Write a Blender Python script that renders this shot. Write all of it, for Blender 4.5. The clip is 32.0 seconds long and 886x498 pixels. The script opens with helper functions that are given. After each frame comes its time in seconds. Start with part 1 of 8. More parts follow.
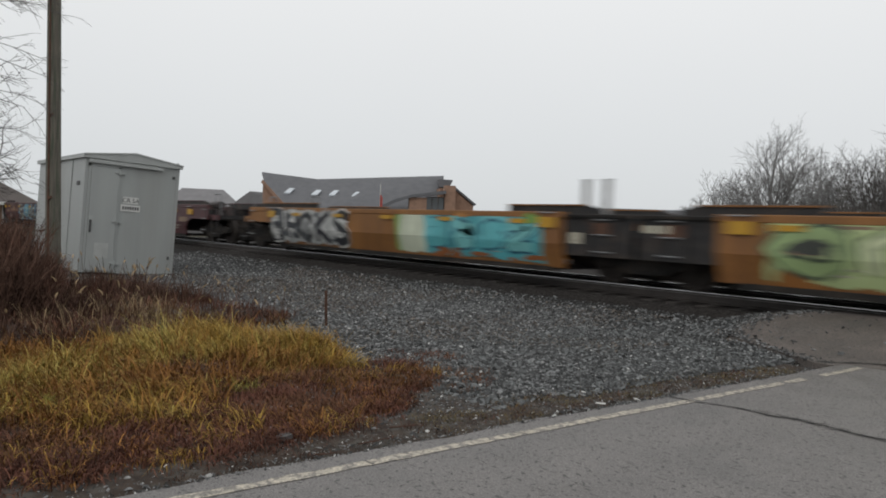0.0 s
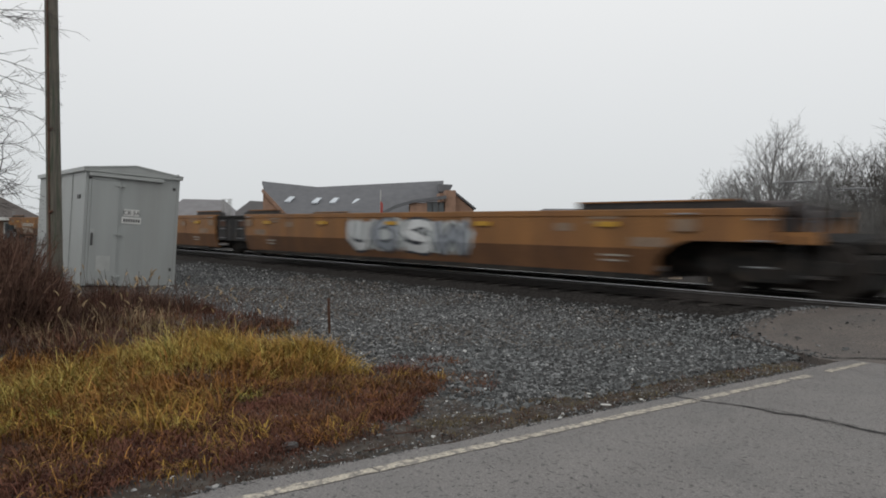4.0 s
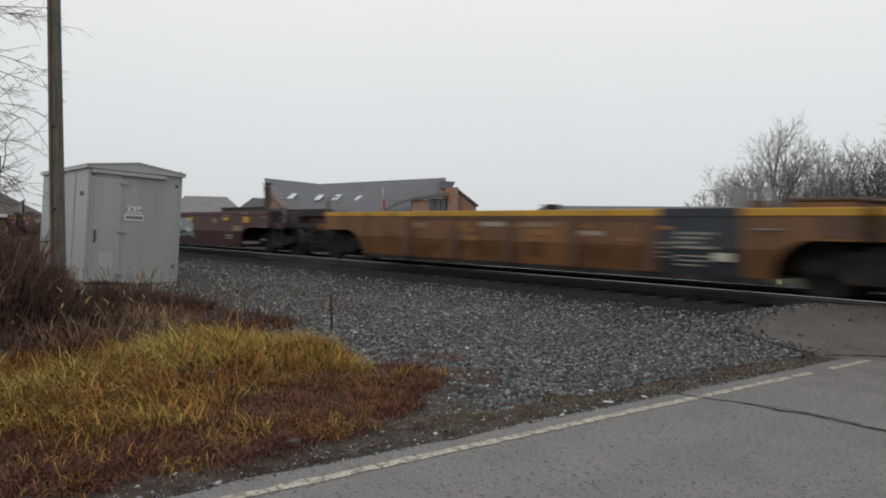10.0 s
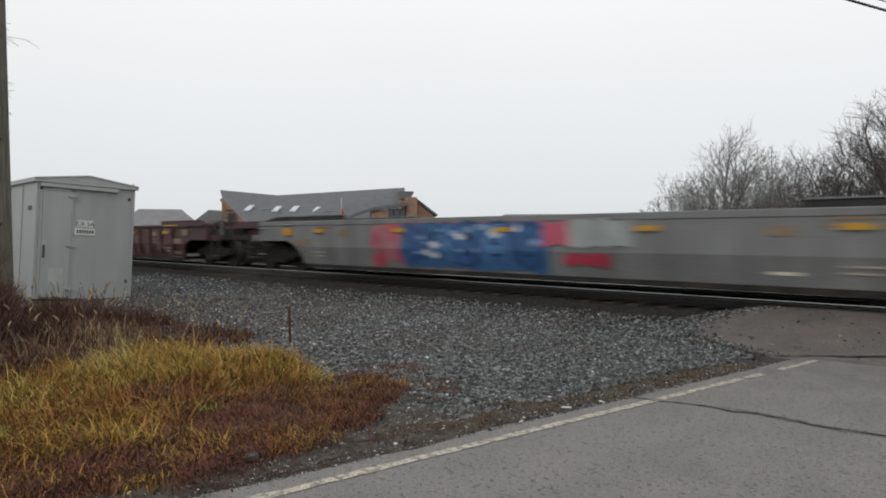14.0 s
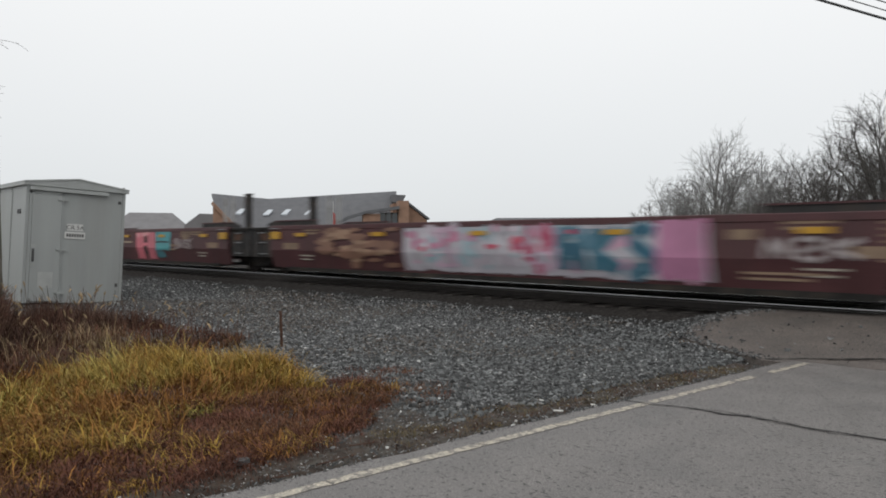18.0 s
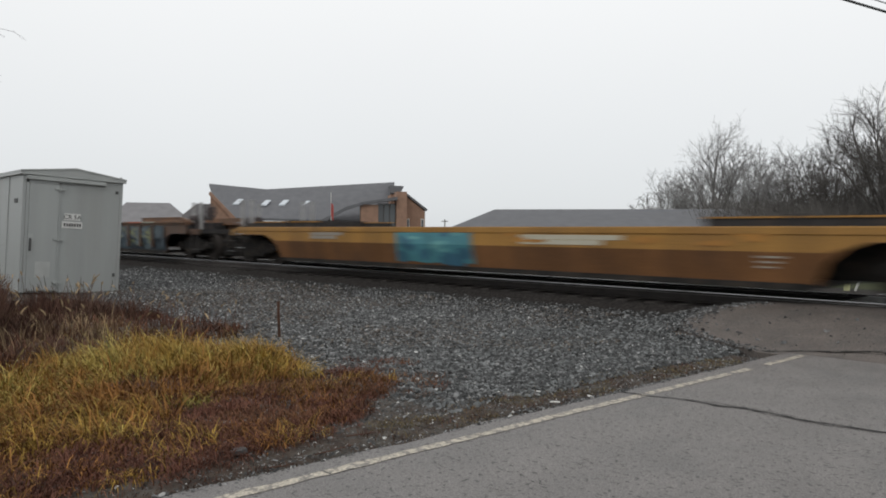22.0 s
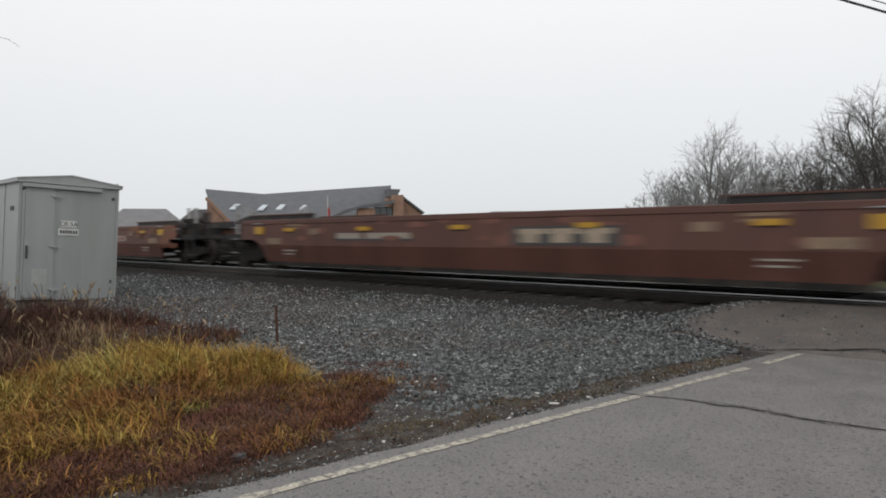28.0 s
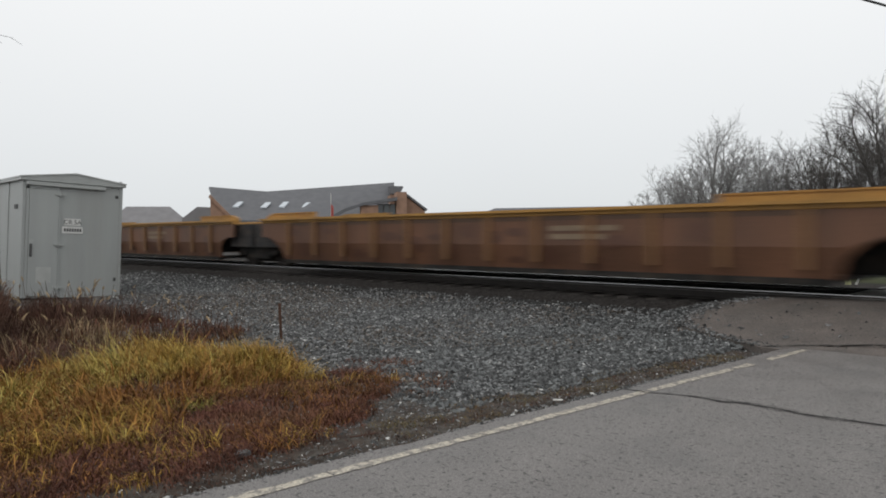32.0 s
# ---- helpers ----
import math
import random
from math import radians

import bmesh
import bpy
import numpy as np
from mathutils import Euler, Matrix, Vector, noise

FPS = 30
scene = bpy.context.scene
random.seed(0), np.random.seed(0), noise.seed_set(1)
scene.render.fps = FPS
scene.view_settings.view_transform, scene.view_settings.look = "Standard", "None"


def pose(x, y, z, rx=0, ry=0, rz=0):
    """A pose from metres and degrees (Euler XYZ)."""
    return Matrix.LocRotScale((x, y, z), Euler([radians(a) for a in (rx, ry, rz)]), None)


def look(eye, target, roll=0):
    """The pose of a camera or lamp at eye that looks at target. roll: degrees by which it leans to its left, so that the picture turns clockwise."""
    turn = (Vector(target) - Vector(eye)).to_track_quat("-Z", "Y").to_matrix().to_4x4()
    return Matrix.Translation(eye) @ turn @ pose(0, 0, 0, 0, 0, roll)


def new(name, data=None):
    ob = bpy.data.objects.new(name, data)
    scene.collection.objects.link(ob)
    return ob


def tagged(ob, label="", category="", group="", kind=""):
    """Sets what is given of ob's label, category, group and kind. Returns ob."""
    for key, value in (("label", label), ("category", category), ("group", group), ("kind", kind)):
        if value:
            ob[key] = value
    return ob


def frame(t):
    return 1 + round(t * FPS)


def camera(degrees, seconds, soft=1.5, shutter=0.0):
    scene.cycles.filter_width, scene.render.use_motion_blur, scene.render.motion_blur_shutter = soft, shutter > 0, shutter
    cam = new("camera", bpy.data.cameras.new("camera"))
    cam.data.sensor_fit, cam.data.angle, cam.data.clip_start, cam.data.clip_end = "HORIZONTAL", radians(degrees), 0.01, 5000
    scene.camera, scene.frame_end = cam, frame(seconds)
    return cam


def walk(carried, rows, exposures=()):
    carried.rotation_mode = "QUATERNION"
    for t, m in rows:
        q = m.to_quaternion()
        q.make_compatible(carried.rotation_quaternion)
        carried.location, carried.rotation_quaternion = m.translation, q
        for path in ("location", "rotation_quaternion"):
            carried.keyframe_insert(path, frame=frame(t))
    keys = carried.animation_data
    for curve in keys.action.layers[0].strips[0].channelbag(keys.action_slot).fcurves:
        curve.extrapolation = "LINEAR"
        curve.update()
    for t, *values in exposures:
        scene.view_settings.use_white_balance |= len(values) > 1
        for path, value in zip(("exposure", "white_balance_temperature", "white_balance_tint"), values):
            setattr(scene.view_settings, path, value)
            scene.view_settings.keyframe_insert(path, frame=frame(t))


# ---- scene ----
cam = camera(62.18, 32.0, soft=1.85, shutter=0.5)
EYE = (0.0, 0.0, 1.042)


def sway(t):
    """The hand moved a little to the side while it turned."""
    return -0.032 * (1 - min(1.0, max(0.0, (t - 11.0) / 3.0)))


walk(cam, [(t, pose(EYE[0] + sway(t), EYE[1], EYE[2], rx, ry, rz)) for t, rx, ry, rz in [
    (0.0, 88.071, -2.165, 49.032),
    (0.5, 88.020, -1.915, 49.047),
    (1.0, 88.020, -1.763, 49.020),
    (1.5, 87.988, -1.478, 49.007),
    (2.0, 88.012, -1.362, 48.981),
    (2.5, 88.322, -0.916, 48.986),
    (3.0, 88.424, -0.907, 49.040),
    (3.5, 88.496, -0.717, 49.080),
    (5.5, 88.207, -1.251, 49.203),
    (6.0, 88.234, -1.040, 49.209),
    (6.5, 88.237, -0.765, 49.270),
    (7.0, 88.236, -0.894, 49.310),
    (7.5, 88.216, -1.079, 49.339),
    (8.0, 88.157, -1.183, 49.346),
    (8.5, 88.093, -0.969, 49.329),
    (9.0, 88.140, -0.852, 49.325),
    (9.5, 88.167, -0.811, 49.327),
    (10.0, 88.206, -0.823, 49.290),
    (10.5, 88.210, -0.964, 49.278),
    (11.0, 87.862, -2.136, 49.318),
    (11.5, 87.150, -1.049, 49.445),
    (12.0, 86.867, -1.480, 48.626),
    (12.5, 87.266, 0.235, 47.590),
    (13.0, 87.766, 0.455, 47.199),
    (13.5, 88.783, 0.024, 46.516),
    (14.0, 88.986, -0.012, 46.139),
    (14.5, 89.157, -0.251, 45.847),
    (16.5, 89.475, -0.043, 45.555),
    (17.0, 89.492, 0.054, 45.622),
    (17.5, 89.353, 0.094, 45.568),
    (18.0, 89.263, 0.011, 45.504),
    (18.5, 89.247, -0.062, 45.506),
    (19.0, 89.247, -0.048, 45.504),
    (19.5, 89.224, 0.021, 45.564),
    (20.0, 89.203, 0.162, 45.576),
    (20.5, 89.141, -0.016, 45.542),
    (21.0, 89.100, -0.132, 45.500),
    (21.5, 88.848, -0.239, 45.424),
    (22.0, 88.579, -0.236, 45.339),
    (22.5, 88.501, -0.123, 45.278),
    (23.0, 88.436, -0.071, 45.172),
    (23.5, 88.445, 0.098, 45.364),
    (24.0, 88.459, -0.102, 45.301),
    (24.5, 88.504, 0.089, 45.227),
    (25.0, 88.560, 0.101, 45.152),
    (25.5, 88.683, 0.150, 45.114),
    (27.5, 88.786, 0.333, 45.102),
    (28.0, 88.788, 0.424, 45.112),
    (28.5, 88.807, 0.475, 45.171),
    (29.0, 88.791, 0.346, 45.162),
    (29.5, 88.773, 0.257, 45.195),
    (30.0, 88.750, 0.390, 45.206),
    (30.5, 88.726, 0.531, 45.234),
    (31.0, 88.683, 0.686, 45.280),
    (31.5, 88.596, 0.657, 45.361),
    (32.0, 88.550, 0.600, 45.360),
]], exposures=[(0.0, -0.13), (10.5, -0.13), (13.5, 0.02), (32.0, 0.02)])

# ---- light: a bright, even overcast sky ----
world = bpy.data.worlds.new("overcast")
scene.world = world
world.use_nodes = True
wn, wl = world.node_tree.nodes, world.node_tree.links
wn.clear()
sky = wn.new("ShaderNodeTexSky")
sky.sky_type, sky.sun_disc = "NISHITA", False
sky.sun_elevation, sky.sun_rotation = radians(44), radians(151)
sky_soft = wn.new("ShaderNodeHueSaturation")
sky_soft.inputs["Saturation"].default_value = 0.25
sky_soft.inputs["Value"].default_value = 0.10
tc = wn.new("ShaderNodeTexCoord")
sep = wn.new("ShaderNodeSeparateXYZ")
ramp = wn.new("ShaderNodeValToRGB")
ramp.color_ramp.elements[0].position, ramp.color_ramp.elements[0].color = 0.0, (0.72, 0.75, 0.77, 1)
ramp.color_ramp.elements[1].position, ramp.color_ramp.elements[1].color = 0.34, (0.985, 0.995, 1.0, 1)
cloud = wn.new("ShaderNodeTexNoise")
cloud.inputs["Scale"].default_value, cloud.inputs["Detail"].default_value = 1.6, 3.0
cl_map = wn.new("ShaderNodeMapRange")
cl_map.inputs["To Min"].default_value, cl_map.inputs["To Max"].default_value = 0.965, 1.035
mul = wn.new("ShaderNodeVectorMath")
mul.operation = "SCALE"
mix = wn.new("ShaderNodeMixRGB")
mix.inputs["Fac"].default_value = 0.9
bg = wn.new("ShaderNodeBackground")
out = wn.new("ShaderNodeOutputWorld")
wl.new(tc.outputs["Generated"], sep.inputs[0])
wl.new(sep.outputs["Z"], ramp.inputs["Fac"])
wl.new(tc.outputs["Generated"], cloud.inputs["Vector"])
wl.new(cloud.outputs["Fac"], cl_map.inputs["Value"])
wl.new(ramp.outputs["Color"], mul.inputs[0])
wl.new(cl_map.outputs["Result"], mul.inputs["Scale"])
wl.new(sky.outputs["Color"], sky_soft.inputs["Color"])
wl.new(sky_soft.outputs["Color"], mix.inputs["Color1"])
wl.new(mul.outputs["Vector"], mix.inputs["Color2"])
wl.new(mix.outputs["Color"], bg.inputs["Color"])
bg.inputs["Strength"].default_value = 1.0
wl.new(bg.outputs["Background"], out.inputs["Surface"])

sun_data = bpy.data.lights.new("sun", "SUN")
sun_data.energy, sun_data.angle, sun_data.color = 0.5, radians(25), (1.0, 0.97, 0.93)
sun = new("sun", sun_data)
sun.matrix_world = look((12, -22, 24), (0, 0, 0))

# ---- helpers ----
R = random.Random(7)


def lin(c):
    """A colour given as sRGB 0 to 255, as linear light."""
    return tuple((v / 255 / 12.92) if v / 255 <= 0.04045 else ((v / 255 + 0.055) / 1.055) ** 2.4 for v in c)


def mat(name, color, rough=0.7, metal=0.0, spread=0.25, scale=6.0, fine=60.0, bump=0.2, second=None, amount=0.35,
        stretch=(1, 1, 1), per_object=0.0, per_island=0.0, gloss=0.5, edge=0.12, grain=0.0, power=1.0, pits=None):
    """A painted or natural surface: base colour varied at two scales, with patches of a second colour and a fine relief."""
    m = bpy.data.materials.new(name)
    m.use_nodes = True
    n, l = m.node_tree.nodes, m.node_tree.links
    b = n["Principled BSDF"]
    b.inputs["Metallic"].default_value = metal
    b.inputs["Specular IOR Level"].default_value = gloss
    co = n.new("ShaderNodeTexCoord")
    mp = n.new("ShaderNodeMapping")
    mp.inputs["Scale"].default_value = stretch
    l.new(co.outputs["Object"], mp.inputs["Vector"])
    big, small = n.new("ShaderNodeTexNoise"), n.new("ShaderNodeTexNoise")
    big.inputs["Scale"].default_value, big.inputs["Detail"].default_value = scale, 5.0
    small.inputs["Scale"].default_value, small.inputs["Detail"].default_value = fine, 3.0
    l.new(mp.outputs["Vector"], big.inputs["Vector"])
    l.new(co.outputs["Object"], small.inputs["Vector"])
    dark = tuple(c * (1 - spread) for c in color)
    light = tuple(min(1, c * (1 + spread)) for c in color)
    r1 = n.new("ShaderNodeValToRGB")
    r1.color_ramp.elements[0].position, r1.color_ramp.elements[0].color = 0.3, (*dark, 1)
    r1.color_ramp.elements[1].position, r1.color_ramp.elements[1].color = 0.7, (*light, 1)
    l.new(big.outputs["Fac"], r1.inputs["Fac"])
    last = r1.outputs["Color"]
    if second:
        r2 = n.new("ShaderNodeValToRGB")
        r2.color_ramp.elements[0].position, r2.color_ramp.elements[0].color = 0.62 - amount * 0.35, (0, 0, 0, 1)
        r2.color_ramp.elements[1].position, r2.color_ramp.elements[1].color = 0.62 - amount * 0.35 + edge, (1, 1, 1, 1)
        patch = n.new("ShaderNodeTexNoise")
        patch.inputs["Scale"].default_value, patch.inputs["Detail"].default_value = scale * 0.6, 8.0
        patch.inputs["Roughness"].default_value = 0.65
        mp2 = n.new("ShaderNodeMapping")
        mp2.inputs["Scale"].default_value, mp2.inputs["Location"].default_value = stretch, (13.0, 5.0, 3.0)
        l.new(co.outputs["Object"], mp2.inputs["Vector"])
        l.new(mp2.outputs["Vector"], patch.inputs["Vector"])
        l.new(patch.outputs["Fac"], r2.inputs["Fac"])
        mx = n.new("ShaderNodeMixRGB")
        mx.inputs["Color2"].default_value = (*second, 1)
        l.new(r2.outputs["Color"], mx.inputs["Fac"])
        l.new(last, mx.inputs["Color1"])
        last = mx.outputs["Color"]
    for amount_of, node, sock in ((per_object, "ShaderNodeObjectInfo", "Random"), (per_island, "ShaderNodeNewGeometry", "Random Per Island")):
        if amount_of:
            info = n.new(node)
            rng = n.new("ShaderNodeMapRange")
            rng.inputs["To Min"].default_value, rng.inputs["To Max"].default_value = 1 - amount_of, 1 + amount_of
            pw = n.new("ShaderNodeMath")
            pw.operation, pw.inputs[1].default_value = "POWER", power
            l.new(info.outputs[sock], pw.inputs[0])
            l.new(pw.outputs[0], rng.inputs["Value"])
            rng.inputs["To Max"].default_value = 1 + amount_of * power
            sc = n.new("ShaderNodeVectorMath")
            sc.operation = "SCALE"
            l.new(last, sc.inputs[0])
            l.new(rng.outputs["Result"], sc.inputs["Scale"])
            last = sc.outputs["Vector"]
    if pits:
        pn = n.new("ShaderNodeTexNoise")
        pn.inputs["Scale"].default_value, pn.inputs["Detail"].default_value = pits[0], 1.0
        l.new(co.outputs["Object"], pn.inputs["Vector"])
        pr = n.new("ShaderNodeValToRGB")
        pr.color_ramp.elements[0].position, pr.color_ramp.elements[0].color = pits[1], (0, 0, 0, 1)
        pr.color_ramp.elements[1].position, pr.color_ramp.elements[1].color = pits[1] + 0.04, (1, 1, 1, 1)
        l.new(pn.outputs["Fac"], pr.inputs["Fac"])
        pm = n.new("ShaderNodeMixRGB")
        pm.inputs["Color2"].default_value = (*pits[2], 1)
        l.new(pr.outputs["Color"], pm.inputs["Fac"])
        l.new(last, pm.inputs["Color1"])
        last = pm.outputs["Color"]
    if grain:
        speck = n.new("ShaderNodeTexNoise")
        speck.inputs["Scale"].default_value, speck.inputs["Detail"].default_value = fine, 2.0
        l.new(co.outputs["Object"], speck.inputs["Vector"])
        gr = n.new("ShaderNodeMapRange")
        gr.inputs["From Min"].default_value, gr.inputs["From Max"].default_value = 0.3, 0.7
        gr.inputs["To Min"].default_value, gr.inputs["To Max"].default_value = 1 - grain, 1 + grain
        l.new(speck.outputs["Fac"], gr.inputs["Value"])
        gs = n.new("ShaderNodeVectorMath")
        gs.operation = "SCALE"
        l.new(last, gs.inputs[0])
        l.new(gr.outputs["Result"], gs.inputs["Scale"])
        last = gs.outputs["Vector"]
    l.new(last, b.inputs["Base Color"])
    rr = n.new("ShaderNodeMapRange")
    rr.inputs["To Min"].default_value, rr.inputs["To Max"].default_value = max(0.05, rough - 0.15), min(1, rough + 0.15)
    l.new(big.outputs["Fac"], rr.inputs["Value"])
    l.new(rr.outputs["Result"], b.inputs["Roughness"])
    if bump:
        bp = n.new("ShaderNodeBump")
        bp.inputs["Strength"].default_value, bp.inputs["Distance"].default_value = bump, 0.01
        l.new(small.outputs["Fac"], bp.inputs["Height"])
        l.new(bp.outputs["Normal"], b.inputs["Normal"])
    return m


def mesh_ob(name, verts, faces, material, smooth=False):
    me = bpy.data.meshes.new(name)
    me.from_pydata(verts, [], faces)
    me.update()
    for mm in (material if isinstance(material, (list, tuple)) else [material]):
        me.materials.append(mm)
    if smooth:
        me.polygons.foreach_set("use_smooth", [True] * len(me.polygons))
    return new(name, me)


def part(name, bm, material, parent, label=""):
    """Links a bmesh as one mesh object under a thing or a part (parent None: a top-level thing)."""
    me = bpy.data.meshes.new(name)
    bmesh.ops.recalc_face_normals(bm, faces=bm.faces)
    bm.to_mesh(me)
    bm.free()
    me.materials.append(material)
    ob = new(name, me)
    ob.parent = parent
    if label:
        ob["label"] = label
    return ob


def reuse(name, mesh, parent, m=None, label=""):
    ob = new(name, mesh)
    ob.parent = parent
    if m is not None:
        ob.matrix_basis = m
    if label:
        ob["label"] = label
    return ob


def empty(name, m=None):
    ob = new(name)
    ob.empty_display_size = 0.2
    if m is not None:
        ob.matrix_basis = m
    return ob


def box(bm, x0, x1, y0, y1, z0, z1, bevel=0.0):
    vs = [bm.verts.new((x, y, z)) for x in (x0, x1) for y in (y0, y1) for z in (z0, z1)]
    fs = [bm.faces.new([vs[i] for i in q]) for q in ((0, 1, 3, 2), (4, 6, 7, 5), (0, 4, 5, 1), (2, 3, 7, 6), (0, 2, 6, 4), (1, 5, 7, 3))]
    if bevel:
        es = list({e for f_ in fs for e in f_.edges})
        bmesh.ops.bevel(bm, geom=es, offset=bevel, segments=1, affect="EDGES")
    return bm


def boxes(*dims, bevel=0.0):
    bm = bmesh.new()
    for d_ in dims:
        box(bm, *d_, bevel=bevel)
    return bm


def prism(bm, pts, a, b, axis="y"):
    """Extrudes a closed outline (u, v) from a to b along the axis: u is x (or y for axis x), v is z (or y for axis z)."""
    def at(u, v, w):
        return {"y": (u, w, v), "x": (w, u, v), "z": (u, v, w)}[axis]
    lo = [bm.verts.new(at(u, v, a)) for u, v in pts]
    hi = [bm.verts.new(at(u, v, b)) for u, v in pts]
    k = len(pts)
    bm.faces.new(lo)
    bm.faces.new(hi[::-1])
    for i in range(k):
        bm.faces.new((lo[i], hi[i], hi[(i + 1) % k], lo[(i + 1) % k]))
    return bm


def tube(bm, p, q, r0, r1=None, sides=8):
    p, q = Vector(p), Vector(q)
    r1 = r0 if r1 is None else r1
    d_ = (q - p).normalized()
    s = d_.orthogonal().normalized()
    t_ = d_.cross(s)
    rings = []
    for c, r in ((p, r0), (q, r1)):
        rings.append([bm.verts.new(c + r * (math.cos(2 * math.pi * i / sides) * s + math.sin(2 * math.pi * i / sides) * t_)) for i in range(sides)])
    for i in range(sides):
        j = (i + 1) % sides
        bm.faces.new((rings[0][i], rings[0][j], rings[1][j], rings[1][i]))
    bm.faces.new(rings[0][::-1])
    bm.faces.new(rings[1])
    return bm


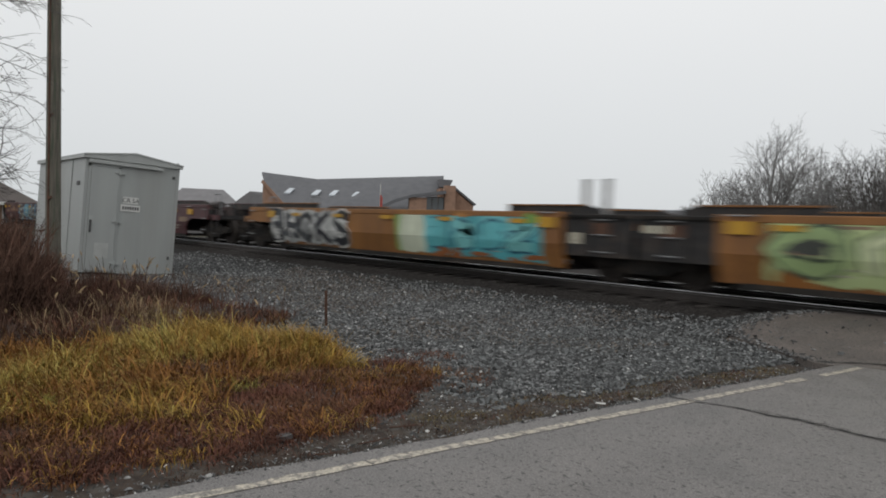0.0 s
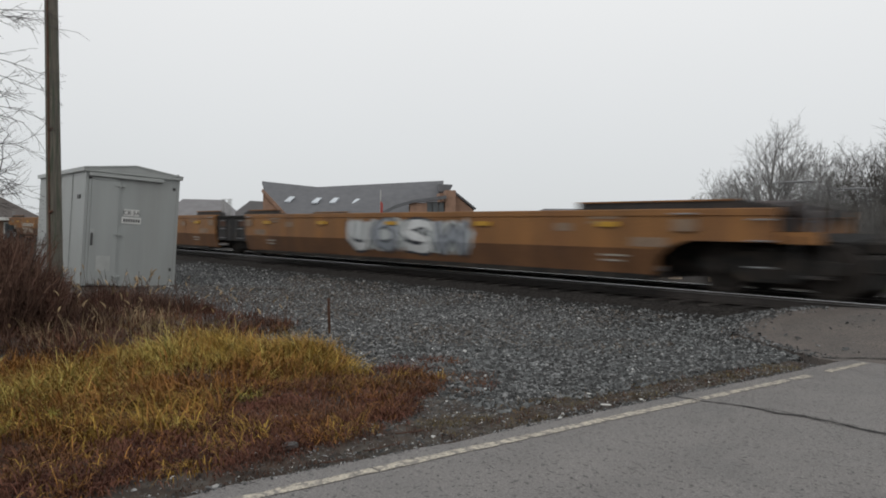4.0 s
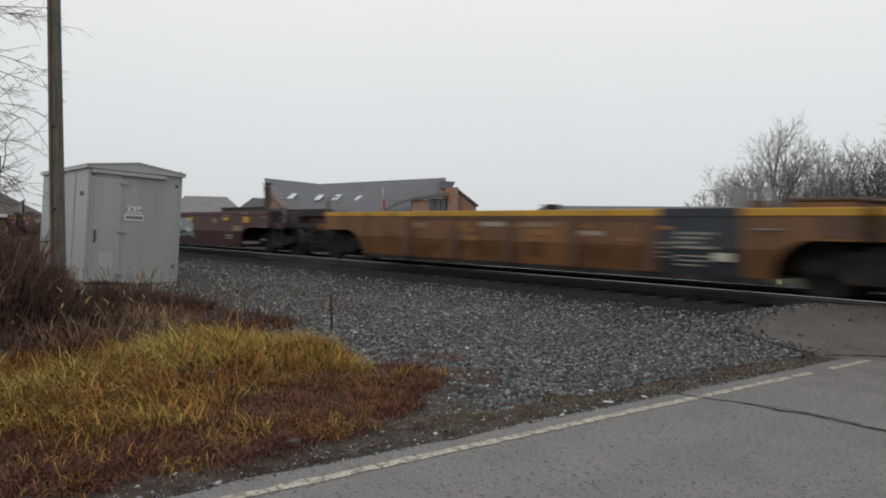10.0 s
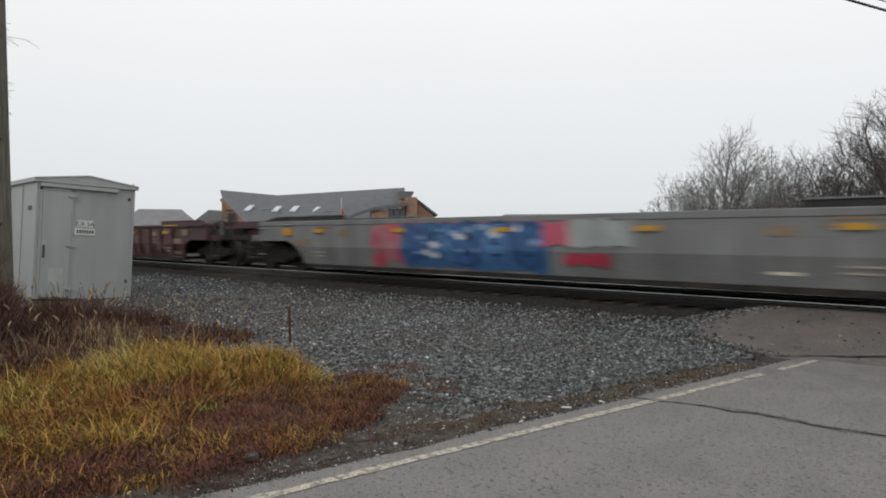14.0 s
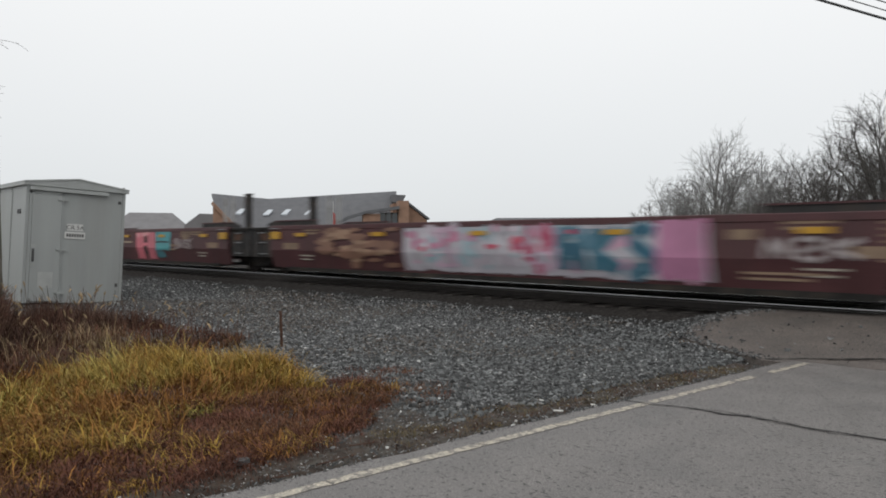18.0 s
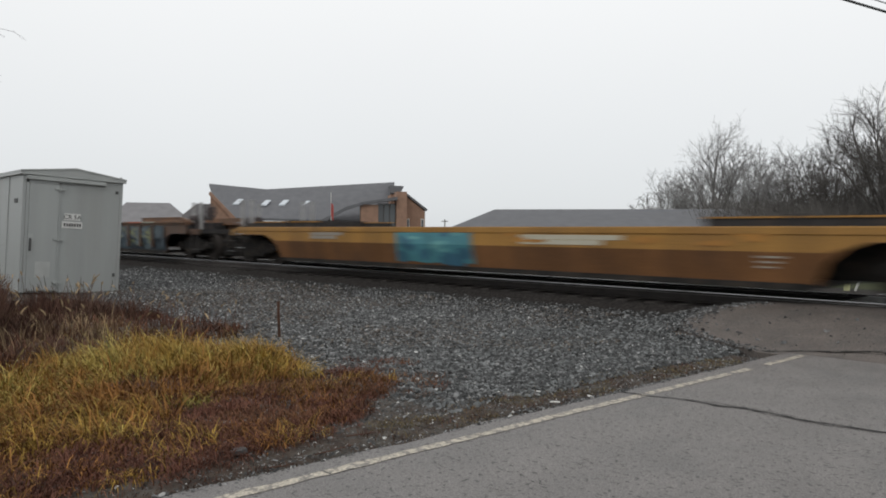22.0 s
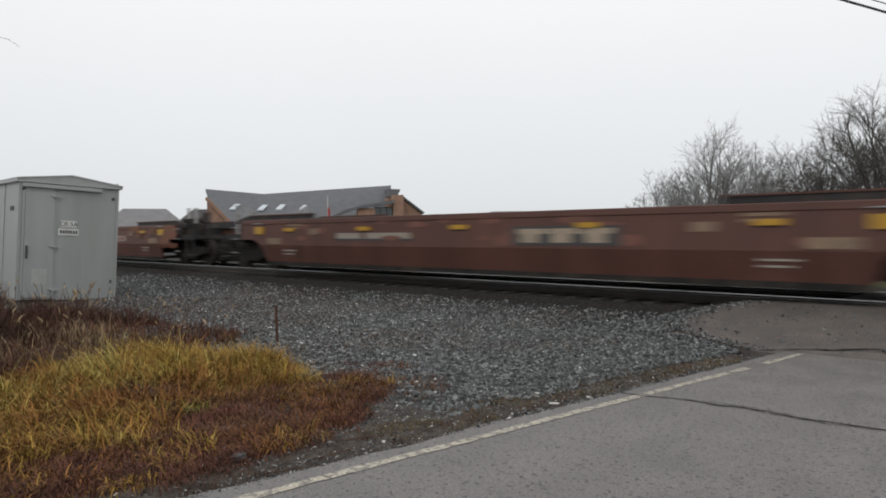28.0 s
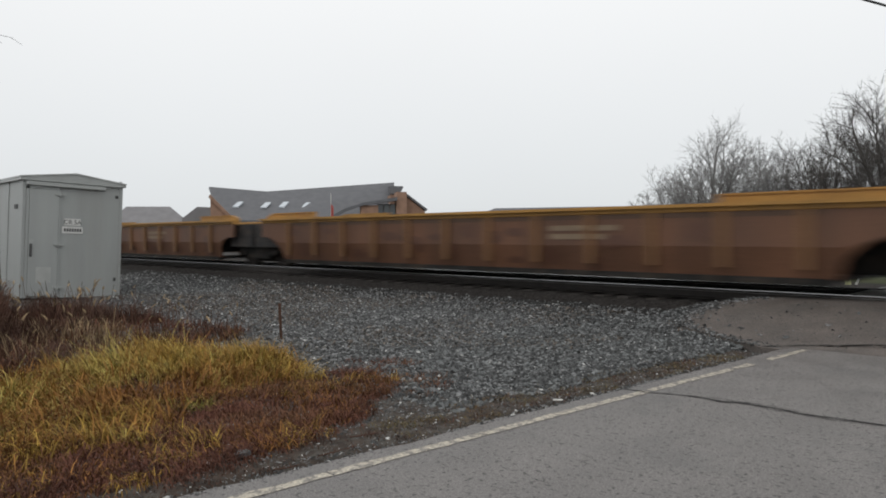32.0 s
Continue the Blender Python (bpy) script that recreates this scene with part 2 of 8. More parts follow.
# ---- materials ----
M = {
    "asphalt": mat("asphalt", (0.155, 0.145, 0.138), 0.55, spread=0.14, scale=2.2, fine=95, grain=0.48, pits=(30.0, 0.625, (0.055, 0.051, 0.048)), bump=0.7, second=(0.105, 0.103, 0.10), amount=0.3, edge=0.3),
    "asphalt_ramp": mat("asphalt_ramp", (0.106, 0.090, 0.080), 0.75, spread=0.2, scale=3, fine=55, grain=0.4, pits=(22.0, 0.66, (0.05, 0.046, 0.042)), bump=0.8, second=(0.075, 0.07, 0.065), amount=0.4, edge=0.3),
    "line": mat("line", (0.44, 0.395, 0.32), 0.65, spread=0.18, scale=26, fine=60, grain=0.35, bump=0.3, second=(0.19, 0.175, 0.155), amount=0.46, edge=0.10),
    "crack": mat("crack", (0.018, 0.017, 0.016), 0.9, spread=0.3, scale=20),
    "ballast_dark": mat("ballast_dark", (0.036, 0.033, 0.031), 0.95, spread=0.5, scale=16, fine=50, grain=0.5, bump=1.0, gloss=0.04),
    "gravel": mat("gravel", (0.034, 0.033, 0.032), 0.85, spread=0.5, scale=14, fine=45, grain=0.5, bump=1.0, second=(0.022, 0.021, 0.02), amount=0.5, gloss=0.12),
    "stone": mat("stone", (0.087, 0.089, 0.089), 0.55, spread=0.25, scale=30, fine=90, bump=0.3, per_island=0.76, power=2.6, gloss=0.4),
    "stone_flake": mat("stone_flake", (0.072, 0.076, 0.076), 0.5, spread=0.3, scale=30, fine=90, bump=0.4, per_island=0.7, power=2.2, gloss=0.4),
    "stone_dust": mat("stone_dust", (0.098, 0.084, 0.072), 0.8, spread=0.3, scale=30, fine=90, bump=0.3, per_island=0.6, power=1.6, gloss=0.2),
    "stone_pale": mat("stone_pale", (0.40, 0.40, 0.385), 0.5, spread=0.2, scale=30, fine=90, bump=0.3, per_island=0.5),
    "soil": mat("soil", (0.055, 0.042, 0.034), 0.9, spread=0.4, scale=9, fine=80, bump=0.9, second=(0.085, 0.078, 0.068), amount=0.4, gloss=0.15),
    "field": mat("field", (0.055, 0.051, 0.036), 0.95, gloss=0.05, spread=0.3, scale=0.6, fine=20, bump=0.4),
    "lawn": mat("lawn", (0.042, 0.052, 0.024), 0.95, gloss=0.05, spread=0.3, scale=0.8, fine=30, bump=0.5, second=(0.06, 0.055, 0.032), amount=0.35, edge=0.3),
    "bollard": mat("bollard", (0.36, 0.37, 0.20), 0.6, spread=0.15, scale=8, bump=0.1, second=(0.2, 0.2, 0.12), amount=0.25),
    "grass": mat("grass", (0.285, 0.188, 0.042), 0.8, spread=0.3, scale=1.3, bump=0, per_island=0.7, second=(0.22, 0.115, 0.032), amount=0.50, edge=0.3, gloss=0.12),
    "grass_green": mat("grass_green", (0.165, 0.160, 0.040), 0.8, spread=0.3, scale=1.6, bump=0, per_island=0.6, second=(0.21, 0.150, 0.02), amount=0.4, edge=0.3, gloss=0.12),
    "grass_pale": mat("grass_pale", (0.46, 0.37, 0.11), 0.8, spread=0.2, scale=2.0, bump=0, per_island=0.35, gloss=0.12),
    "weed_red": mat("weed_red", (0.118, 0.053, 0.037), 0.85, spread=0.35, scale=2.2, bump=0, per_island=0.6, second=(0.165, 0.088, 0.040), amount=0.42, edge=0.3, gloss=0.1),
    "straw": mat("straw", (0.24, 0.118, 0.036), 0.85, spread=0.35, scale=2.0, bump=0, per_island=0.6, second=(0.10, 0.042, 0.018), amount=0.4, edge=0.3, gloss=0.1),
    "weed_brown": mat("weed_brown", (0.088, 0.052, 0.039), 0.85, spread=0.35, scale=2, bump=0, per_island=0.6, second=(0.075, 0.030, 0.020), amount=0.4, edge=0.3, gloss=0.1),
    "verge_weed": mat("verge_weed", (0.125, 0.100, 0.050), 0.85, spread=0.3, scale=2.5, bump=0, per_island=0.5, second=(0.15, 0.085, 0.045), amount=0.4, edge=0.3, gloss=0.1),
    "seed_head": mat("seed_head", (0.30, 0.22, 0.13), 0.9, spread=0.2, scale=5, bump=0.3, per_island=0.4, gloss=0.1),
    "bark": mat("bark", (0.085, 0.078, 0.073), 0.9, spread=0.3, scale=4, fine=40, bump=0.5),
    # bark of the farther trees, paled in base colour for haze
    "bark_hazed": mat("bark_hazed", (0.21, 0.205, 0.20), 0.95, spread=0.2, scale=2, bump=0),
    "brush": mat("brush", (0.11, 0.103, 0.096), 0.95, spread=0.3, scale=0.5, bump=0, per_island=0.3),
    "pole": mat("pole", (0.122, 0.110, 0.090), 0.85, spread=0.35, scale=5, fine=50, bump=0.7, stretch=(6, 6, 0.4), second=(0.06, 0.075, 0.05), amount=0.35),
    "shed": mat("shed", (0.318, 0.334, 0.327), 0.45, spread=0.09, scale=1.2, fine=40, bump=0.05, second=(0.275, 0.278, 0.262), amount=0.32, edge=0.3, stretch=(1.4, 1.4, 0.16)),
    "shed_roof": mat("shed_roof", (0.345, 0.36, 0.352), 0.4, spread=0.08, scale=2, bump=0.05),
    "shed_patch": mat("shed_patch", (0.385, 0.395, 0.385), 0.5, spread=0.1, scale=5, bump=0.05),
    "shed_dark": mat("shed_dark", (0.06, 0.06, 0.06), 0.6, scale=6),
    "concrete": mat("concrete", (0.33, 0.325, 0.31), 0.55, spread=0.15, scale=3, fine=60, bump=0.3, second=(0.2, 0.195, 0.185), amount=0.3),
    "rust": mat("rust", (0.085, 0.042, 0.026), 0.85, spread=0.4, scale=9, fine=70, bump=0.5),
    "rail_side": mat("rail_side", (0.040, 0.034, 0.031), 0.75, spread=0.3, scale=4, bump=0.3),
    "rail_foot": mat("rail_foot", (0.16, 0.155, 0.15), 0.35, spread=0.3, scale=4, bump=0.1, gloss=0.6),
    "rail_head": mat("rail_head", (0.38, 0.38, 0.39), 0.08, metal=1.0, spread=0.05, scale=4, bump=0.0),
    "tie": mat("tie", (0.034, 0.029, 0.026), 0.9, spread=0.4, scale=5, fine=50, bump=0.7, stretch=(1, 6, 1), per_object=0.3),
    "wire": mat("wire", (0.03, 0.03, 0.033), 0.6, spread=0.1, scale=2, bump=0),
    "sign": mat("sign", (0.60, 0.60, 0.58), 0.5, spread=0.05, scale=4, bump=0),
    "ink": mat("ink", (0.05, 0.05, 0.05), 0.6, spread=0.1, scale=4, bump=0),
    "litter": mat("litter", (0.62, 0.61, 0.58), 0.6, spread=0.15, scale=14, bump=0.1),
    # distant buildings: haze is put into the grey roof and red brick colours
    "roof_dark": mat("roof_dark", (0.122, 0.124, 0.132), 0.9, spread=0.12, scale=1.2, fine=12, bump=0.4, per_object=0.12),
    "roof_hazed": mat("roof_hazed", (0.20, 0.195, 0.20), 0.9, spread=0.1, scale=1.0, fine=10, bump=0.3),
    "roof_brown": mat("roof_brown", (0.085, 0.072, 0.066), 0.9, spread=0.15, scale=1.0, fine=10, bump=0.3),
    "brick": mat("brick", (0.29, 0.178, 0.125), 0.85, spread=0.15, scale=1.5, fine=14, bump=0.4),
    "brick_tan": mat("brick_tan", (0.36, 0.29, 0.22), 0.85, spread=0.12, scale=1.5, fine=14, bump=0.4),
    "trim": mat("trim", (0.62, 0.61, 0.58), 0.6, spread=0.06, scale=3, bump=0),
    "trim_dark": mat("trim_dark", (0.07, 0.065, 0.065), 0.7, spread=0.1, scale=3, bump=0),
    "glass": mat("glass", (0.10, 0.115, 0.125), 0.08, spread=0.1, scale=0.6, bump=0, gloss=0.8),
    "skylight": mat("skylight", (0.52, 0.56, 0.60), 0.1, spread=0.06, scale=1.0, bump=0, gloss=0.8),
    "flag_red": mat("flag_red", (0.42, 0.09, 0.08), 0.8, spread=0.2, scale=3, bump=0),
    # train
    "black_steel": mat("black_steel", (0.032, 0.031, 0.031), 0.6, spread=0.35, scale=5, fine=40, bump=0.2, second=(0.058, 0.047, 0.041), amount=0.35, gloss=0.2),
    "bogie": mat("bogie", (0.022, 0.021, 0.020), 0.8, spread=0.4, scale=6, fine=50, bump=0.4, second=(0.052, 0.042, 0.034), amount=0.35, gloss=0.15),
    "wheel": mat("wheel", (0.032, 0.027, 0.024), 0.7, metal=0.1, gloss=0.2, spread=0.3, scale=8, bump=0.2),
    "navy": mat("navy", (0.026, 0.031, 0.038), 0.6, spread=0.3, scale=4, bump=0.1),
    "yellow_mark": mat("yellow_mark", (0.45, 0.25, 0.02), 0.45, spread=0.1, scale=5, bump=0),
    "stencil": mat("stencil", (0.28, 0.25, 0.21), 0.6, spread=0.15, scale=14, bump=0),
    "faint_mark": mat("faint_mark", (0.20, 0.145, 0.095), 0.7, spread=0.2, scale=9, bump=0),
    "brake_red": mat("brake_red", (0.23, 0.045, 0.035), 0.7, spread=0.25, scale=5, bump=0.1, second=(0.09, 0.04, 0.03), amount=0.35),
    "sign_dull": mat("sign_dull", (0.42, 0.41, 0.38), 0.6, spread=0.2, scale=6, bump=0),
    "plate_dull": mat("plate_dull", (0.34, 0.27, 0.20), 0.6, spread=0.2, scale=6, bump=0),
    "dull_maroon": mat("dull_maroon", (0.105, 0.05, 0.046), 0.7, spread=0.25, scale=5, bump=0),
    "plate_pale": mat("plate_pale", (0.46, 0.43, 0.34), 0.6, spread=0.15, scale=6, bump=0),
    "ledge_pale": mat("ledge_pale", (0.36, 0.31, 0.20), 0.6, spread=0.2, scale=4, bump=0.1),
    "pad_pale": mat("pad_pale", (0.46, 0.36, 0.17), 0.6, spread=0.2, scale=4, bump=0.1, second=(0.25, 0.16, 0.07), amount=0.3),
    "plate_tan": mat("plate_tan", (0.21, 0.145, 0.098), 0.7, spread=0.25, scale=7, bump=0),
    # tan dulled in base colour for haze, with maroon patches
    "plate_hazed": mat("plate_hazed", (0.135, 0.088, 0.064), 0.7, spread=0.3, scale=9, bump=0, second=(0.075, 0.035, 0.032), amount=0.35),
    "post_brown": mat("post_brown", (0.050, 0.036, 0.034), 0.7, spread=0.3, scale=5, bump=0.2, second=(0.03, 0.03, 0.032), amount=0.3),
    "stanchion": mat("stanchion", (0.30, 0.30, 0.295), 0.5, spread=0.15, scale=6, bump=0.05, second=(0.14, 0.11, 0.09), amount=0.25),
    "pipe": mat("pipe", (0.20, 0.205, 0.21), 0.5, spread=0.15, scale=6, bump=0),
}


def paint(name, c, rusty=(0.10, 0.045, 0.022), amount=0.30, spread=0.22):
    return mat(name, c, 0.55, spread=spread, scale=1.7, fine=38, bump=0.1, second=rusty, amount=amount, stretch=(1.0, 1.0, 0.22), edge=0.28, grain=0.26)


PAINT = {
    "maroon": paint("paint_maroon", (0.070, 0.0245, 0.027), (0.042, 0.025, 0.022)),
    "dark_maroon": paint("paint_dark_maroon", (0.060, 0.021, 0.023), (0.04, 0.025, 0.022)),
    "red_brown": paint("paint_red_brown", (0.100, 0.041, 0.030), (0.075, 0.036, 0.024)),
    "orange": paint("paint_orange", (0.228, 0.101, 0.027), (0.13, 0.053, 0.022), 0.42),
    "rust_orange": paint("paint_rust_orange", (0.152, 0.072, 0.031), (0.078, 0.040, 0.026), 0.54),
    "rust_panel": paint("paint_rust_panel", (0.130, 0.060, 0.032), (0.075, 0.040, 0.028), 0.5),
    "rib_orange": paint("paint_rib_orange", (0.182, 0.089, 0.032), (0.10, 0.05, 0.027), 0.4),
    "ochre": paint("paint_ochre", (0.295, 0.150, 0.030), (0.16, 0.075, 0.025), 0.35),
    "yellow": paint("paint_yellow", (0.36, 0.188, 0.042), (0.25, 0.10, 0.025), 0.28),
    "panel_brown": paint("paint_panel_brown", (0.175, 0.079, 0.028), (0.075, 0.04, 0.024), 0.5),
    "chord_yellow": paint("paint_chord_yellow", (0.44, 0.242, 0.024), (0.26, 0.125, 0.022), 0.3),
    "gray": paint("paint_gray", (0.165, 0.170, 0.165), (0.10, 0.095, 0.09), 0.2),
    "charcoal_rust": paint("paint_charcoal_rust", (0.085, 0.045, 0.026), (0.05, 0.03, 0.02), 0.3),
    "charcoal": paint("paint_charcoal", (0.045, 0.043, 0.046), (0.07, 0.045, 0.035), 0.3),
}

# ---- ground ----
RAIL_Y = 12.93          # middle of the track
ROAD_Z = -0.44


def line_x(y):
    return -3.85 + 0.0700 * y


def smooth(a, b, v):
    t = min(1.0, max(0.0, (v - a) / (b - a)))
    return t * t * (3 - 2 * t)


def ramp_z(y):
    return -0.45 + 0.40 * smooth(9.2, 11.75, y)


def ramp_left(y):
    """Left edge of the asphalt ramp."""
    knots = ((9.15, -3.70), (9.40, -4.0), (9.90, -5.14), (10.27, -5.33), (11.09, -5.16), (11.50, -4.75), (11.97, -4.2))
    y = min(max(y, 9.15), 11.97)
    for (a, p), (b, q) in zip(knots, knots[1:]):
        if y <= b:
            return p + (q - p) * (y - a) / (b - a) + 0.09 * noise.noise((y * 3, 1, 0)) + 0.05 * noise.noise((y * 9, 4, 0))
    return -4.2


def ground_z(x, y):
    z = -0.50 + 0.18 * smooth(9.6, 11.3, y) + 0.11 * smooth(11.2, 11.6, y)
    z -= 0.04 * smooth(14.1, 14.6, y) + 0.16 * smooth(14.6, 18.0, y) + 0.6 * smooth(20, 50, y)
    z += 0.10 * smooth(-8.5, -11.0, x) * smooth(6.0, 3.0, y) * smooth(-30, -16, x)
    on_road = smooth(line_x(y) - 0.42, line_x(y) - 0.30, x) * smooth(4.35, 4.2, x)
    if y < 9.1 or y > 12.0:
        z -= 0.10 * on_road * (1 if y < 12 else 0.6)
    else:
        e = ramp_left(y)
        z += (ramp_z(y) - 0.03 - z) * smooth(e - 0.9, e - 0.12, x) * smooth(9.1, 9.6, y)
        z -= 0.22 * smooth(e - 0.10, e + 0.12, x)
    z += 0.018 * noise.noise((x * 0.9, y * 0.9, 0.0)) * (1 - on_road)
    return z


def axis(fine_a, fine_b, step, far_a, far_b):
    v, out_ = fine_a, []
    while v <= fine_b + 1e-6:
        out_.append(v)
        v += step
    s, v = step, fine_b
    while v < far_b:
        s *= 1.35
        v = min(far_b, v + s)
        out_.append(v)
    s, v, pre = step, fine_a, []
    while v > far_a:
        s *= 1.35
        v = max(far_a, v - s)
        pre.append(v)
    return pre[::-1] + out_


gx, gy = axis(-27, 6, 0.2, -2600, 2600), axis(-1, 15, 0.15, -2600, 2600)
gv = [(x, y, ground_z(x, y)) for y in gy for x in gx]
gf, gm = [], []
nx = len(gx)
for j in range(len(gy) - 1):
    for i in range(nx - 1):
        gf.append((j * nx + i, j * nx + i + 1, (j + 1) * nx + i + 1, (j + 1) * nx + i))
        cx, cy = (gx[i] + gx[i + 1]) / 2, (gy[j] + gy[j + 1]) / 2
        soil = cy < 4.9 + 0.35 * noise.noise((cx * 0.8, cy * 0.8, 3)) + max(0, (-cx - 6) * 0.10) and cx < line_x(cy) - 0.25
        far = cx < -45 or cx > 14 or cy < -12 or cy > 30
        shoulder = line_x(cy) - 0.85 + 0.3 * noise.noise((cx * 1.5, cy * 1.5, 9)) < cx < line_x(cy) and cy < 9.0
        # grease and the shade by the track share one dark ballast colour
        grease_shade = 11.15 + 0.25 * noise.noise((cx * 0.7, 4, 9)) < cy < 26
        lawn = cy > 20.4 + 0.5 * noise.noise((cx * 0.5, cy * 0.5, 6)) and -10.5 < cx < 14
        gm.append(4 if lawn and cy < 90 else 2 if far or cy > 26 else 3 if grease_shade else 1 if soil or shoulder else 0)
ground = mesh_ob("ground", gv, gf, [M["gravel"], M["soil"], M["field"], M["ballast_dark"], M["lawn"]], smooth=True)
ground.data.polygons.foreach_set("material_index", gm)
tagged(ground, "flat ground of dark wet gravel, brown soil and dull fields", "ground", kind="structure")

# ---- road with its ramp up to the crossing ----
def strip(name, stations, z_of, material, parent=None, thick=0.08):
    """A slab: stations are (y, left x, right x)."""
    vs, fs = [], []
    for y, a, b in stations:
        for x in (a, b):
            vs += [(x, y, z_of(y)), (x, y, z_of(y) - thick)]
    for k in range(len(stations) - 1):
        p, q = 4 * k, 4 * k + 4
        fs += [(p, p + 2, q + 2, q), (p + 1, q + 1, q + 3, p + 3), (p, q, q + 1, p + 1), (p + 2, p + 3, q + 3, q + 2)]
    fs += [(0, 1, 3, 2), (4 * len(stations) - 4, 4 * len(stations) - 2, 4 * len(stations) - 1, 4 * len(stations) - 3)]
    ob = mesh_ob(name, vs, fs, material)
    ob.parent = parent
    return ob


def edge_wobble(y):
    return 0.05 * noise.noise((y * 1.3, 2.0, 0)) + 0.025 * noise.noise((y * 6, 5.0, 0))


ys = [-80 + 4 * i for i in range(19)] + [-4 + 0.2 * i for i in range(67)] + [9.38]
road = strip("road", [(y, line_x(y) - 0.22 + 1.6 * edge_wobble(y), 4.1) for y in ys], lambda y: ROAD_Z, M["asphalt"])
tagged(road, "worn grey asphalt road with a white edge line, damp", "road", kind="structure")


ramp_rows = []
for i in range(36):
    y = 9.15 + i * 2.83 / 35
    ramp_rows.append((y, ramp_left(y), 4.2))
ramp = strip("road_ramp", ramp_rows, lambda y: ramp_z(y) + (0.006 if y < 9.5 else 0.0), M["asphalt_ramp"], thick=0.25)
tagged(ramp, "rough brownish asphalt ramp rising to the rail crossing", "road", kind="structure")
far_road = strip("road_far", [(14.25, -3.2, 4.4), (16.5, -3.1, 4.5), (22, -2.8, 4.8), (60, 0, 7.5), (300, 18, 26)], lambda y: -0.05 - 0.5 * smooth(14.5, 24, y) - 0.3 * smooth(24, 55, y), M["asphalt"])
tagged(far_road, "grey asphalt road beyond the crossing", "road", kind="structure")

for a, b in ((-78, -30), (-29.9, 0.8), (0.815, 2.62), (2.635, 3.9), (3.915, 4.72), (4.74, 5.97), (6.03, 6.83), (6.85, 7.50), (7.58, 7.92), (8.30, 8.55), (8.575, 8.84), (8.865, 9.10), (9.115, 9.24)):
    k = max(2, int((b - a) / 0.12)) if a > -5 else 30
    vs, fs = [], []
    for i in range(k + 1):
        y = a + (b - a) * i / k
        w = 0.043 + 0.022 * noise.noise((y * 5, 9, 0))
        w2 = 0.043 + 0.022 * noise.noise((y * 5, 19, 0))
        c = line_x(y) + 0.01 * noise.noise((y * 0.7, 3, 3))
        vs += [(c - w, y, ROAD_Z + 0.004), (c + w2, y, ROAD_Z + 0.004)]
    for i in range(k):
        fs.append((2 * i, 2 * i + 1, 2 * i + 3, 2 * i + 2))
    ob = mesh_ob("edge_line", vs, fs, M["line"])
    ob.parent = road


def crack(pts, width, name="crack"):
    vs, fs, k = [], [], 0
    fine = []
    for (x0, y0), (x1, y1) in zip(pts, pts[1:]):
        n_ = max(3, int(math.hypot(x1 - x0, y1 - y0) / 0.05))
        fine += [(x0 + (x1 - x0) * i / n_, y0 + (y1 - y0) * i / n_) for i in range(n_)]
    for i, (x, y) in enumerate(fine):
        w = width * (0.5 + R.random()) * (0.4 if i in (0, len(fine) - 1) else 1)
        o = 0.02 * noise.noise((x * 7, y * 7, 0))
        z = max(ROAD_Z, ramp_z(y) + 0.006) + 0.006
        vs += [(x, y - w + o, z), (x, y + w + o, z)]
    for i in range(len(fine) - 1):
        fs.append((2 * i, 2 * i + 2, 2 * i + 3, 2 * i + 1))
    ob = mesh_ob(name, vs, fs, M["crack"])
    ob.parent = road
    return ob


crack([(-3.72, 5.93), (-3.4, 5.94), (-3.18, 6.02), (-3.01, 6.05), (-2.77, 6.03), (-2.59, 6.11), (-2.35, 6.10), (-2.15, 6.07), (-1.6, 6.12), (-0.8, 6.2), (0.4, 6.4), (2.0, 6.6)], 0.016)
crack([(-3.0, 6.07), (-2.85, 6.11), (-2.6, 6.14), (-2.35, 6.15), (-2.1, 6.12)], 0.006)
crack([(-2.6, 6.08), (-2.3, 6.04), (-1.9, 6.03), (-1.5, 6.10)], 0.006)
crack([(-3.74, 9.17), (-3.33, 9.52), (-3.0, 9.66), (-2.54, 9.86), (-1.5, 9.95), (0.5, 9.98), (3.9, 10.0)], 0.022)
crack([(-3.1, 9.58), (-2.8, 9.70), (-2.45, 9.80), (-1.9, 9.84)], 0.012)
crack([(-3.9, 5.6), (-3.78, 5.75), (-3.73, 5.92)], 0.010)
for i in range(120):
    x, y = R.uniform(-3.4, 1.2), R.uniform(1.2, 9.0)
    a = R.uniform(-0.5, 0.5)
    l_ = R.uniform(0.05, 0.24)
    crack([(x, y), (x + l_ * math.cos(a), y + l_ * math.sin(a))], 0.0022, "hairline_crack")

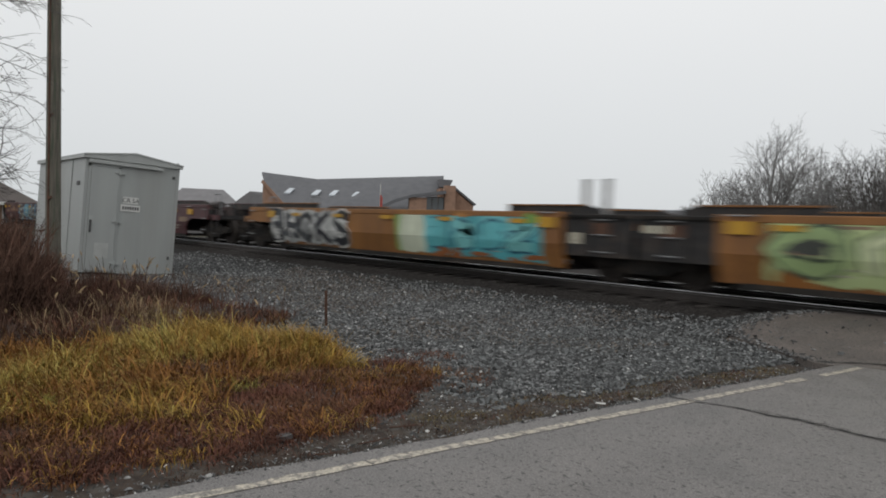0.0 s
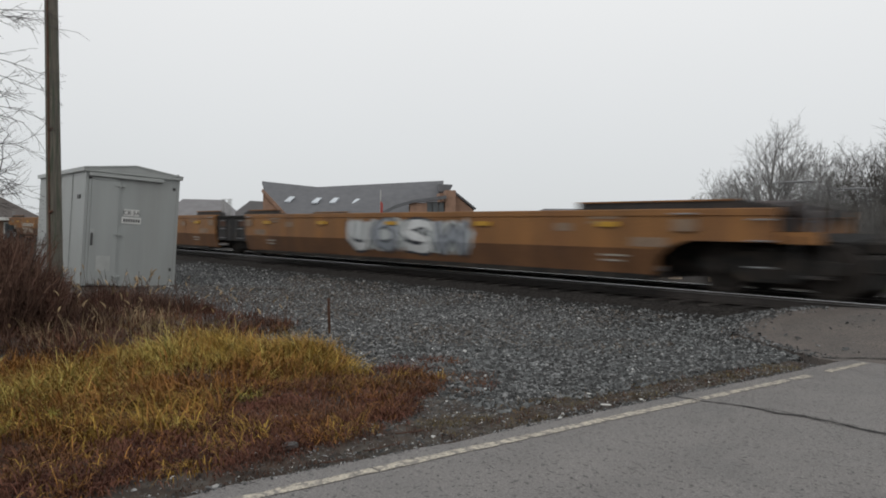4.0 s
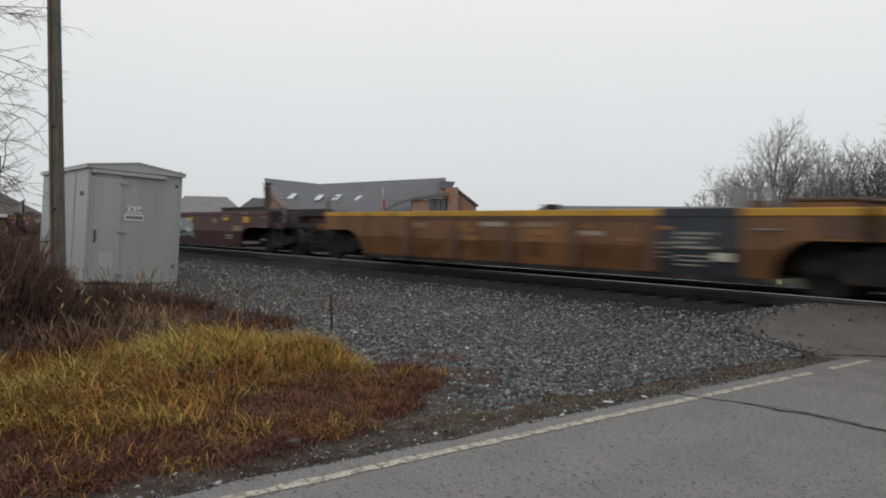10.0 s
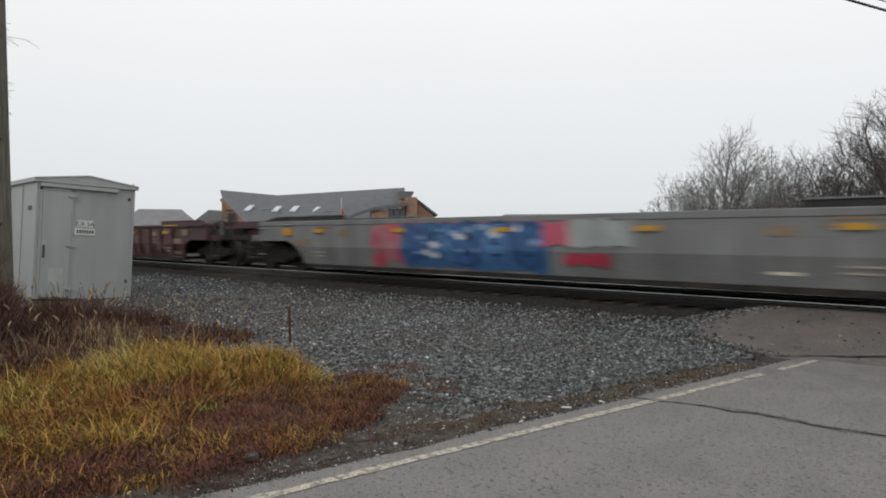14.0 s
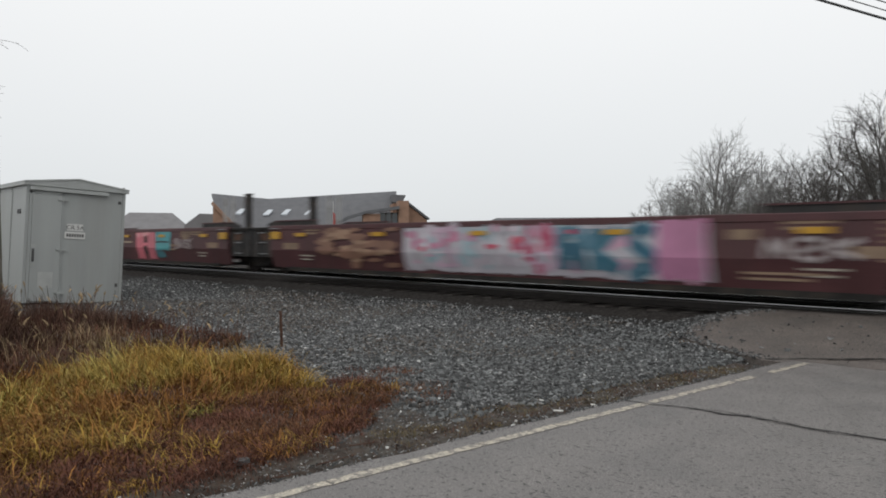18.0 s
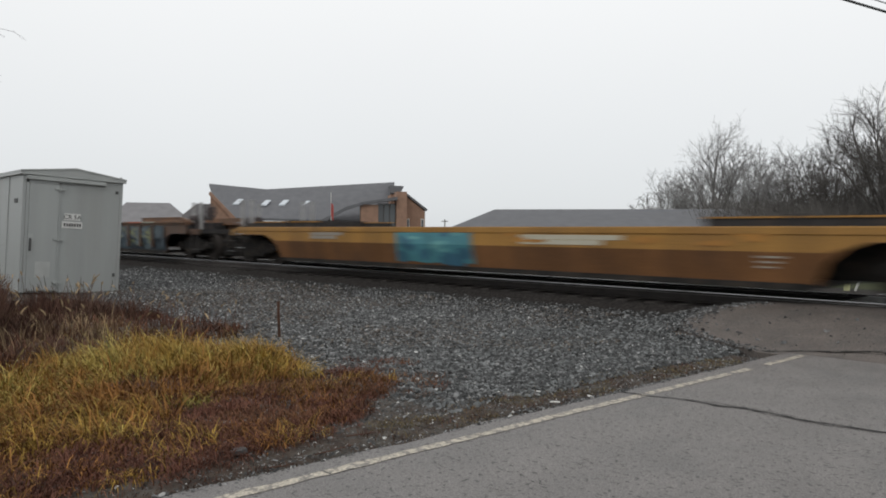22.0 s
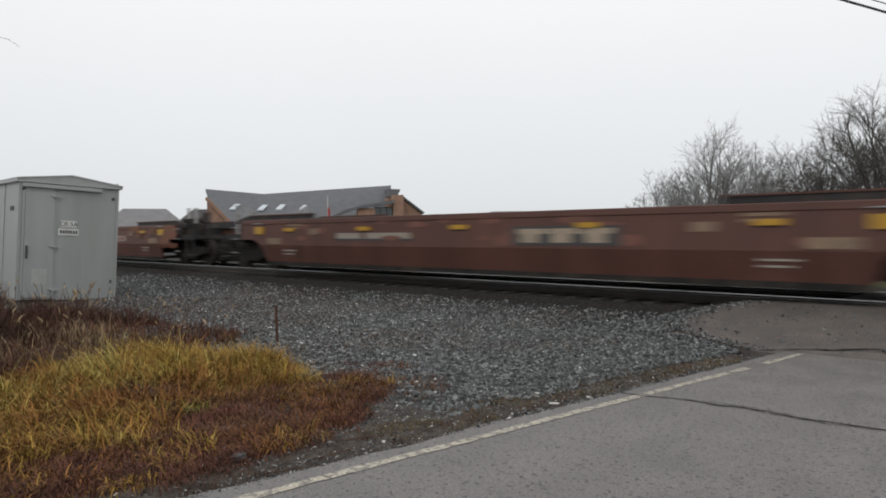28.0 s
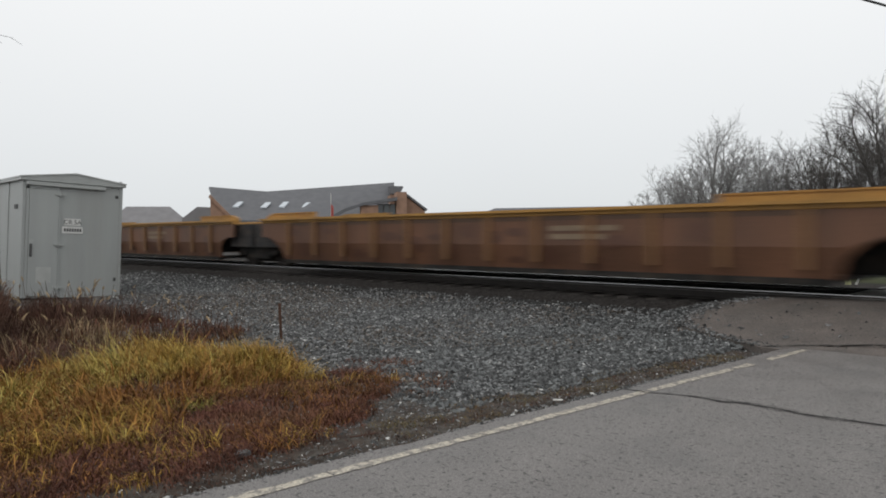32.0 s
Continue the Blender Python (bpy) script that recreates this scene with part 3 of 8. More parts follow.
# crumbs of stone on the ramp
def stones(name, count, place, size, material, label):
    vs, fs = [], []
    for i in range(count):
        x, y, z, s = place(size)
        if s is None:
            continue
        a = R.uniform(0, 6.28)
        ca, sa = math.cos(a), math.sin(a)
        h = s * R.uniform(0.35, 0.9)
        l_, w = s * R.uniform(0.8, 1.7), s * R.uniform(0.40, 0.85)
        k = len(vs)
        t1, t2 = R.uniform(-0.6, 0.6), R.uniform(-0.7, 0.7)
        for px, py, pz in ((l_, R.uniform(-.3, .3) * w, 0), (R.uniform(-.3, .3) * l_, w, 0), (-l_, R.uniform(-.3, .3) * w, 0), (R.uniform(-.3, .3) * l_, -w, 0),
                           (0.45 * l_, 0.3 * w, h), (-0.4 * l_, -0.25 * w, h * R.uniform(0.7, 1.1))):
            vs.append((x + ca * px - sa * py, y + sa * px + ca * py, z + pz + t1 * px + t2 * py))
        fs += [(k, k + 1, k + 4), (k + 1, k + 2, k + 5), (k + 2, k + 3, k + 5), (k + 3, k, k + 4), (k + 1, k + 5, k + 4), (k + 3, k + 4, k + 5)]
    ob = mesh_ob(name, vs, fs, material)
    return tagged(ob, label, "gravel", kind="stuff")


def in_gravel(x, y):
    if x > line_x(y) - 0.19 and y < 9.4:
        return False
    if 9.1 < y < 11.97 and x > ramp_left(y) + 0.10:
        return False
    return True


def spot(near):
    def place(size):
        for _ in range(30):
            y = R.uniform(1.6, 11.25)
            d = -R.uniform(4.0, 27.0) if not near else -(3.6 + 10.0 * R.random() ** 1.6)
            if not in_gravel(d, y):
                continue
            if y > 9.8 and R.random() < 0.85 * smooth(9.8, 11.2, y):
                continue
            soil_edge = 4.6 + 0.4 * noise.noise((d * 0.8, y * 0.8, 3)) + max(0, (-d - 6) * 0.10)
            margin = y < 4.7 and d > -5.0 + 0.5 * noise.noise((d, y, 40.0))
            if y < soil_edge and R.random() > (0.75 if margin else 0.10):
                continue
            s = R.uniform(*size)
            if margin:
                s *= 0.55
            if d > line_x(y) - 0.92 + 0.25 * noise.noise((d * 1.5, y * 1.5, 9)):
                if R.random() < 0.72:
                    continue
                s *= 0.42
            return d, y, max(ground_z(d, y) - 0.004, ROAD_Z if d > line_x(y) - 0.26 else -9), s
        return 0, 0, 0, None
    return place


stones("ballast_stones", 72000, spot(True), (0.010, 0.029), M["stone"], "dark grey wet ballast stones lying on the ground")
stones("ballast_gravel", 52000, spot(False), (0.015, 0.038), M["stone"], "dark grey wet ballast stones farther along the track")


def toward_road(size):
    """Larger flaky pieces gather below the shoulder and beside the ramp."""
    for _ in range(30):
        y = R.uniform(4.4, 10.6)
        x = line_x(min(y, 9.3)) - 0.80 - 3.2 * R.random() ** 1.3
        if in_gravel(x, y) and noise.noise((x * 0.7, y * 0.7, 15.0)) > -0.25 + 0.5 * R.random() - 0.3:
            return x, y, ground_z(x, y) - 0.002, R.uniform(*size)
    return 0, 0, 0, None


def dusty_part(size):
    """Brown, dust-covered pieces among the weeds and towards the hut."""
    for _ in range(30):
        y = R.uniform(4.6, 10.8)
        x = -R.uniform(5.5, 19.0)
        if noise.noise((x * 0.45, y * 0.6, 77.0)) > 0.35 * R.random() - 0.05 - 0.25 * smooth(-8.0, -12.0, x):
            return x, y, ground_z(x, y) + 0.004, R.uniform(*size)
    return 0, 0, 0, None


stones("flaky_stones", 5200, toward_road, (0.022, 0.046), M["stone_flake"], "larger dark flaky stones near the road edge")
stones("dusty_stones", 9000, dusty_part, (0.014, 0.034), M["stone_dust"], "brown dusty stones between the weeds and the track")
# pale pieces put the wet sparkle of the ballast into stone colour
stones("pale_stones", 3000, spot(True), (0.009, 0.024), M["stone_pale"], "pale stones among the dark ballast, coloured for its wet sparkle")
stones("pale_stones", 2400, spot(False), (0.016, 0.034), M["stone_pale"], "pale stones among the dark ballast, coloured for its wet sparkle")


def on_ramp(size):
    x, y = R.uniform(-5.0, -1.0), R.uniform(9.45, 11.4)
    x = max(x, ramp_left(y) + 0.3 * R.random())
    return x, y, ramp_z(y), R.uniform(*size) * (1.5 if R.random() < 0.2 else 0.6)


def ramp_edge(size):
    y = R.uniform(9.25, 11.6)
    x = ramp_left(y) + abs(R.gauss(0, 0.17)) - 0.03
    return x, y, ramp_z(y), R.uniform(*size)


stones("edge_gravel", 900, ramp_edge, (0.010, 0.028), M["stone"], "dark ballast stones spilling over the edge of the ramp")
stones("loose_stones", 190, on_ramp, (0.012, 0.03), M["stone"], "loose dark stones scattered on the asphalt ramp")


def on_verge(size):
    y = R.uniform(0.6, 8.8)
    x = line_x(y) - 0.20 - 0.85 * R.random() ** 1.3
    return x, y, max(ground_z(x, y) - 0.002, ROAD_Z if x > line_x(y) - 0.24 else -9), R.uniform(*size) * (2.0 if R.random() < 0.06 else 1.0)


stones("verge_grit", 6000, on_verge, (0.004, 0.011), M["stone"], "fine grey grit along the edge of the asphalt")
stones("pale_grit", 500, on_verge, (0.004, 0.011), M["stone_pale"], "pale grit along the edge of the asphalt")

# ---- track ----
track = empty("railway_track")
tagged(track, "single railway track with worn steel rails on dark timber ties", "railway track", kind="structure")
X0, X1 = -900.0, 110.0
for side in (-0.755, 0.755):
    bm = bmesh.new()
    prism(bm, [(-0.075, -0.185), (0.075, -0.185), (0.075, -0.17), (0.012, -0.15), (0.012, -0.05), (0.035, -0.04), (0.035, -0.008), (-0.035, -0.008), (-0.035, -0.04), (-0.012, -0.05), (-0.012, -0.15), (-0.075, -0.17)], X0, X1, "x")
    r_ = part("rail", bm, M["rail_side"], track)
    r_.location = (0, RAIL_Y + side, 0)
    bm = bmesh.new()
    prism(bm, [(-0.0362, -0.010), (0.0362, -0.010), (0.0350, -0.0015), (0.034, 0.0), (-0.034, 0.0), (-0.0350, -0.0015)], X0, X1, "x")
    h_ = part("rail_head", bm, M["rail_head"], r_, "polished running surface of the rail")
    # paler strip added so the lip shows as a thin line of light
    part("rail_lip", boxes((X0, X1, -0.0385, -0.030, -0.052, -0.042), (X0, X1, 0.030, 0.0385, -0.052, -0.042)), M["rail_foot"], r_, "paler strip along the lower lip of the rail head")
bm = boxes((-0.115, 0.115, -1.3, 1.3, -0.36, -0.185), bevel=0.008)
tie0 = part("tie", bm, M["tie"], track)
tie0.location = (-4.9, RAIL_Y, 0)
for i in range(1, 90):
    t_ = reuse("tie", tie0.data, track, pose(-4.9 - 0.56 * i + R.uniform(-.02, .02), RAIL_Y + R.uniform(-.04, .04), R.uniform(-.01, .004), 0, 0, R.uniform(-1, 1)))
vs, fs = [], []
for i in list(range(90, 700)):
    x = -4.9 - 0.56 * i
    k = len(vs)
    vs += [(x + a, RAIL_Y + b, c) for a in (-.115, .115) for b in (-1.3, 1.3) for c in (-.36, -.187)]
    fs += [(k, k + 1, k + 3, k + 2), (k + 4, k + 6, k + 7, k + 5), (k, k + 4, k + 5, k + 1), (k + 2, k + 3, k + 7, k + 6), (k + 1, k + 5, k + 7, k + 3)]
far_ties = mesh_ob("far_ties", vs, fs, M["tie"])
far_ties.parent = track
far_ties["kind"] = "stuff"
# crossing panels: each slab by itself
cross = empty("crossing_surface")
tagged(cross, "pale wet concrete panels between the rails at the road crossing", "level crossing", kind="structure")
bm = boxes((-1.2, 1.2, -0.66, 0.66, -0.16, -0.006), bevel=0.015)
slab = part("panel", bm, M["concrete"], cross)
slab.location = (-2.48, RAIL_Y, 0)
for i in range(1, 4):
    reuse("panel", slab.data, cross, pose(-2.48 + 2.43 * i, RAIL_Y, 0))
bm = boxes((-1.2, 1.2, -0.22, 0.22, -0.16, -0.008), bevel=0.015)
edge0 = part("edge_panel", bm, M["concrete"], cross)
edge0.location = (-2.48, RAIL_Y + 1.04, 0)
for i in range(1, 4):
    reuse("edge_panel", edge0.data, cross, pose(-2.48 + 2.43 * i, RAIL_Y + 1.04, 0))

# ---- signal hut ----
def signal_hut():
    W, L, H = 2.22, 4.5, 2.80       # front width (y), length (x), height of the walls
    hut = empty("signal_hut", pose(-18.75, 4.88, -0.47, -3.0, 0, 0))
    tagged(hut, "grey painted steel signal hut with a closed door, streaked", "hut")
    # walls as a shell with corner flanges
    bm = boxes((-L, 0, 0.0, W, 0.06, H))
    part("wall_shell", bm, M["shed"], hut)
    for y0, y1 in ((-0.012, 0.055), (W - 0.055, W + 0.012)):
        part("corner_trim", boxes((-0.05, 0.014, y0, y1, 0.06, H)), M["shed"], hut)
    bm = bmesh.new()
    prism(bm, [(-0.07, H - 0.02), (-0.07, H + 0.05), (W * 0.5, H + 0.20), (W + 0.07, H + 0.05), (W + 0.07, H - 0.02)], -L - 0.06, 0.07, "x")
    roof = part("roof", bm, M["shed_roof"], hut)
    bm = bmesh.new()
    prism(bm, [(-0.075, H + 0.045), (-0.075, H + 0.075), (W * 0.5, H + 0.23), (W + 0.075, H + 0.075), (W + 0.075, H + 0.045), (W * 0.5, H + 0.195)], -L - 0.07, 0.085, "x")
    part("roof_sheet", bm, M["shed_roof"], hut)
    for i in range(1, 4):
        bm = boxes((-L * i / 4 - 0.02, -L * i / 4 + 0.02, -0.02, 0.0, 0.06, H))
        part("wall_seam", bm, M["shed"], hut)
    part("skid", boxes((-L + 0.1, -0.1, 0.1, 0.25, -0.03, 0.07), (-L + 0.1, -0.1, W - 0.25, W - 0.1, -0.03, 0.07)), M["shed_dark"], hut)
    # front: door, frame, hood, hinges, latch
    part("door_hood", boxes((0.0, 0.09, 0.05, W - 0.42, H - 0.13, H - 0.045), bevel=0.008), M["shed_roof"], hut)
    part("door_frame", boxes((0.0, 0.03, 0.06, 0.12, 0.06, H - 0.15), (0.0, 0.03, 0.76, 0.80, 0.06, H - 0.15), (0.0, 0.03, 0.06, 0.80, H - 0.2, H - 0.14)), M["shed"], hut)
    door = part("door", boxes((0.0, 0.045, 0.125, 0.755, 0.1, H - 0.21), bevel=0.006), M["shed"], hut)
    for z in (0.28, 1.30, 2.48):
        bm = boxes((0.03, 0.075, 0.66, 0.88, z, z + 0.035))
        tube(bm, (0.06, 0.775, z - 0.03), (0.06, 0.775, z + 0.07), 0.022, sides=6)
        part("hinge", bm, M["shed_roof"], door)
    part("latch", boxes((0.045, 0.08, 0.15, 0.20, 1.02, 1.32), bevel=0.008), M["shed_dark"], door, "dark padlocked latch")
    part("latch_plate", boxes((0.04, 0.055, 0.13, 0.24, 0.92, 1.42)), M["shed_roof"], door)
    part("door_patch", boxes((0.045, 0.049, 0.3, 0.62, 0.42, 0.78)), M["shed_patch"], door, "paler patch on the door")
    part("vent", boxes((-0.62, -0.38, -0.018, 0.0, 2.13, 2.23)), M["shed_dark"], hut, "small dark louvre")
    part("rear_vent", boxes((0.0, 0.012, W - 0.16, W - 0.09, 2.5, 2.57)), M["shed_dark"], hut)
    part("plug", boxes((0.0, 0.02, W - 0.15, W - 0.10, 0.45, 0.53)), M["shed_dark"], hut)
    # post and mushroom vent on the roof corner
    bm = bmesh.new()
    tube(bm, (-0.05, W - 0.02, H + 0.03), (-0.05, W - 0.02, H + 0.13), 0.03)
    part("roof_stub", bm, M["shed_roof"], hut)
    # name board: two white plates
    for y0, y1, z0, z1 in ((0.90, 1.26, 1.78, 1.94), (0.85, 1.31, 1.59, 1.75)):
        part("name_plate", boxes((0.002, 0.016, y0, y1, z0, z1)), M["sign"], hut, "white plate with dark lettering")
    cu = bpy.data.curves.new("lettering", "FONT")
    cu.body, cu.size, cu.extrude, cu.align_x = "CR 5A", 0.145, 0.001, "CENTER"
    cu.materials.append(M["ink"])
    txt = new("lettering", cu)
    txt.parent = hut
    txt.matrix_basis = pose(0.019, 1.08, 1.81, 90, 0, 90)
    for i in range(7):
        part("digit_bar", boxes((0.016, 0.019, 0.89 + i * 0.058, 0.93 + i * 0.058, 1.63, 1.71)), M["ink"], hut)
    return hut


signal_hut()

# ---- utility pole and wires ----
bm = bmesh.new()
prev = None
for i in range(13):
    z = -0.8 + i * 0.95
    r0 = 0.152 - 0.0045 * i
    wob = 0.012 * noise.noise((z, 3, 3))
    ring = [bm.verts.new((wob + r0 * math.cos(a * math.pi / 7) * (1 + 0.04 * R.random()), -0.012 * i + r0 * math.sin(a * math.pi / 7), z)) for a in range(14)]
    if prev:
        for a in range(14):
            bm.faces.new((prev[a], prev[(a + 1) % 14], ring[(a + 1) % 14], ring[a]))
    prev = ring
bm.faces.new(prev)
pole = empty("utility_pole", pose(-16.44, 3.82, 0))
tagged(pole, "weathered grey-brown wooden utility pole leaning a little", "utility pole")
part("shaft", bm, M["pole"], pole)
bm = bmesh.new()
tube(bm, (0.10, -0.125, -0.5), (0.08, -0.19, 8.5), 0.02, sides=6)
part("ground_conduit", bm, M["rust"], pole)
for z in (1.25, 2.9):
    bm = bmesh.new()
    tube(bm, (0.10, -0.135, z), (0.16, -0.10, z + 0.05), 0.025, sides=6)
    part("cable_clip", bm, M["rust"], pole)


def wire(p, q, sag, r, name, label):
    bm_ = bmesh.new()
    p, q = Vector(p), Vector(q)
    pts = [p.lerp(q, i / 24) - Vector((0, 0, 4 * sag * (i / 24) * (1 - i / 24))) for i in range(25)]
    d_ = (q - p).normalized()
    s_ = d_.orthogonal().normalized()
    t_ = d_.cross(s_)
    rings = [[bm_.verts.new(c + r * (math.cos(1.2566 * k) * s_ + math.sin(1.2566 * k) * t_)) for k in range(5)] for c in pts]
    for a, b in zip(rings, rings[1:]):
        for k in range(5):
            bm_.faces.new((a[k], a[(k + 1) % 5], b[(k + 1) % 5], b[k]))
    return tagged(part(name, bm_, M["wire"], None), label, "cable")


for dz, r in ((0.0, 0.045), (0.3, 0.02), (0.58, 0.022)):
    wire((-15.57, -6.0, 9.1 + dz), (-2.52, 52.0, 9.1 + dz), 0.30, r, "overhead_wire", "dark overhead wire sagging across the sky")
bm = bmesh.new()
tube(bm, (-2.52, 52.0, -1.2), (-2.52, 52.0, 10.4), 0.16, 0.12, sides=10)
far_pole = tagged(part("utility_pole", bm, M["pole"], None), "wooden utility pole that carries the wires beyond the track", "utility pole")
bm = bmesh.new()
tube(bm, (-15.57, -6.0, -0.6), (-15.57, -6.0, 10.2), 0.16, 0.12, sides=10)
tagged(part("utility_pole", bm, M["pole"], None), "wooden utility pole that carries the wires beside the road", "utility pole")

# ---- low walls, short posts and a leaning stick on the lawn beyond the track ----
for x0, x1, h in ((-14.4, -13.05, 0.58), (-12.78, -12.40, 0.60), (-11.42, -9.85, 0.58)):
    bm = boxes((x0, x1, -0.11, 0.11, -0.2, h), (x0 - 0.02, x1 + 0.02, -0.13, 0.13, h, h + 0.05), bevel=0.012)
    low_ = tagged(part("low_wall", bm, M["brick_tan"], None), "short tan masonry wall on the lawn beyond the track", "wall", "low walls beyond the track")
    low_.matrix_basis = pose(0, 20.5, ground_z(x0, 20.5))

for x, h in ((-9.2, 0.46), (-6.98, 0.44), (-5.92, 0.42)):
    bm = boxes((-0.065, 0.065, -0.065, 0.065, -0.2, h), (-0.05, 0.05, -0.05, 0.05, h, h + 0.02), bevel=0.01)
    post_ = tagged(part("marker_post", bm, M["bollard"], None), "short pale yellow marker post on the lawn", "post")
    post_.matrix_basis = pose(x, 20.0, ground_z(x, 20.0), 0, 1.5 if x < -6.5 else 0, 12)
bm = tube(bmesh.new(), (0, 0, -0.05), (0.27, 0, 0.68), 0.028, 0.026, sides=8)
stick_ = tagged(part("marker_stick", bm, M["sign"], None), "white stick leaning over the lawn", "stick")
stick_.matrix_basis = pose(-5.78, 20.1, ground_z(-5.78, 20.1))

# ---- stake and litter ----
bm = boxes((-0.02, 0.02, -0.006, 0.006, -0.1, 0.52), (-0.003, 0.003, -0.03, 0.006, -0.1, 0.52))
stake = tagged(part("marker_stake", bm, M["rust"], None), "rusty steel marker stake driven into the gravel", "stake")
stake.matrix_basis = pose(-9.12, 5.72, -0.5, 1.5, -1.0, 20)
for x, y, a, l_, w in ((-3.93, 5.30, 20, 0.045, 0.012), (-3.86, 5.75, -30, 0.04, 0.015), (-4.3, 5.55, 60, 0.03, 0.018)):
    bm = boxes((-l_, l_, -w, w, 0.0, 0.012), bevel=0.004)
    lt = tagged(part("litter_scrap", bm, M["litter"], None), "pale scrap of litter lying on the roadside", "litter")
    lt.matrix_basis = pose(x, y, ground_z(x, y) + 0.012, R.uniform(-8, 8), R.uniform(-8, 8), a)

# a flat stone and dry sticks on the verge
bm = bmesh.new()
prism(bm, [(-0.055, -0.03), (-0.02, -0.05), (0.045, -0.035), (0.06, 0.012), (0.01, 0.045), (-0.05, 0.03)], 0.0, 0.03, "z")
slab_stone = tagged(part("flat_stone", bm, M["stone"], None), "flat grey stone lying among the dead weeds", "stone")
slab_stone.matrix_basis = pose(-4.52, 2.52, ground_z(-4.52, 2.52) + 0.012, 6, -8, 25)
for x0, y0, x1, y1 in ((-4.12, 2.86, -4.13, 3.13), (-4.10, 2.50, -4.07, 2.66), (-4.35, 3.3, -4.28, 3.52)):
    bm = bmesh.new()
    xm, ym = (x0 + x1) / 2 + 0.012, (y0 + y1) / 2
    pts = [Vector((a, b, ground_z(a, b) + 0.014)) for a, b in ((x0, y0), (xm, ym), (x1, y1))]
    tube(bm, pts[0], pts[1], 0.006, 0.005, sides=5)
    tube(bm, pts[1], pts[2], 0.005, 0.003, sides=5)
    tagged(part("dry_stick", bm, M["weed_brown"], None), "thin dark dry stick lying on the verge", "stick")

# ---- plants ----
def blades(name, spots, material, label, category, parent=None, steer=0.0):
    """spots: (x, y, height, lean, width, count, spread) for each tuft. Blades arch over; steer makes neighbours lie the same way."""
    vs, fs = [], []
    for x, y, h, lean, w, count, sp in spots:
        flow = -1.2 + 4.5 * noise.noise((x * 0.55, y * 0.55, 21.0))
        for _ in range(count):
            a, rr = R.uniform(0, 6.283), sp * math.sqrt(R.random())
            bx, by = x + rr * math.cos(a), y + rr * math.sin(a)
            bz = ground_z(bx, by) - 0.01
            hh = h * R.uniform(0.5, 1.15)
            da = flow + R.gauss(0, 0.75) if R.random() < steer else a + R.uniform(-1.2, 1.2)
            dx, dy = math.cos(da), math.sin(da)
            bend = lean * R.uniform(0.35, 1.25)
            sx, sy = -dy * w, dx * w
            tilt, px, pz = 0.12 * bend, 0.0, 0.0
            k = len(vs)
            for g, wd in enumerate((0.8, 1.0, 0.8, 0.5)):
                vs.append((bx + dx * px - sx * wd, by + dy * px - sy * wd, max(bz + pz, bz + 0.01)))
                vs.append((bx + dx * px + sx * wd, by + dy * px + sy * wd, max(bz + pz, bz + 0.01)))
                px += math.sin(tilt) * hh * 0.27
                pz += math.cos(tilt) * hh * 0.27
                tilt = min(2.2, tilt + 0.42 * bend)
            vs.append((bx + dx * px, by + dy * px, max(bz + pz, bz + 0.01)))
            fs += [(k, k + 1, k + 3, k + 2), (k + 2, k + 3, k + 5, k + 4), (k + 4, k + 5, k + 7, k + 6), (k + 6, k + 7, k + 8)]
    ob = mesh_ob(name, vs, fs, material)
    ob.parent = parent
    return tagged(ob, label, category, kind="stuff")


def in_poly(x, y, poly):
    c = False
    for (x0, y0), (x1, y1) in zip(poly, poly[1:] + poly[:1]):
        if (y0 > y) != (y1 > y) and x < (x1 - x0) * (y - y0) / (y1 - y0) + x0:
            c = not c
    return c


def scatter(poly, count, grain=0.9, keep=0.0):
    xs, ys_ = [p[0] for p in poly], [p[1] for p in poly]
    out_ = []
    tries = 0
    while len(out_) < count and tries < count * 30:
        tries += 1
        x, y = R.uniform(min(xs), max(xs)), R.uniform(min(ys_), max(ys_))
        if in_poly(x, y, poly) and noise.noise((x * grain, y * grain, 7.7)) > keep - 0.25 * R.random():
            out_.append((x, y))
    return out_


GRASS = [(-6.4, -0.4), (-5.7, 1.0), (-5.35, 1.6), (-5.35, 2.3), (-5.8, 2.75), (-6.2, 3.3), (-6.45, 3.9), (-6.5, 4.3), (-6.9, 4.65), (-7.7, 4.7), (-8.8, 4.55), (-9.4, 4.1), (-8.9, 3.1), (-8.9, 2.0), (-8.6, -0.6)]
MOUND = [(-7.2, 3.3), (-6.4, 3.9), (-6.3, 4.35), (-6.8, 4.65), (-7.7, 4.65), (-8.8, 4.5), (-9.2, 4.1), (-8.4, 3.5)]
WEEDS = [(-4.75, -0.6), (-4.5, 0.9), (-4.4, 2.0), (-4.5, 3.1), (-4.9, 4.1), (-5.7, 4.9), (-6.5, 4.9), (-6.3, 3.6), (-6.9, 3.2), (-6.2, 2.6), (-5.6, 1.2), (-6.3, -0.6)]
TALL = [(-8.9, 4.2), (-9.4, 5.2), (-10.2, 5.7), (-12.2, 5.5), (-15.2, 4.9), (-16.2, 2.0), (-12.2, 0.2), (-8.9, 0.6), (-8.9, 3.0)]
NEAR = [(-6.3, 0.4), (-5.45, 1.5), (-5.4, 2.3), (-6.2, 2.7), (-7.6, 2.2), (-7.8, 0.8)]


def clump(x, y):
    """Height of the grass here: tussocks with gaps between them."""
    return 0.27 + 0.06 * in_poly(x, y, MOUND) + 0.34 * noise.noise((x * 1.5, y * 1.5, 31.0))


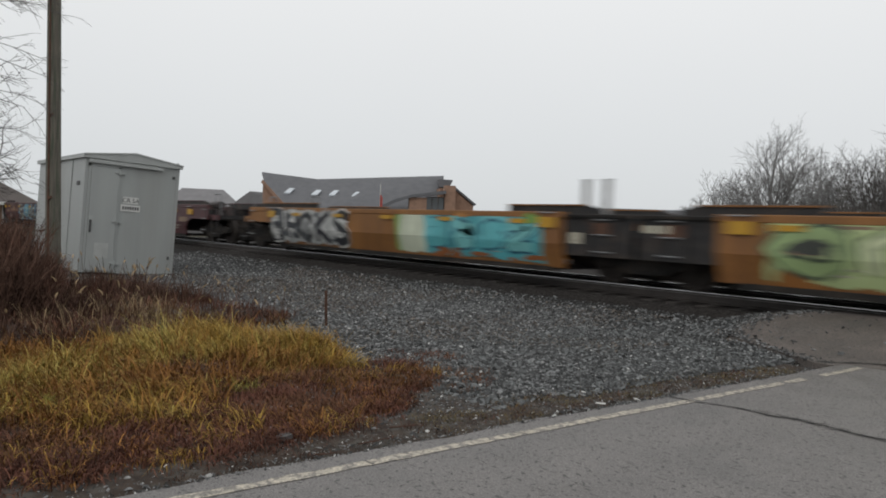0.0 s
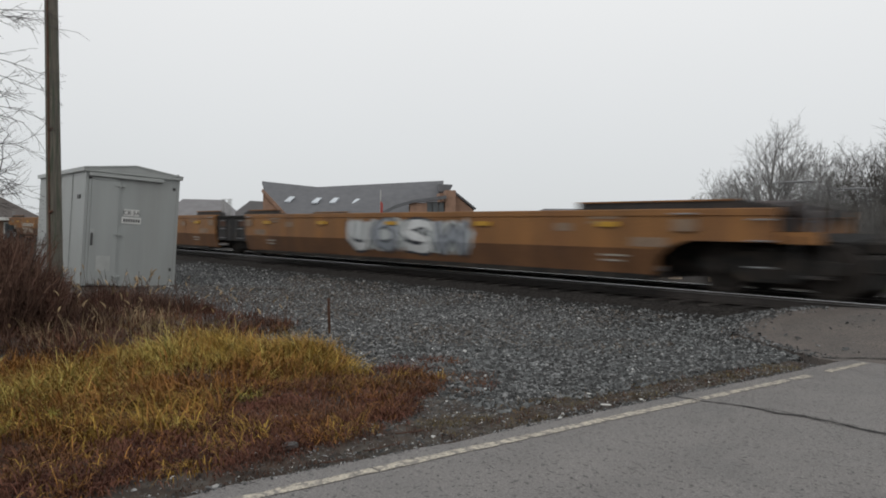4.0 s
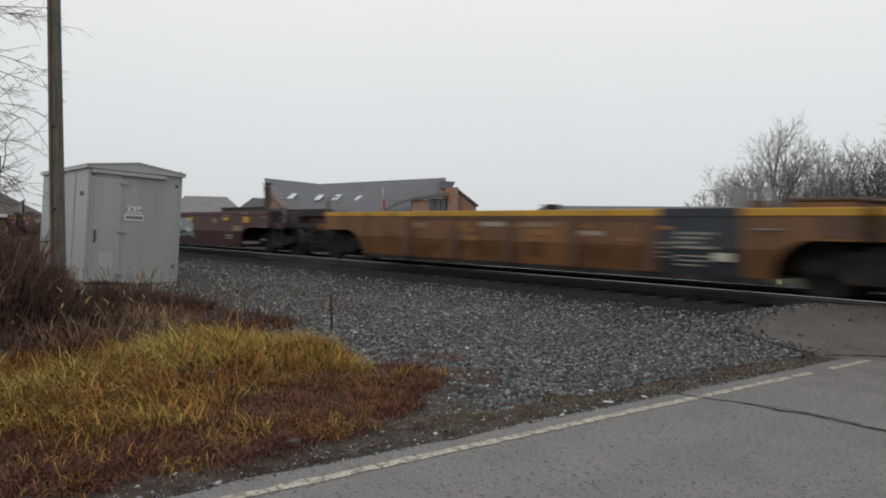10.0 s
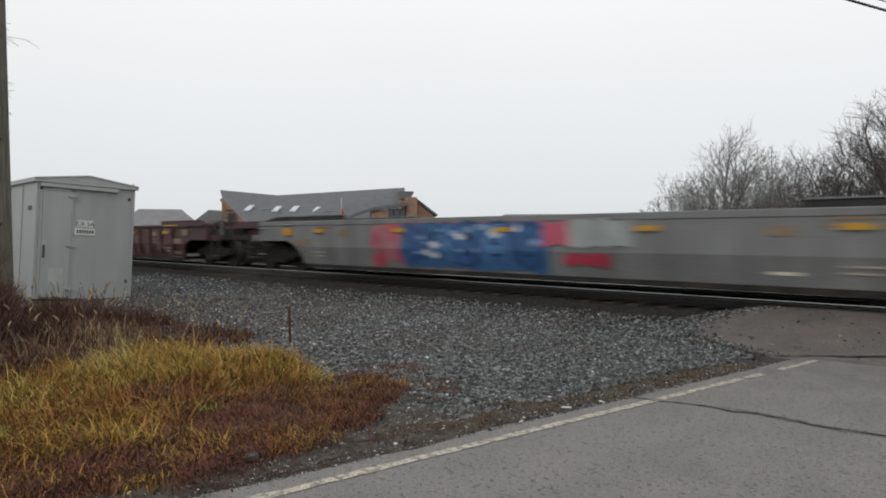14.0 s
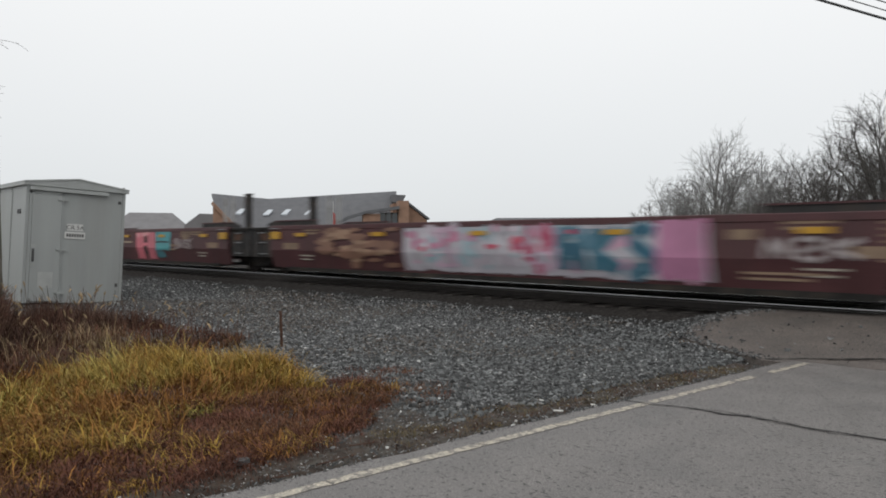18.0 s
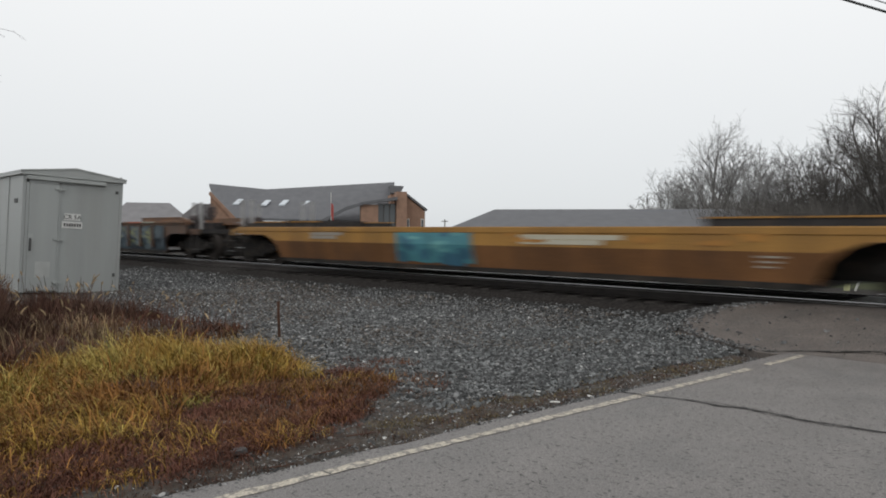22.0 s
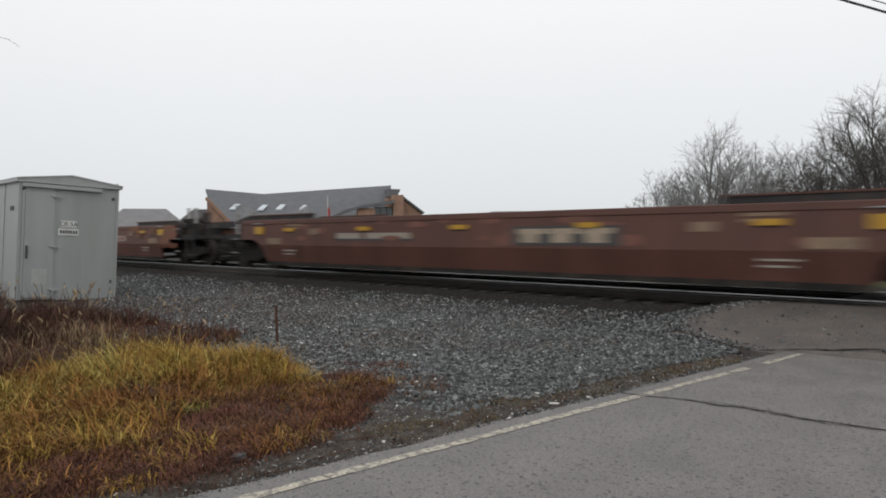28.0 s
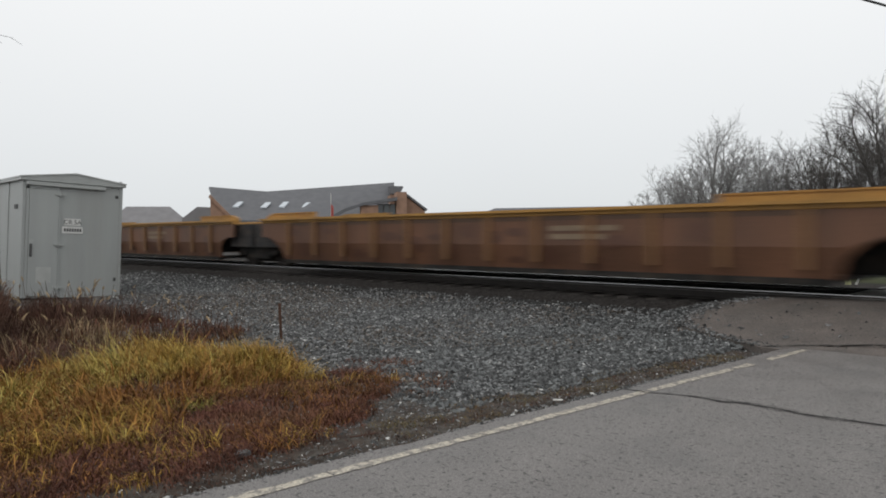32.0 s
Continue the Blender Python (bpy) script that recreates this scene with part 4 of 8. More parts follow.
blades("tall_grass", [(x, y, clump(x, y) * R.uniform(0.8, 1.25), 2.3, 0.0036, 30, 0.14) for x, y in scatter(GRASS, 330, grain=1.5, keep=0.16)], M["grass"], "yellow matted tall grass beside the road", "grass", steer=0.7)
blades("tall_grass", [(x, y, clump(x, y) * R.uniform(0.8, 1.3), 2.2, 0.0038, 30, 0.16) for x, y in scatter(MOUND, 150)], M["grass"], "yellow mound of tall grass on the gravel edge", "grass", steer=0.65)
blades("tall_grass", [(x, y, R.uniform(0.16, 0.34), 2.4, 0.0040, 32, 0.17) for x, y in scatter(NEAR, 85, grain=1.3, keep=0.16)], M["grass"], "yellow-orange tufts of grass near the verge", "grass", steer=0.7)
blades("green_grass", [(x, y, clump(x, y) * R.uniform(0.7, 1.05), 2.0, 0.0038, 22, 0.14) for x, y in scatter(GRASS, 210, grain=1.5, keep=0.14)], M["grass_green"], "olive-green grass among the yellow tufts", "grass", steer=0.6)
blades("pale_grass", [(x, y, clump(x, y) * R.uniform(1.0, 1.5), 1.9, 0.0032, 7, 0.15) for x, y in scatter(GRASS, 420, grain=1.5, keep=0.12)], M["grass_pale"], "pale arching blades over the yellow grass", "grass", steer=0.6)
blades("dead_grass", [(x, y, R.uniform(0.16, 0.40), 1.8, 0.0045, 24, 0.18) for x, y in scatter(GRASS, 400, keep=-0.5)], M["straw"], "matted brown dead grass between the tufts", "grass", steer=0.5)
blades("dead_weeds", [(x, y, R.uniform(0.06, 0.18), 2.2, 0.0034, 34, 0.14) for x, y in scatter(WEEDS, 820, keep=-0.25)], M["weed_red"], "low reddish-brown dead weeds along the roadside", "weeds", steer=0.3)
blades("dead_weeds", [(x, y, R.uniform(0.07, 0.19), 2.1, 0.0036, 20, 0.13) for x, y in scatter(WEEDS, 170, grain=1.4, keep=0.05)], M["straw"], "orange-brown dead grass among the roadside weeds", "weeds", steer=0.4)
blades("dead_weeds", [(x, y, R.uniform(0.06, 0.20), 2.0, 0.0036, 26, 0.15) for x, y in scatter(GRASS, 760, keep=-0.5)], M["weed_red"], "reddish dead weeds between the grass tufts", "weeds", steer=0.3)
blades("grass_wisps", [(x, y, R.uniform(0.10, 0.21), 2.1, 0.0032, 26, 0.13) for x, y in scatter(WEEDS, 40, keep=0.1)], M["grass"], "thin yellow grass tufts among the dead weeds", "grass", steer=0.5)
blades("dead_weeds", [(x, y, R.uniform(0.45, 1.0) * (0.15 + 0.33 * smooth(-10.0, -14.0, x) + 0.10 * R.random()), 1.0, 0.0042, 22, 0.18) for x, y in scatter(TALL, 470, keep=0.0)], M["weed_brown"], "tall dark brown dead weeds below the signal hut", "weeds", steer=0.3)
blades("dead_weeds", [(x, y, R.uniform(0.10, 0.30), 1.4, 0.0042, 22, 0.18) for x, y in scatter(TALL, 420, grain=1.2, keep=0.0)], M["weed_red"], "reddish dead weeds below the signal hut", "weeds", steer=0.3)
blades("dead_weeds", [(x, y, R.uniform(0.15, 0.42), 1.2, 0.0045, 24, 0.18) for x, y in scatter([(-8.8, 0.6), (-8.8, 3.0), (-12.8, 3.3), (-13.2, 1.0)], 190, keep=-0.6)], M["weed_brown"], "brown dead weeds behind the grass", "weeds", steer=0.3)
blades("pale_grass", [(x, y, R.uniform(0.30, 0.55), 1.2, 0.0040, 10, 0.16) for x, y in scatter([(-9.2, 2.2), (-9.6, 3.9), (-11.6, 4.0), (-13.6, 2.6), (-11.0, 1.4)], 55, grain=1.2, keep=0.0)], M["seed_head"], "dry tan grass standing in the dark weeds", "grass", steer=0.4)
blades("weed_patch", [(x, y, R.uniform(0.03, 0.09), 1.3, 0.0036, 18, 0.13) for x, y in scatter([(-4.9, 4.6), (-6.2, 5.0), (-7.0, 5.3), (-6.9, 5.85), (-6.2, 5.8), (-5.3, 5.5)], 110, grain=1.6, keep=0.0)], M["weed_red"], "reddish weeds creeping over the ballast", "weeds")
blades("weed_patch", [(x, y, R.uniform(0.02, 0.06), 1.0, 0.004, 9, 0.08) for x, y in [(line_x(v) - R.uniform(0.38, 0.85), v) for v in [R.uniform(1.5, 8.4) for _ in range(190)]]], M["weed_brown"], "tiny brown weeds along the asphalt edge", "weeds")

blades("weed_patch", [(x, y, R.uniform(0.02, 0.055), 1.2, 0.004, 12, 0.10) for x, y in [(ramp_left(v) - 0.05 + R.gauss(0, 0.12), v) for v in [R.uniform(9.55, 10.3) for _ in range(26)]]], M["straw"], "tan weeds at the edge of the ramp", "weeds")

blades("weed_patch", [(x, y, R.uniform(0.02, 0.055), 1.4, 0.0034, 12, 0.09) for x, y in [(line_x(v) - R.uniform(0.26, 0.98), v) for v in [R.uniform(3.6, 8.7) for _ in range(620)]] if noise.noise((x * 2.2, y * 2.2, 50.0)) > -0.08], M["verge_weed"], "low tan and olive weeds along the asphalt edge", "weeds")
# stalks with bristly, nodding seed heads
vs, fs, hv, hf = [], [], [], []
for x, y in scatter(TALL, 330, keep=-0.4):
    z, h = ground_z(x, y), R.uniform(0.25, 0.5) + 0.15 * smooth(-9.6, -14.0, x)
    ax, ay = R.uniform(-0.16, 0.16), R.uniform(-0.16, 0.16)
    k = len(vs)
    for t in (0, 0.5, 1):
        q = t * t
        vs += [(x + ax * q - 0.003, y + ay * q, z + h * t), (x + ax * q + 0.003, y + ay * q + 0.002, z + h * t), (x + ax * q, y + ay * q - 0.004, z + h * t)]
    for b in (k, k + 3):
        fs += [(b, b + 1, b + 4, b + 3), (b + 1, b + 2, b + 5, b + 4), (b + 2, b, b + 3, b + 5)]
    if R.random() < 0.6:
        continue
    p, d_ = Vector((x + ax, y + ay, z + h - 0.01)), Vector((ax * 2, ay * 2, 0.5)).normalized()
    hl, hr = R.uniform(0.07, 0.15), R.uniform(0.010, 0.017)
    k = len(hv)
    for g, wd in enumerate((0.4, 1.0, 0.9, 0.15)):
        hv += [(p.x + hr * wd * math.cos(a), p.y + hr * wd * math.sin(a), p.z) for a in (0, 1.26, 2.51, 3.77, 5.03)]
        p = p + d_ * hl / 3
        d_ = (d_ + Vector((ax * 1.5, ay * 1.5, -0.18))).normalized()
    for g in range(3):
        for a in range(5):
            hf.append((k + 5 * g + a, k + 5 * g + (a + 1) % 5, k + 5 * g + 5 + (a + 1) % 5, k + 5 * g + 5 + a))
tagged(mesh_ob("weed_stalks", vs, fs, M["weed_brown"]), "thin dry brown stalks standing in the weeds", "weeds", kind="stuff")
tagged(mesh_ob("seed_heads", hv, hf, M["seed_head"]), "pale bristly seed heads on dry stalks", "weeds", kind="stuff")


def grow(seed, height, spread, levels, radius, gap=0.62, droop=0.0, sides=(7, 5, 4, 3, 3), start=0.25, kids=(6, 6, 5, 4), up=0.35, gap0=None):
    """Tapered limbs: returns (trunk bmesh data, branch data) as vertex and face lists."""
    rr = random.Random(seed)
    data = [([], []), ([], [])]

    def limb(p, d, length, rad, level):
        vs_, fs_ = data[min(level, 1)]
        n_seg = 6 if level == 0 else 4 if level < 3 else 3
        ns = sides[min(level, 4)]
        pts, dirs = [p], [d]
        for i in range(n_seg):
            wob = 0.10 if level == 0 else 0.26
            d = (d + Vector((rr.uniform(-wob, wob), rr.uniform(-wob, wob), rr.uniform(-wob, wob) + up * 0.22 * (level > 0) - droop * 0.2 * level)) * (1 if level else 0.6)).normalized()
            pts.append(pts[-1] + d * (length / n_seg))
            dirs.append(d)
        first = len(vs_)
        for i, (q, dd) in enumerate(zip(pts, dirs)):
            r_ = rad * (1 - 0.78 * i / n_seg)
            s = dd.orthogonal().normalized()
            t = dd.cross(s)
            for a in range(ns):
                an = 2 * math.pi * a / ns
                vs_.append(q + r_ * (math.cos(an) * s + math.sin(an) * t))
        for i in range(n_seg):
            for a in range(ns):
                b = (a + 1) % ns
                fs_.append((first + i * ns + a, first + i * ns + b, first + (i + 1) * ns + b, first + (i + 1) * ns + a))
        if level >= levels:
            return
        k = kids[min(level, len(kids) - 1)]
        for j in range(k):
            t = start + (1 - start) * (j + rr.random()) / k if level == 0 else 0.2 + 0.8 * (j + rr.random()) / k
            f_ = t * n_seg
            i0 = min(n_seg - 1, int(f_))
            q = pts[i0].lerp(pts[i0 + 1], f_ - i0)
            base_d = dirs[i0 + 1]
            s = base_d.orthogonal().normalized()
            an = rr.uniform(0, 6.283)
            side = (math.cos(an) * s + math.sin(an) * base_d.cross(s))
            nd = (base_d * rr.uniform(0.45, 0.95) + side * spread * rr.uniform(0.7, 1.2) + Vector((0, 0, up * 0.5))).normalized()
            limb(q, nd, length * (gap0 if gap0 and level == 0 else gap) * rr.uniform(0.7, 1.1) * (1 - 0.35 * t * (level == 0)), rad * (1 - 0.78 * t) * 0.62, level + 1)

    limb(Vector((0, 0, -0.3)), Vector((0, 0, 1)), height, radius, 0)
    return data


def tree(seed, m, label, bark, scale=1.0, **kw):
    t_ = empty("bare_tree", m)
    for nm, (vs_, fs_) in zip(("trunk", "crown"), grow(seed, **kw)):
        ob = mesh_ob(nm, vs_, fs_, bark, smooth=nm == "trunk")
        ob.parent = t_
    return tagged(t_, label, "tree", group="bare trees beyond the track")


def polar(deg, dist):
    """A place at that bearing (degrees from straight across the track, to the left negative) and distance from the eye."""
    return dist * math.sin(radians(deg)), dist * math.cos(radians(deg))

# ---- bare trees and brush beyond the track ----
def limb_mesh(data, p, d, length, r0, r1, segs, sides, rr, wob, lift):
    """A curved tapered limb; returns its points and directions."""
    vs_, fs_ = data
    first = len(vs_)
    pts, dirs = [p], [d]
    for i in range(segs + 1):
        r_ = r0 + (r1 - r0) * i / segs
        s = d.orthogonal().normalized()
        t = d.cross(s)
        for a in range(sides):
            an = 2 * math.pi * a / sides
            vs_.append(p + r_ * (math.cos(an) * s + math.sin(an) * t))
        if i < segs:
            d = (d + Vector((rr.uniform(-wob, wob), rr.uniform(-wob, wob), rr.uniform(-wob, wob) + lift))).normalized()
            p = p + d * (length / segs)
            pts.append(p)
            dirs.append(d)
    for i in range(segs):
        for a in range(sides):
            b = (a + 1) % sides
            fs_.append((first + i * sides + a, first + i * sides + b, first + (i + 1) * sides + b, first + (i + 1) * sides + a))
    return pts, dirs


def fan_tree(seed, deg, dist, height, width, material, label, limbs=8, twig=0.013):
    """A bare tree whose limbs fan out from a short trunk into a rounded crown."""
    rr = random.Random(seed)
    x_, y_ = polar(deg, dist)
    t_ = empty("bare_tree", pose(x_, y_, -0.95, 0, 0, seed * 40))
    trunk_d, crown_d = ([], []), ([], [])
    bole = height * 0.24
    rad = 0.022 * height
    pts, dirs = limb_mesh(trunk_d, Vector((0, 0, -0.3)), Vector((0, 0, 1)), bole + 0.3, rad, rad * 0.75, 4, 8, rr, 0.05, 0.0)
    top = pts[-1]
    spread_ = math.atan2(width / 2, (height - bole) * 0.72)
    for i in range(limbs):
        az = 6.283 * (i + 0.6 * rr.random()) / limbs
        tilt = spread_ * (rr.uniform(0.2, 0.5) if i % 3 == 0 else rr.uniform(0.6, 1.35))
        reach = (height - bole) * (1.08 - 0.20 * (tilt / spread_) ** 2) * rr.uniform(0.9, 1.02)
        d = Vector((math.sin(tilt) * math.cos(az), math.sin(tilt) * math.sin(az), math.cos(tilt)))
        q0 = pts[2].lerp(top, rr.random())
        p1, d1 = limb_mesh(crown_d, q0, d, reach, rad * 0.55, twig * 1.4, 6, 5, rr, 0.10, 0.015)
        for j in range(10):
            f_ = (0.16 + 0.82 * (j + rr.random()) / 10) * 6
            k = min(5, int(f_))
            q = p1[k].lerp(p1[k + 1], f_ - k)
            s = d1[k].orthogonal().normalized()
            an = rr.uniform(0, 6.283)
            side = math.cos(an) * s + math.sin(an) * d1[k].cross(s)
            nd = (d1[k] * 0.75 + side * rr.uniform(0.5, 0.95) + Vector((0, 0, 0.12))).normalized()
            l2 = reach * 0.42 * (1.15 - 0.62 * f_ / 6) * rr.uniform(0.75, 1.15)
            p2, d2 = limb_mesh(crown_d, q, nd, l2, rad * 0.24 * (1.1 - 0.6 * f_ / 6), twig, 4, 4, rr, 0.20, 0.04)
            for m in range(8):
                g_ = (0.2 + 0.8 * (m + rr.random()) / 8) * 4
                k2 = min(3, int(g_))
                q2 = p2[k2].lerp(p2[k2 + 1], g_ - k2)
                s = d2[k2].orthogonal().normalized()
                an = rr.uniform(0, 6.283)
                side = math.cos(an) * s + math.sin(an) * d2[k2].cross(s)
                nd2 = (d2[k2] * 0.8 + side * rr.uniform(0.5, 1.0)).normalized()
                l3 = l2 * rr.uniform(0.32, 0.6)
                p3, d3 = limb_mesh(crown_d, q2, nd2, l3, twig * 1.1, twig * 0.6, 2, 3, rr, 0.25, 0.03)
                for n in range(3):
                    q3 = p3[0].lerp(p3[2], rr.uniform(0.3, 1.0))
                    nd3 = (d3[1] + Vector((rr.uniform(-1, 1), rr.uniform(-1, 1), rr.uniform(-0.6, 1)))).normalized()
                    limb_mesh(crown_d, q3, nd3, l3 * rr.uniform(0.4, 0.7), twig * 0.8, twig * 0.35, 1, 3, rr, 0.2, 0.0)
    for nm, (vs_, fs_) in (("trunk", trunk_d), ("crown", crown_d)):
        mesh_ob(nm, vs_, fs_, material, smooth=nm == "trunk").parent = t_
    return tagged(t_, label, "tree", group="bare trees beyond the track")


TREES = (
    (11, -25.05, 76, 12.3, 6.8, "far", "tall bare tree with a wide fan of upright limbs", 10),
    (12, -28.3, 82, 8.4, 4.6, "far", "small bare tree at the end of the thicket", 7),
    (13, -27.0, 84, 9.0, 4.6, "far", "small bare tree at the end of the thicket", 7),
    (14, -23.2, 78, 9.4, 4.5, "far", "bare tree in the thicket beyond the track", 7),
    (15, -20.8, 72, 9.9, 4.6, "far", "bare tree with a rounded grey crown", 8),
    (16, -21.9, 74, 8.6, 4.0, "far", "bare tree in the thicket beyond the track", 7),
    (17, -19.0, 66, 8.6, 5.0, "near", "bare tree in the thicket beyond the track", 8),
    (18, -17.6, 62, 8.8, 5.0, "near", "bare tree in the thicket beyond the track", 8),
    (19, -13.9, 52, 11.1, 7.6, "near", "large dark bare tree with a broad crown", 12),
    (20, -12.0, 55, 11.2, 7.7, "near", "large dark bare tree with spreading limbs", 10),
    (21, -16.2, 60, 8.6, 5.0, "near", "bare tree in the thicket beyond the track", 8),
    (22, -30.0, 86, 5.6, 4.5, "far", "small bare tree at the end of the thicket", 6),
)
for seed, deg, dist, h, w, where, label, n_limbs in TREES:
    fan_tree(seed, deg, dist, h * 0.93, w, M["bark"] if where == "near" else M["bark_hazed"], label, int(n_limbs * 1.15), twig=0.0105 if where == "near" else 0.0115)


def thicket(name, deg0, deg1, dist, h0, h1, count, material, label):
    vs_, fs_ = [], []
    for i in range(count):
        k = R.random()
        deg = deg0 + (deg1 - deg0) * k
        x, y = polar(deg, dist + R.uniform(-6, 6))
        h = (h0 + (h1 - h0) * k) * R.uniform(0.55, 1.0)
        p = Vector((x, y, -1.0))
        for s in range(R.randint(5, 9)):
            d_ = Vector((R.uniform(-0.5, 0.5), R.uniform(-0.5, 0.5), 1)).normalized()
            q = p
            rad = R.uniform(0.015, 0.036)
            for g in range(4):
                q2 = q + d_ * h * 0.27
                side = d_.orthogonal().normalized() * rad * (1 - g * 0.22)
                side2 = d_.cross(side)
                b = len(vs_)
                vs_ += [q - side, q + side, q + side2, q2 - side * 0.75, q2 + side * 0.75, q2 + side2 * 0.75]
                fs_ += [(b, b + 1, b + 4, b + 3), (b + 1, b + 2, b + 5, b + 4), (b + 2, b, b + 3, b + 5)]
                for w in range(3):
                    tip = q2 + Vector((R.uniform(-0.5, 0.5), R.uniform(-0.5, 0.5), R.uniform(-0.1, 0.5))) * h * 0.22
                    b = len(vs_)
                    vs_ += [q2 - side * 0.5, q2 + side * 0.5, tip]
                    fs_.append((b, b + 1, b + 2))
                q = q2
                d_ = (d_ + Vector((R.uniform(-0.3, 0.3), R.uniform(-0.3, 0.3), 0))).normalized()
    return tagged(mesh_ob(name, vs_, fs_, material), label, "brush", kind="stuff")


thicket("brush", -33.0, -24.0, 82, 3.2, 5.6, 520, M["bark_hazed"], "grey tangle of leafless brush below the trees")
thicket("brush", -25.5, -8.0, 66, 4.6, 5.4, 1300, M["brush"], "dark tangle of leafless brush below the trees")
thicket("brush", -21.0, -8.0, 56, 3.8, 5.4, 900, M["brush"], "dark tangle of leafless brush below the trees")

# ---- near tree whose fine twigs reach across to the pole, and a brown bush ----
def near_tree():
    rr = random.Random(5)
    x_, y_ = polar(-85.6, 12.2)
    t_ = empty("bare_tree", pose(x_, y_, -0.5))
    trunk_d, crown_d = ([], []), ([], [])
    limb_mesh(trunk_d, Vector((0, 0, -0.3)), Vector((0, -0.02, 1)), 6.6, 0.13, 0.03, 8, 9, rr, 0.03, 0.0)
    # height of each limb at the trunk, its rise, reach
    for z, rise, reach in ((4.75, 0.02, 2.3), (4.5, -0.12, 2.5), (4.25, 0.05, 2.0), (4.05, -0.22, 2.2), (3.8, -0.08, 2.5), (3.6, -0.10, 1.9), (3.25, -0.04, 2.0), (2.92, -0.10, 1.6),
                           (2.55, 0.08, 2.0), (2.5, -0.16, 1.7), (2.35, -0.05, 1.8), (2.15, 0.06, 1.6), (2.05, -0.10, 1.75), (1.85, 0.12, 1.5), (4.95, -0.05, 2.6), (4.4, 0.10, 2.2), (2.3, -0.2, 1.7), (2.65, -0.3, 1.8), (3.4, -0.2, 1.9), (1.95, -0.02, 1.9)):
        d = Vector((rr.uniform(-0.35, 0.35), 1.0, rise)).normalized()
        p1, d1 = limb_mesh(crown_d, Vector((0, 0, z)), d, reach * 0.80, 0.010, 0.0035, 8, 5, rr, 0.11, -0.012)
        for j in range(9):
            f_ = (0.25 + 0.74 * (j + rr.random()) / 9) * 8
            k = min(7, int(f_))
            q = p1[k].lerp(p1[k + 1], f_ - k)
            nd = (d1[k] * 0.9 + Vector((rr.uniform(-0.8, 0.8), rr.uniform(-0.1, 0.3), rr.choice((-1, 1)) * rr.uniform(0.25, 0.9)))).normalized()
            l2 = rr.uniform(0.2, 0.62)
            p2, d2 = limb_mesh(crown_d, q, nd, l2, 0.0045, 0.0028, 4, 4, rr, 0.2, rr.choice((-0.08, 0.05)))
            for m in range(3):
                q2 = p2[1].lerp(p2[4], rr.random())
                nd2 = (d2[2] + Vector((rr.uniform(-0.9, 0.9), rr.uniform(-0.4, 0.6), rr.uniform(-0.9, 0.9)))).normalized()
                limb_mesh(crown_d, q2, nd2, rr.uniform(0.08, 0.24), 0.003, 0.002, 2, 3, rr, 0.2, -0.03)
    for nm, (vs_, fs_) in (("trunk", trunk_d), ("crown", crown_d)):
        mesh_ob(nm, vs_, fs_, M["bark"], smooth=True).parent = t_
    return tagged(t_, "bare tree with fine drooping twigs beside the pole", "tree")


near_tree()
x, y = polar(-80.6, 21)
tree(33, pose(x, y, -0.5, 0, 0, 70), "bare shrub tree behind the signal hut", M["bark"], height=3.4, spread=0.8, levels=4, radius=0.09, gap=0.62, start=0.15, kids=(8, 6, 5, 4), up=0.1)
vs, fs = [], []
for i in range(2300):
    a = R.uniform(-82.0, -76.8)
    d = R.uniform(10.8, 15.4)
    x, y = polar(a, d)
    p = Vector((x, y, ground_z(x, y)))
    h = R.uniform(0.5, 1.35) * (1.0 if a < -78.6 else 0.55)
    dr = Vector((R.uniform(-0.35, 0.35), R.uniform(-0.35, 0.35), 1)).normalized()
    for g in range(3):
        q = p + dr * h / 3
        s = dr.orthogonal().normalized() * 0.009 * (1.2 - 0.3 * g)
        b = len(vs)
        vs += [p - s, p + s, q + s * 0.7, q - s * 0.7]
        fs.append((b, b + 1, b + 2, b + 3))
        for w in range(3):
            tip = q + Vector((R.uniform(-1, 1), R.uniform(-1, 1), R.uniform(-0.2, 0.9))) * 0.16
            b = len(vs)
            vs += [q - s * 0.6, q + s * 0.6, tip]
            fs.append((b, b + 1, b + 2))
        p, dr = q, (dr + Vector((R.uniform(-0.3, 0.3), R.uniform(-0.3, 0.3), 0))).normalized()
tagged(mesh_ob("dead_bush", vs, fs, M["weed_brown"]), "tall reddish-brown dead bush below the pole", "bush", kind="stuff")


# ---- buildings beyond the track ----
def roof_slab(bm, a, b, c, d, t=0.18):
    """A sloping slab over the corners a, b (eave) and c, d (ridge)."""
    top = [bm.verts.new(p) for p in (a, b, c, d)]
    low = [bm.verts.new((p[0], p[1], p[2] - t)) for p in (a, b, c, d)]
    bm.faces.new(top)
    bm.faces.new(low[::-1])
    for i in range(4):
        j = (i + 1) % 4
        bm.faces.new((top[i], low[i], low[j], top[j]))
    return bm


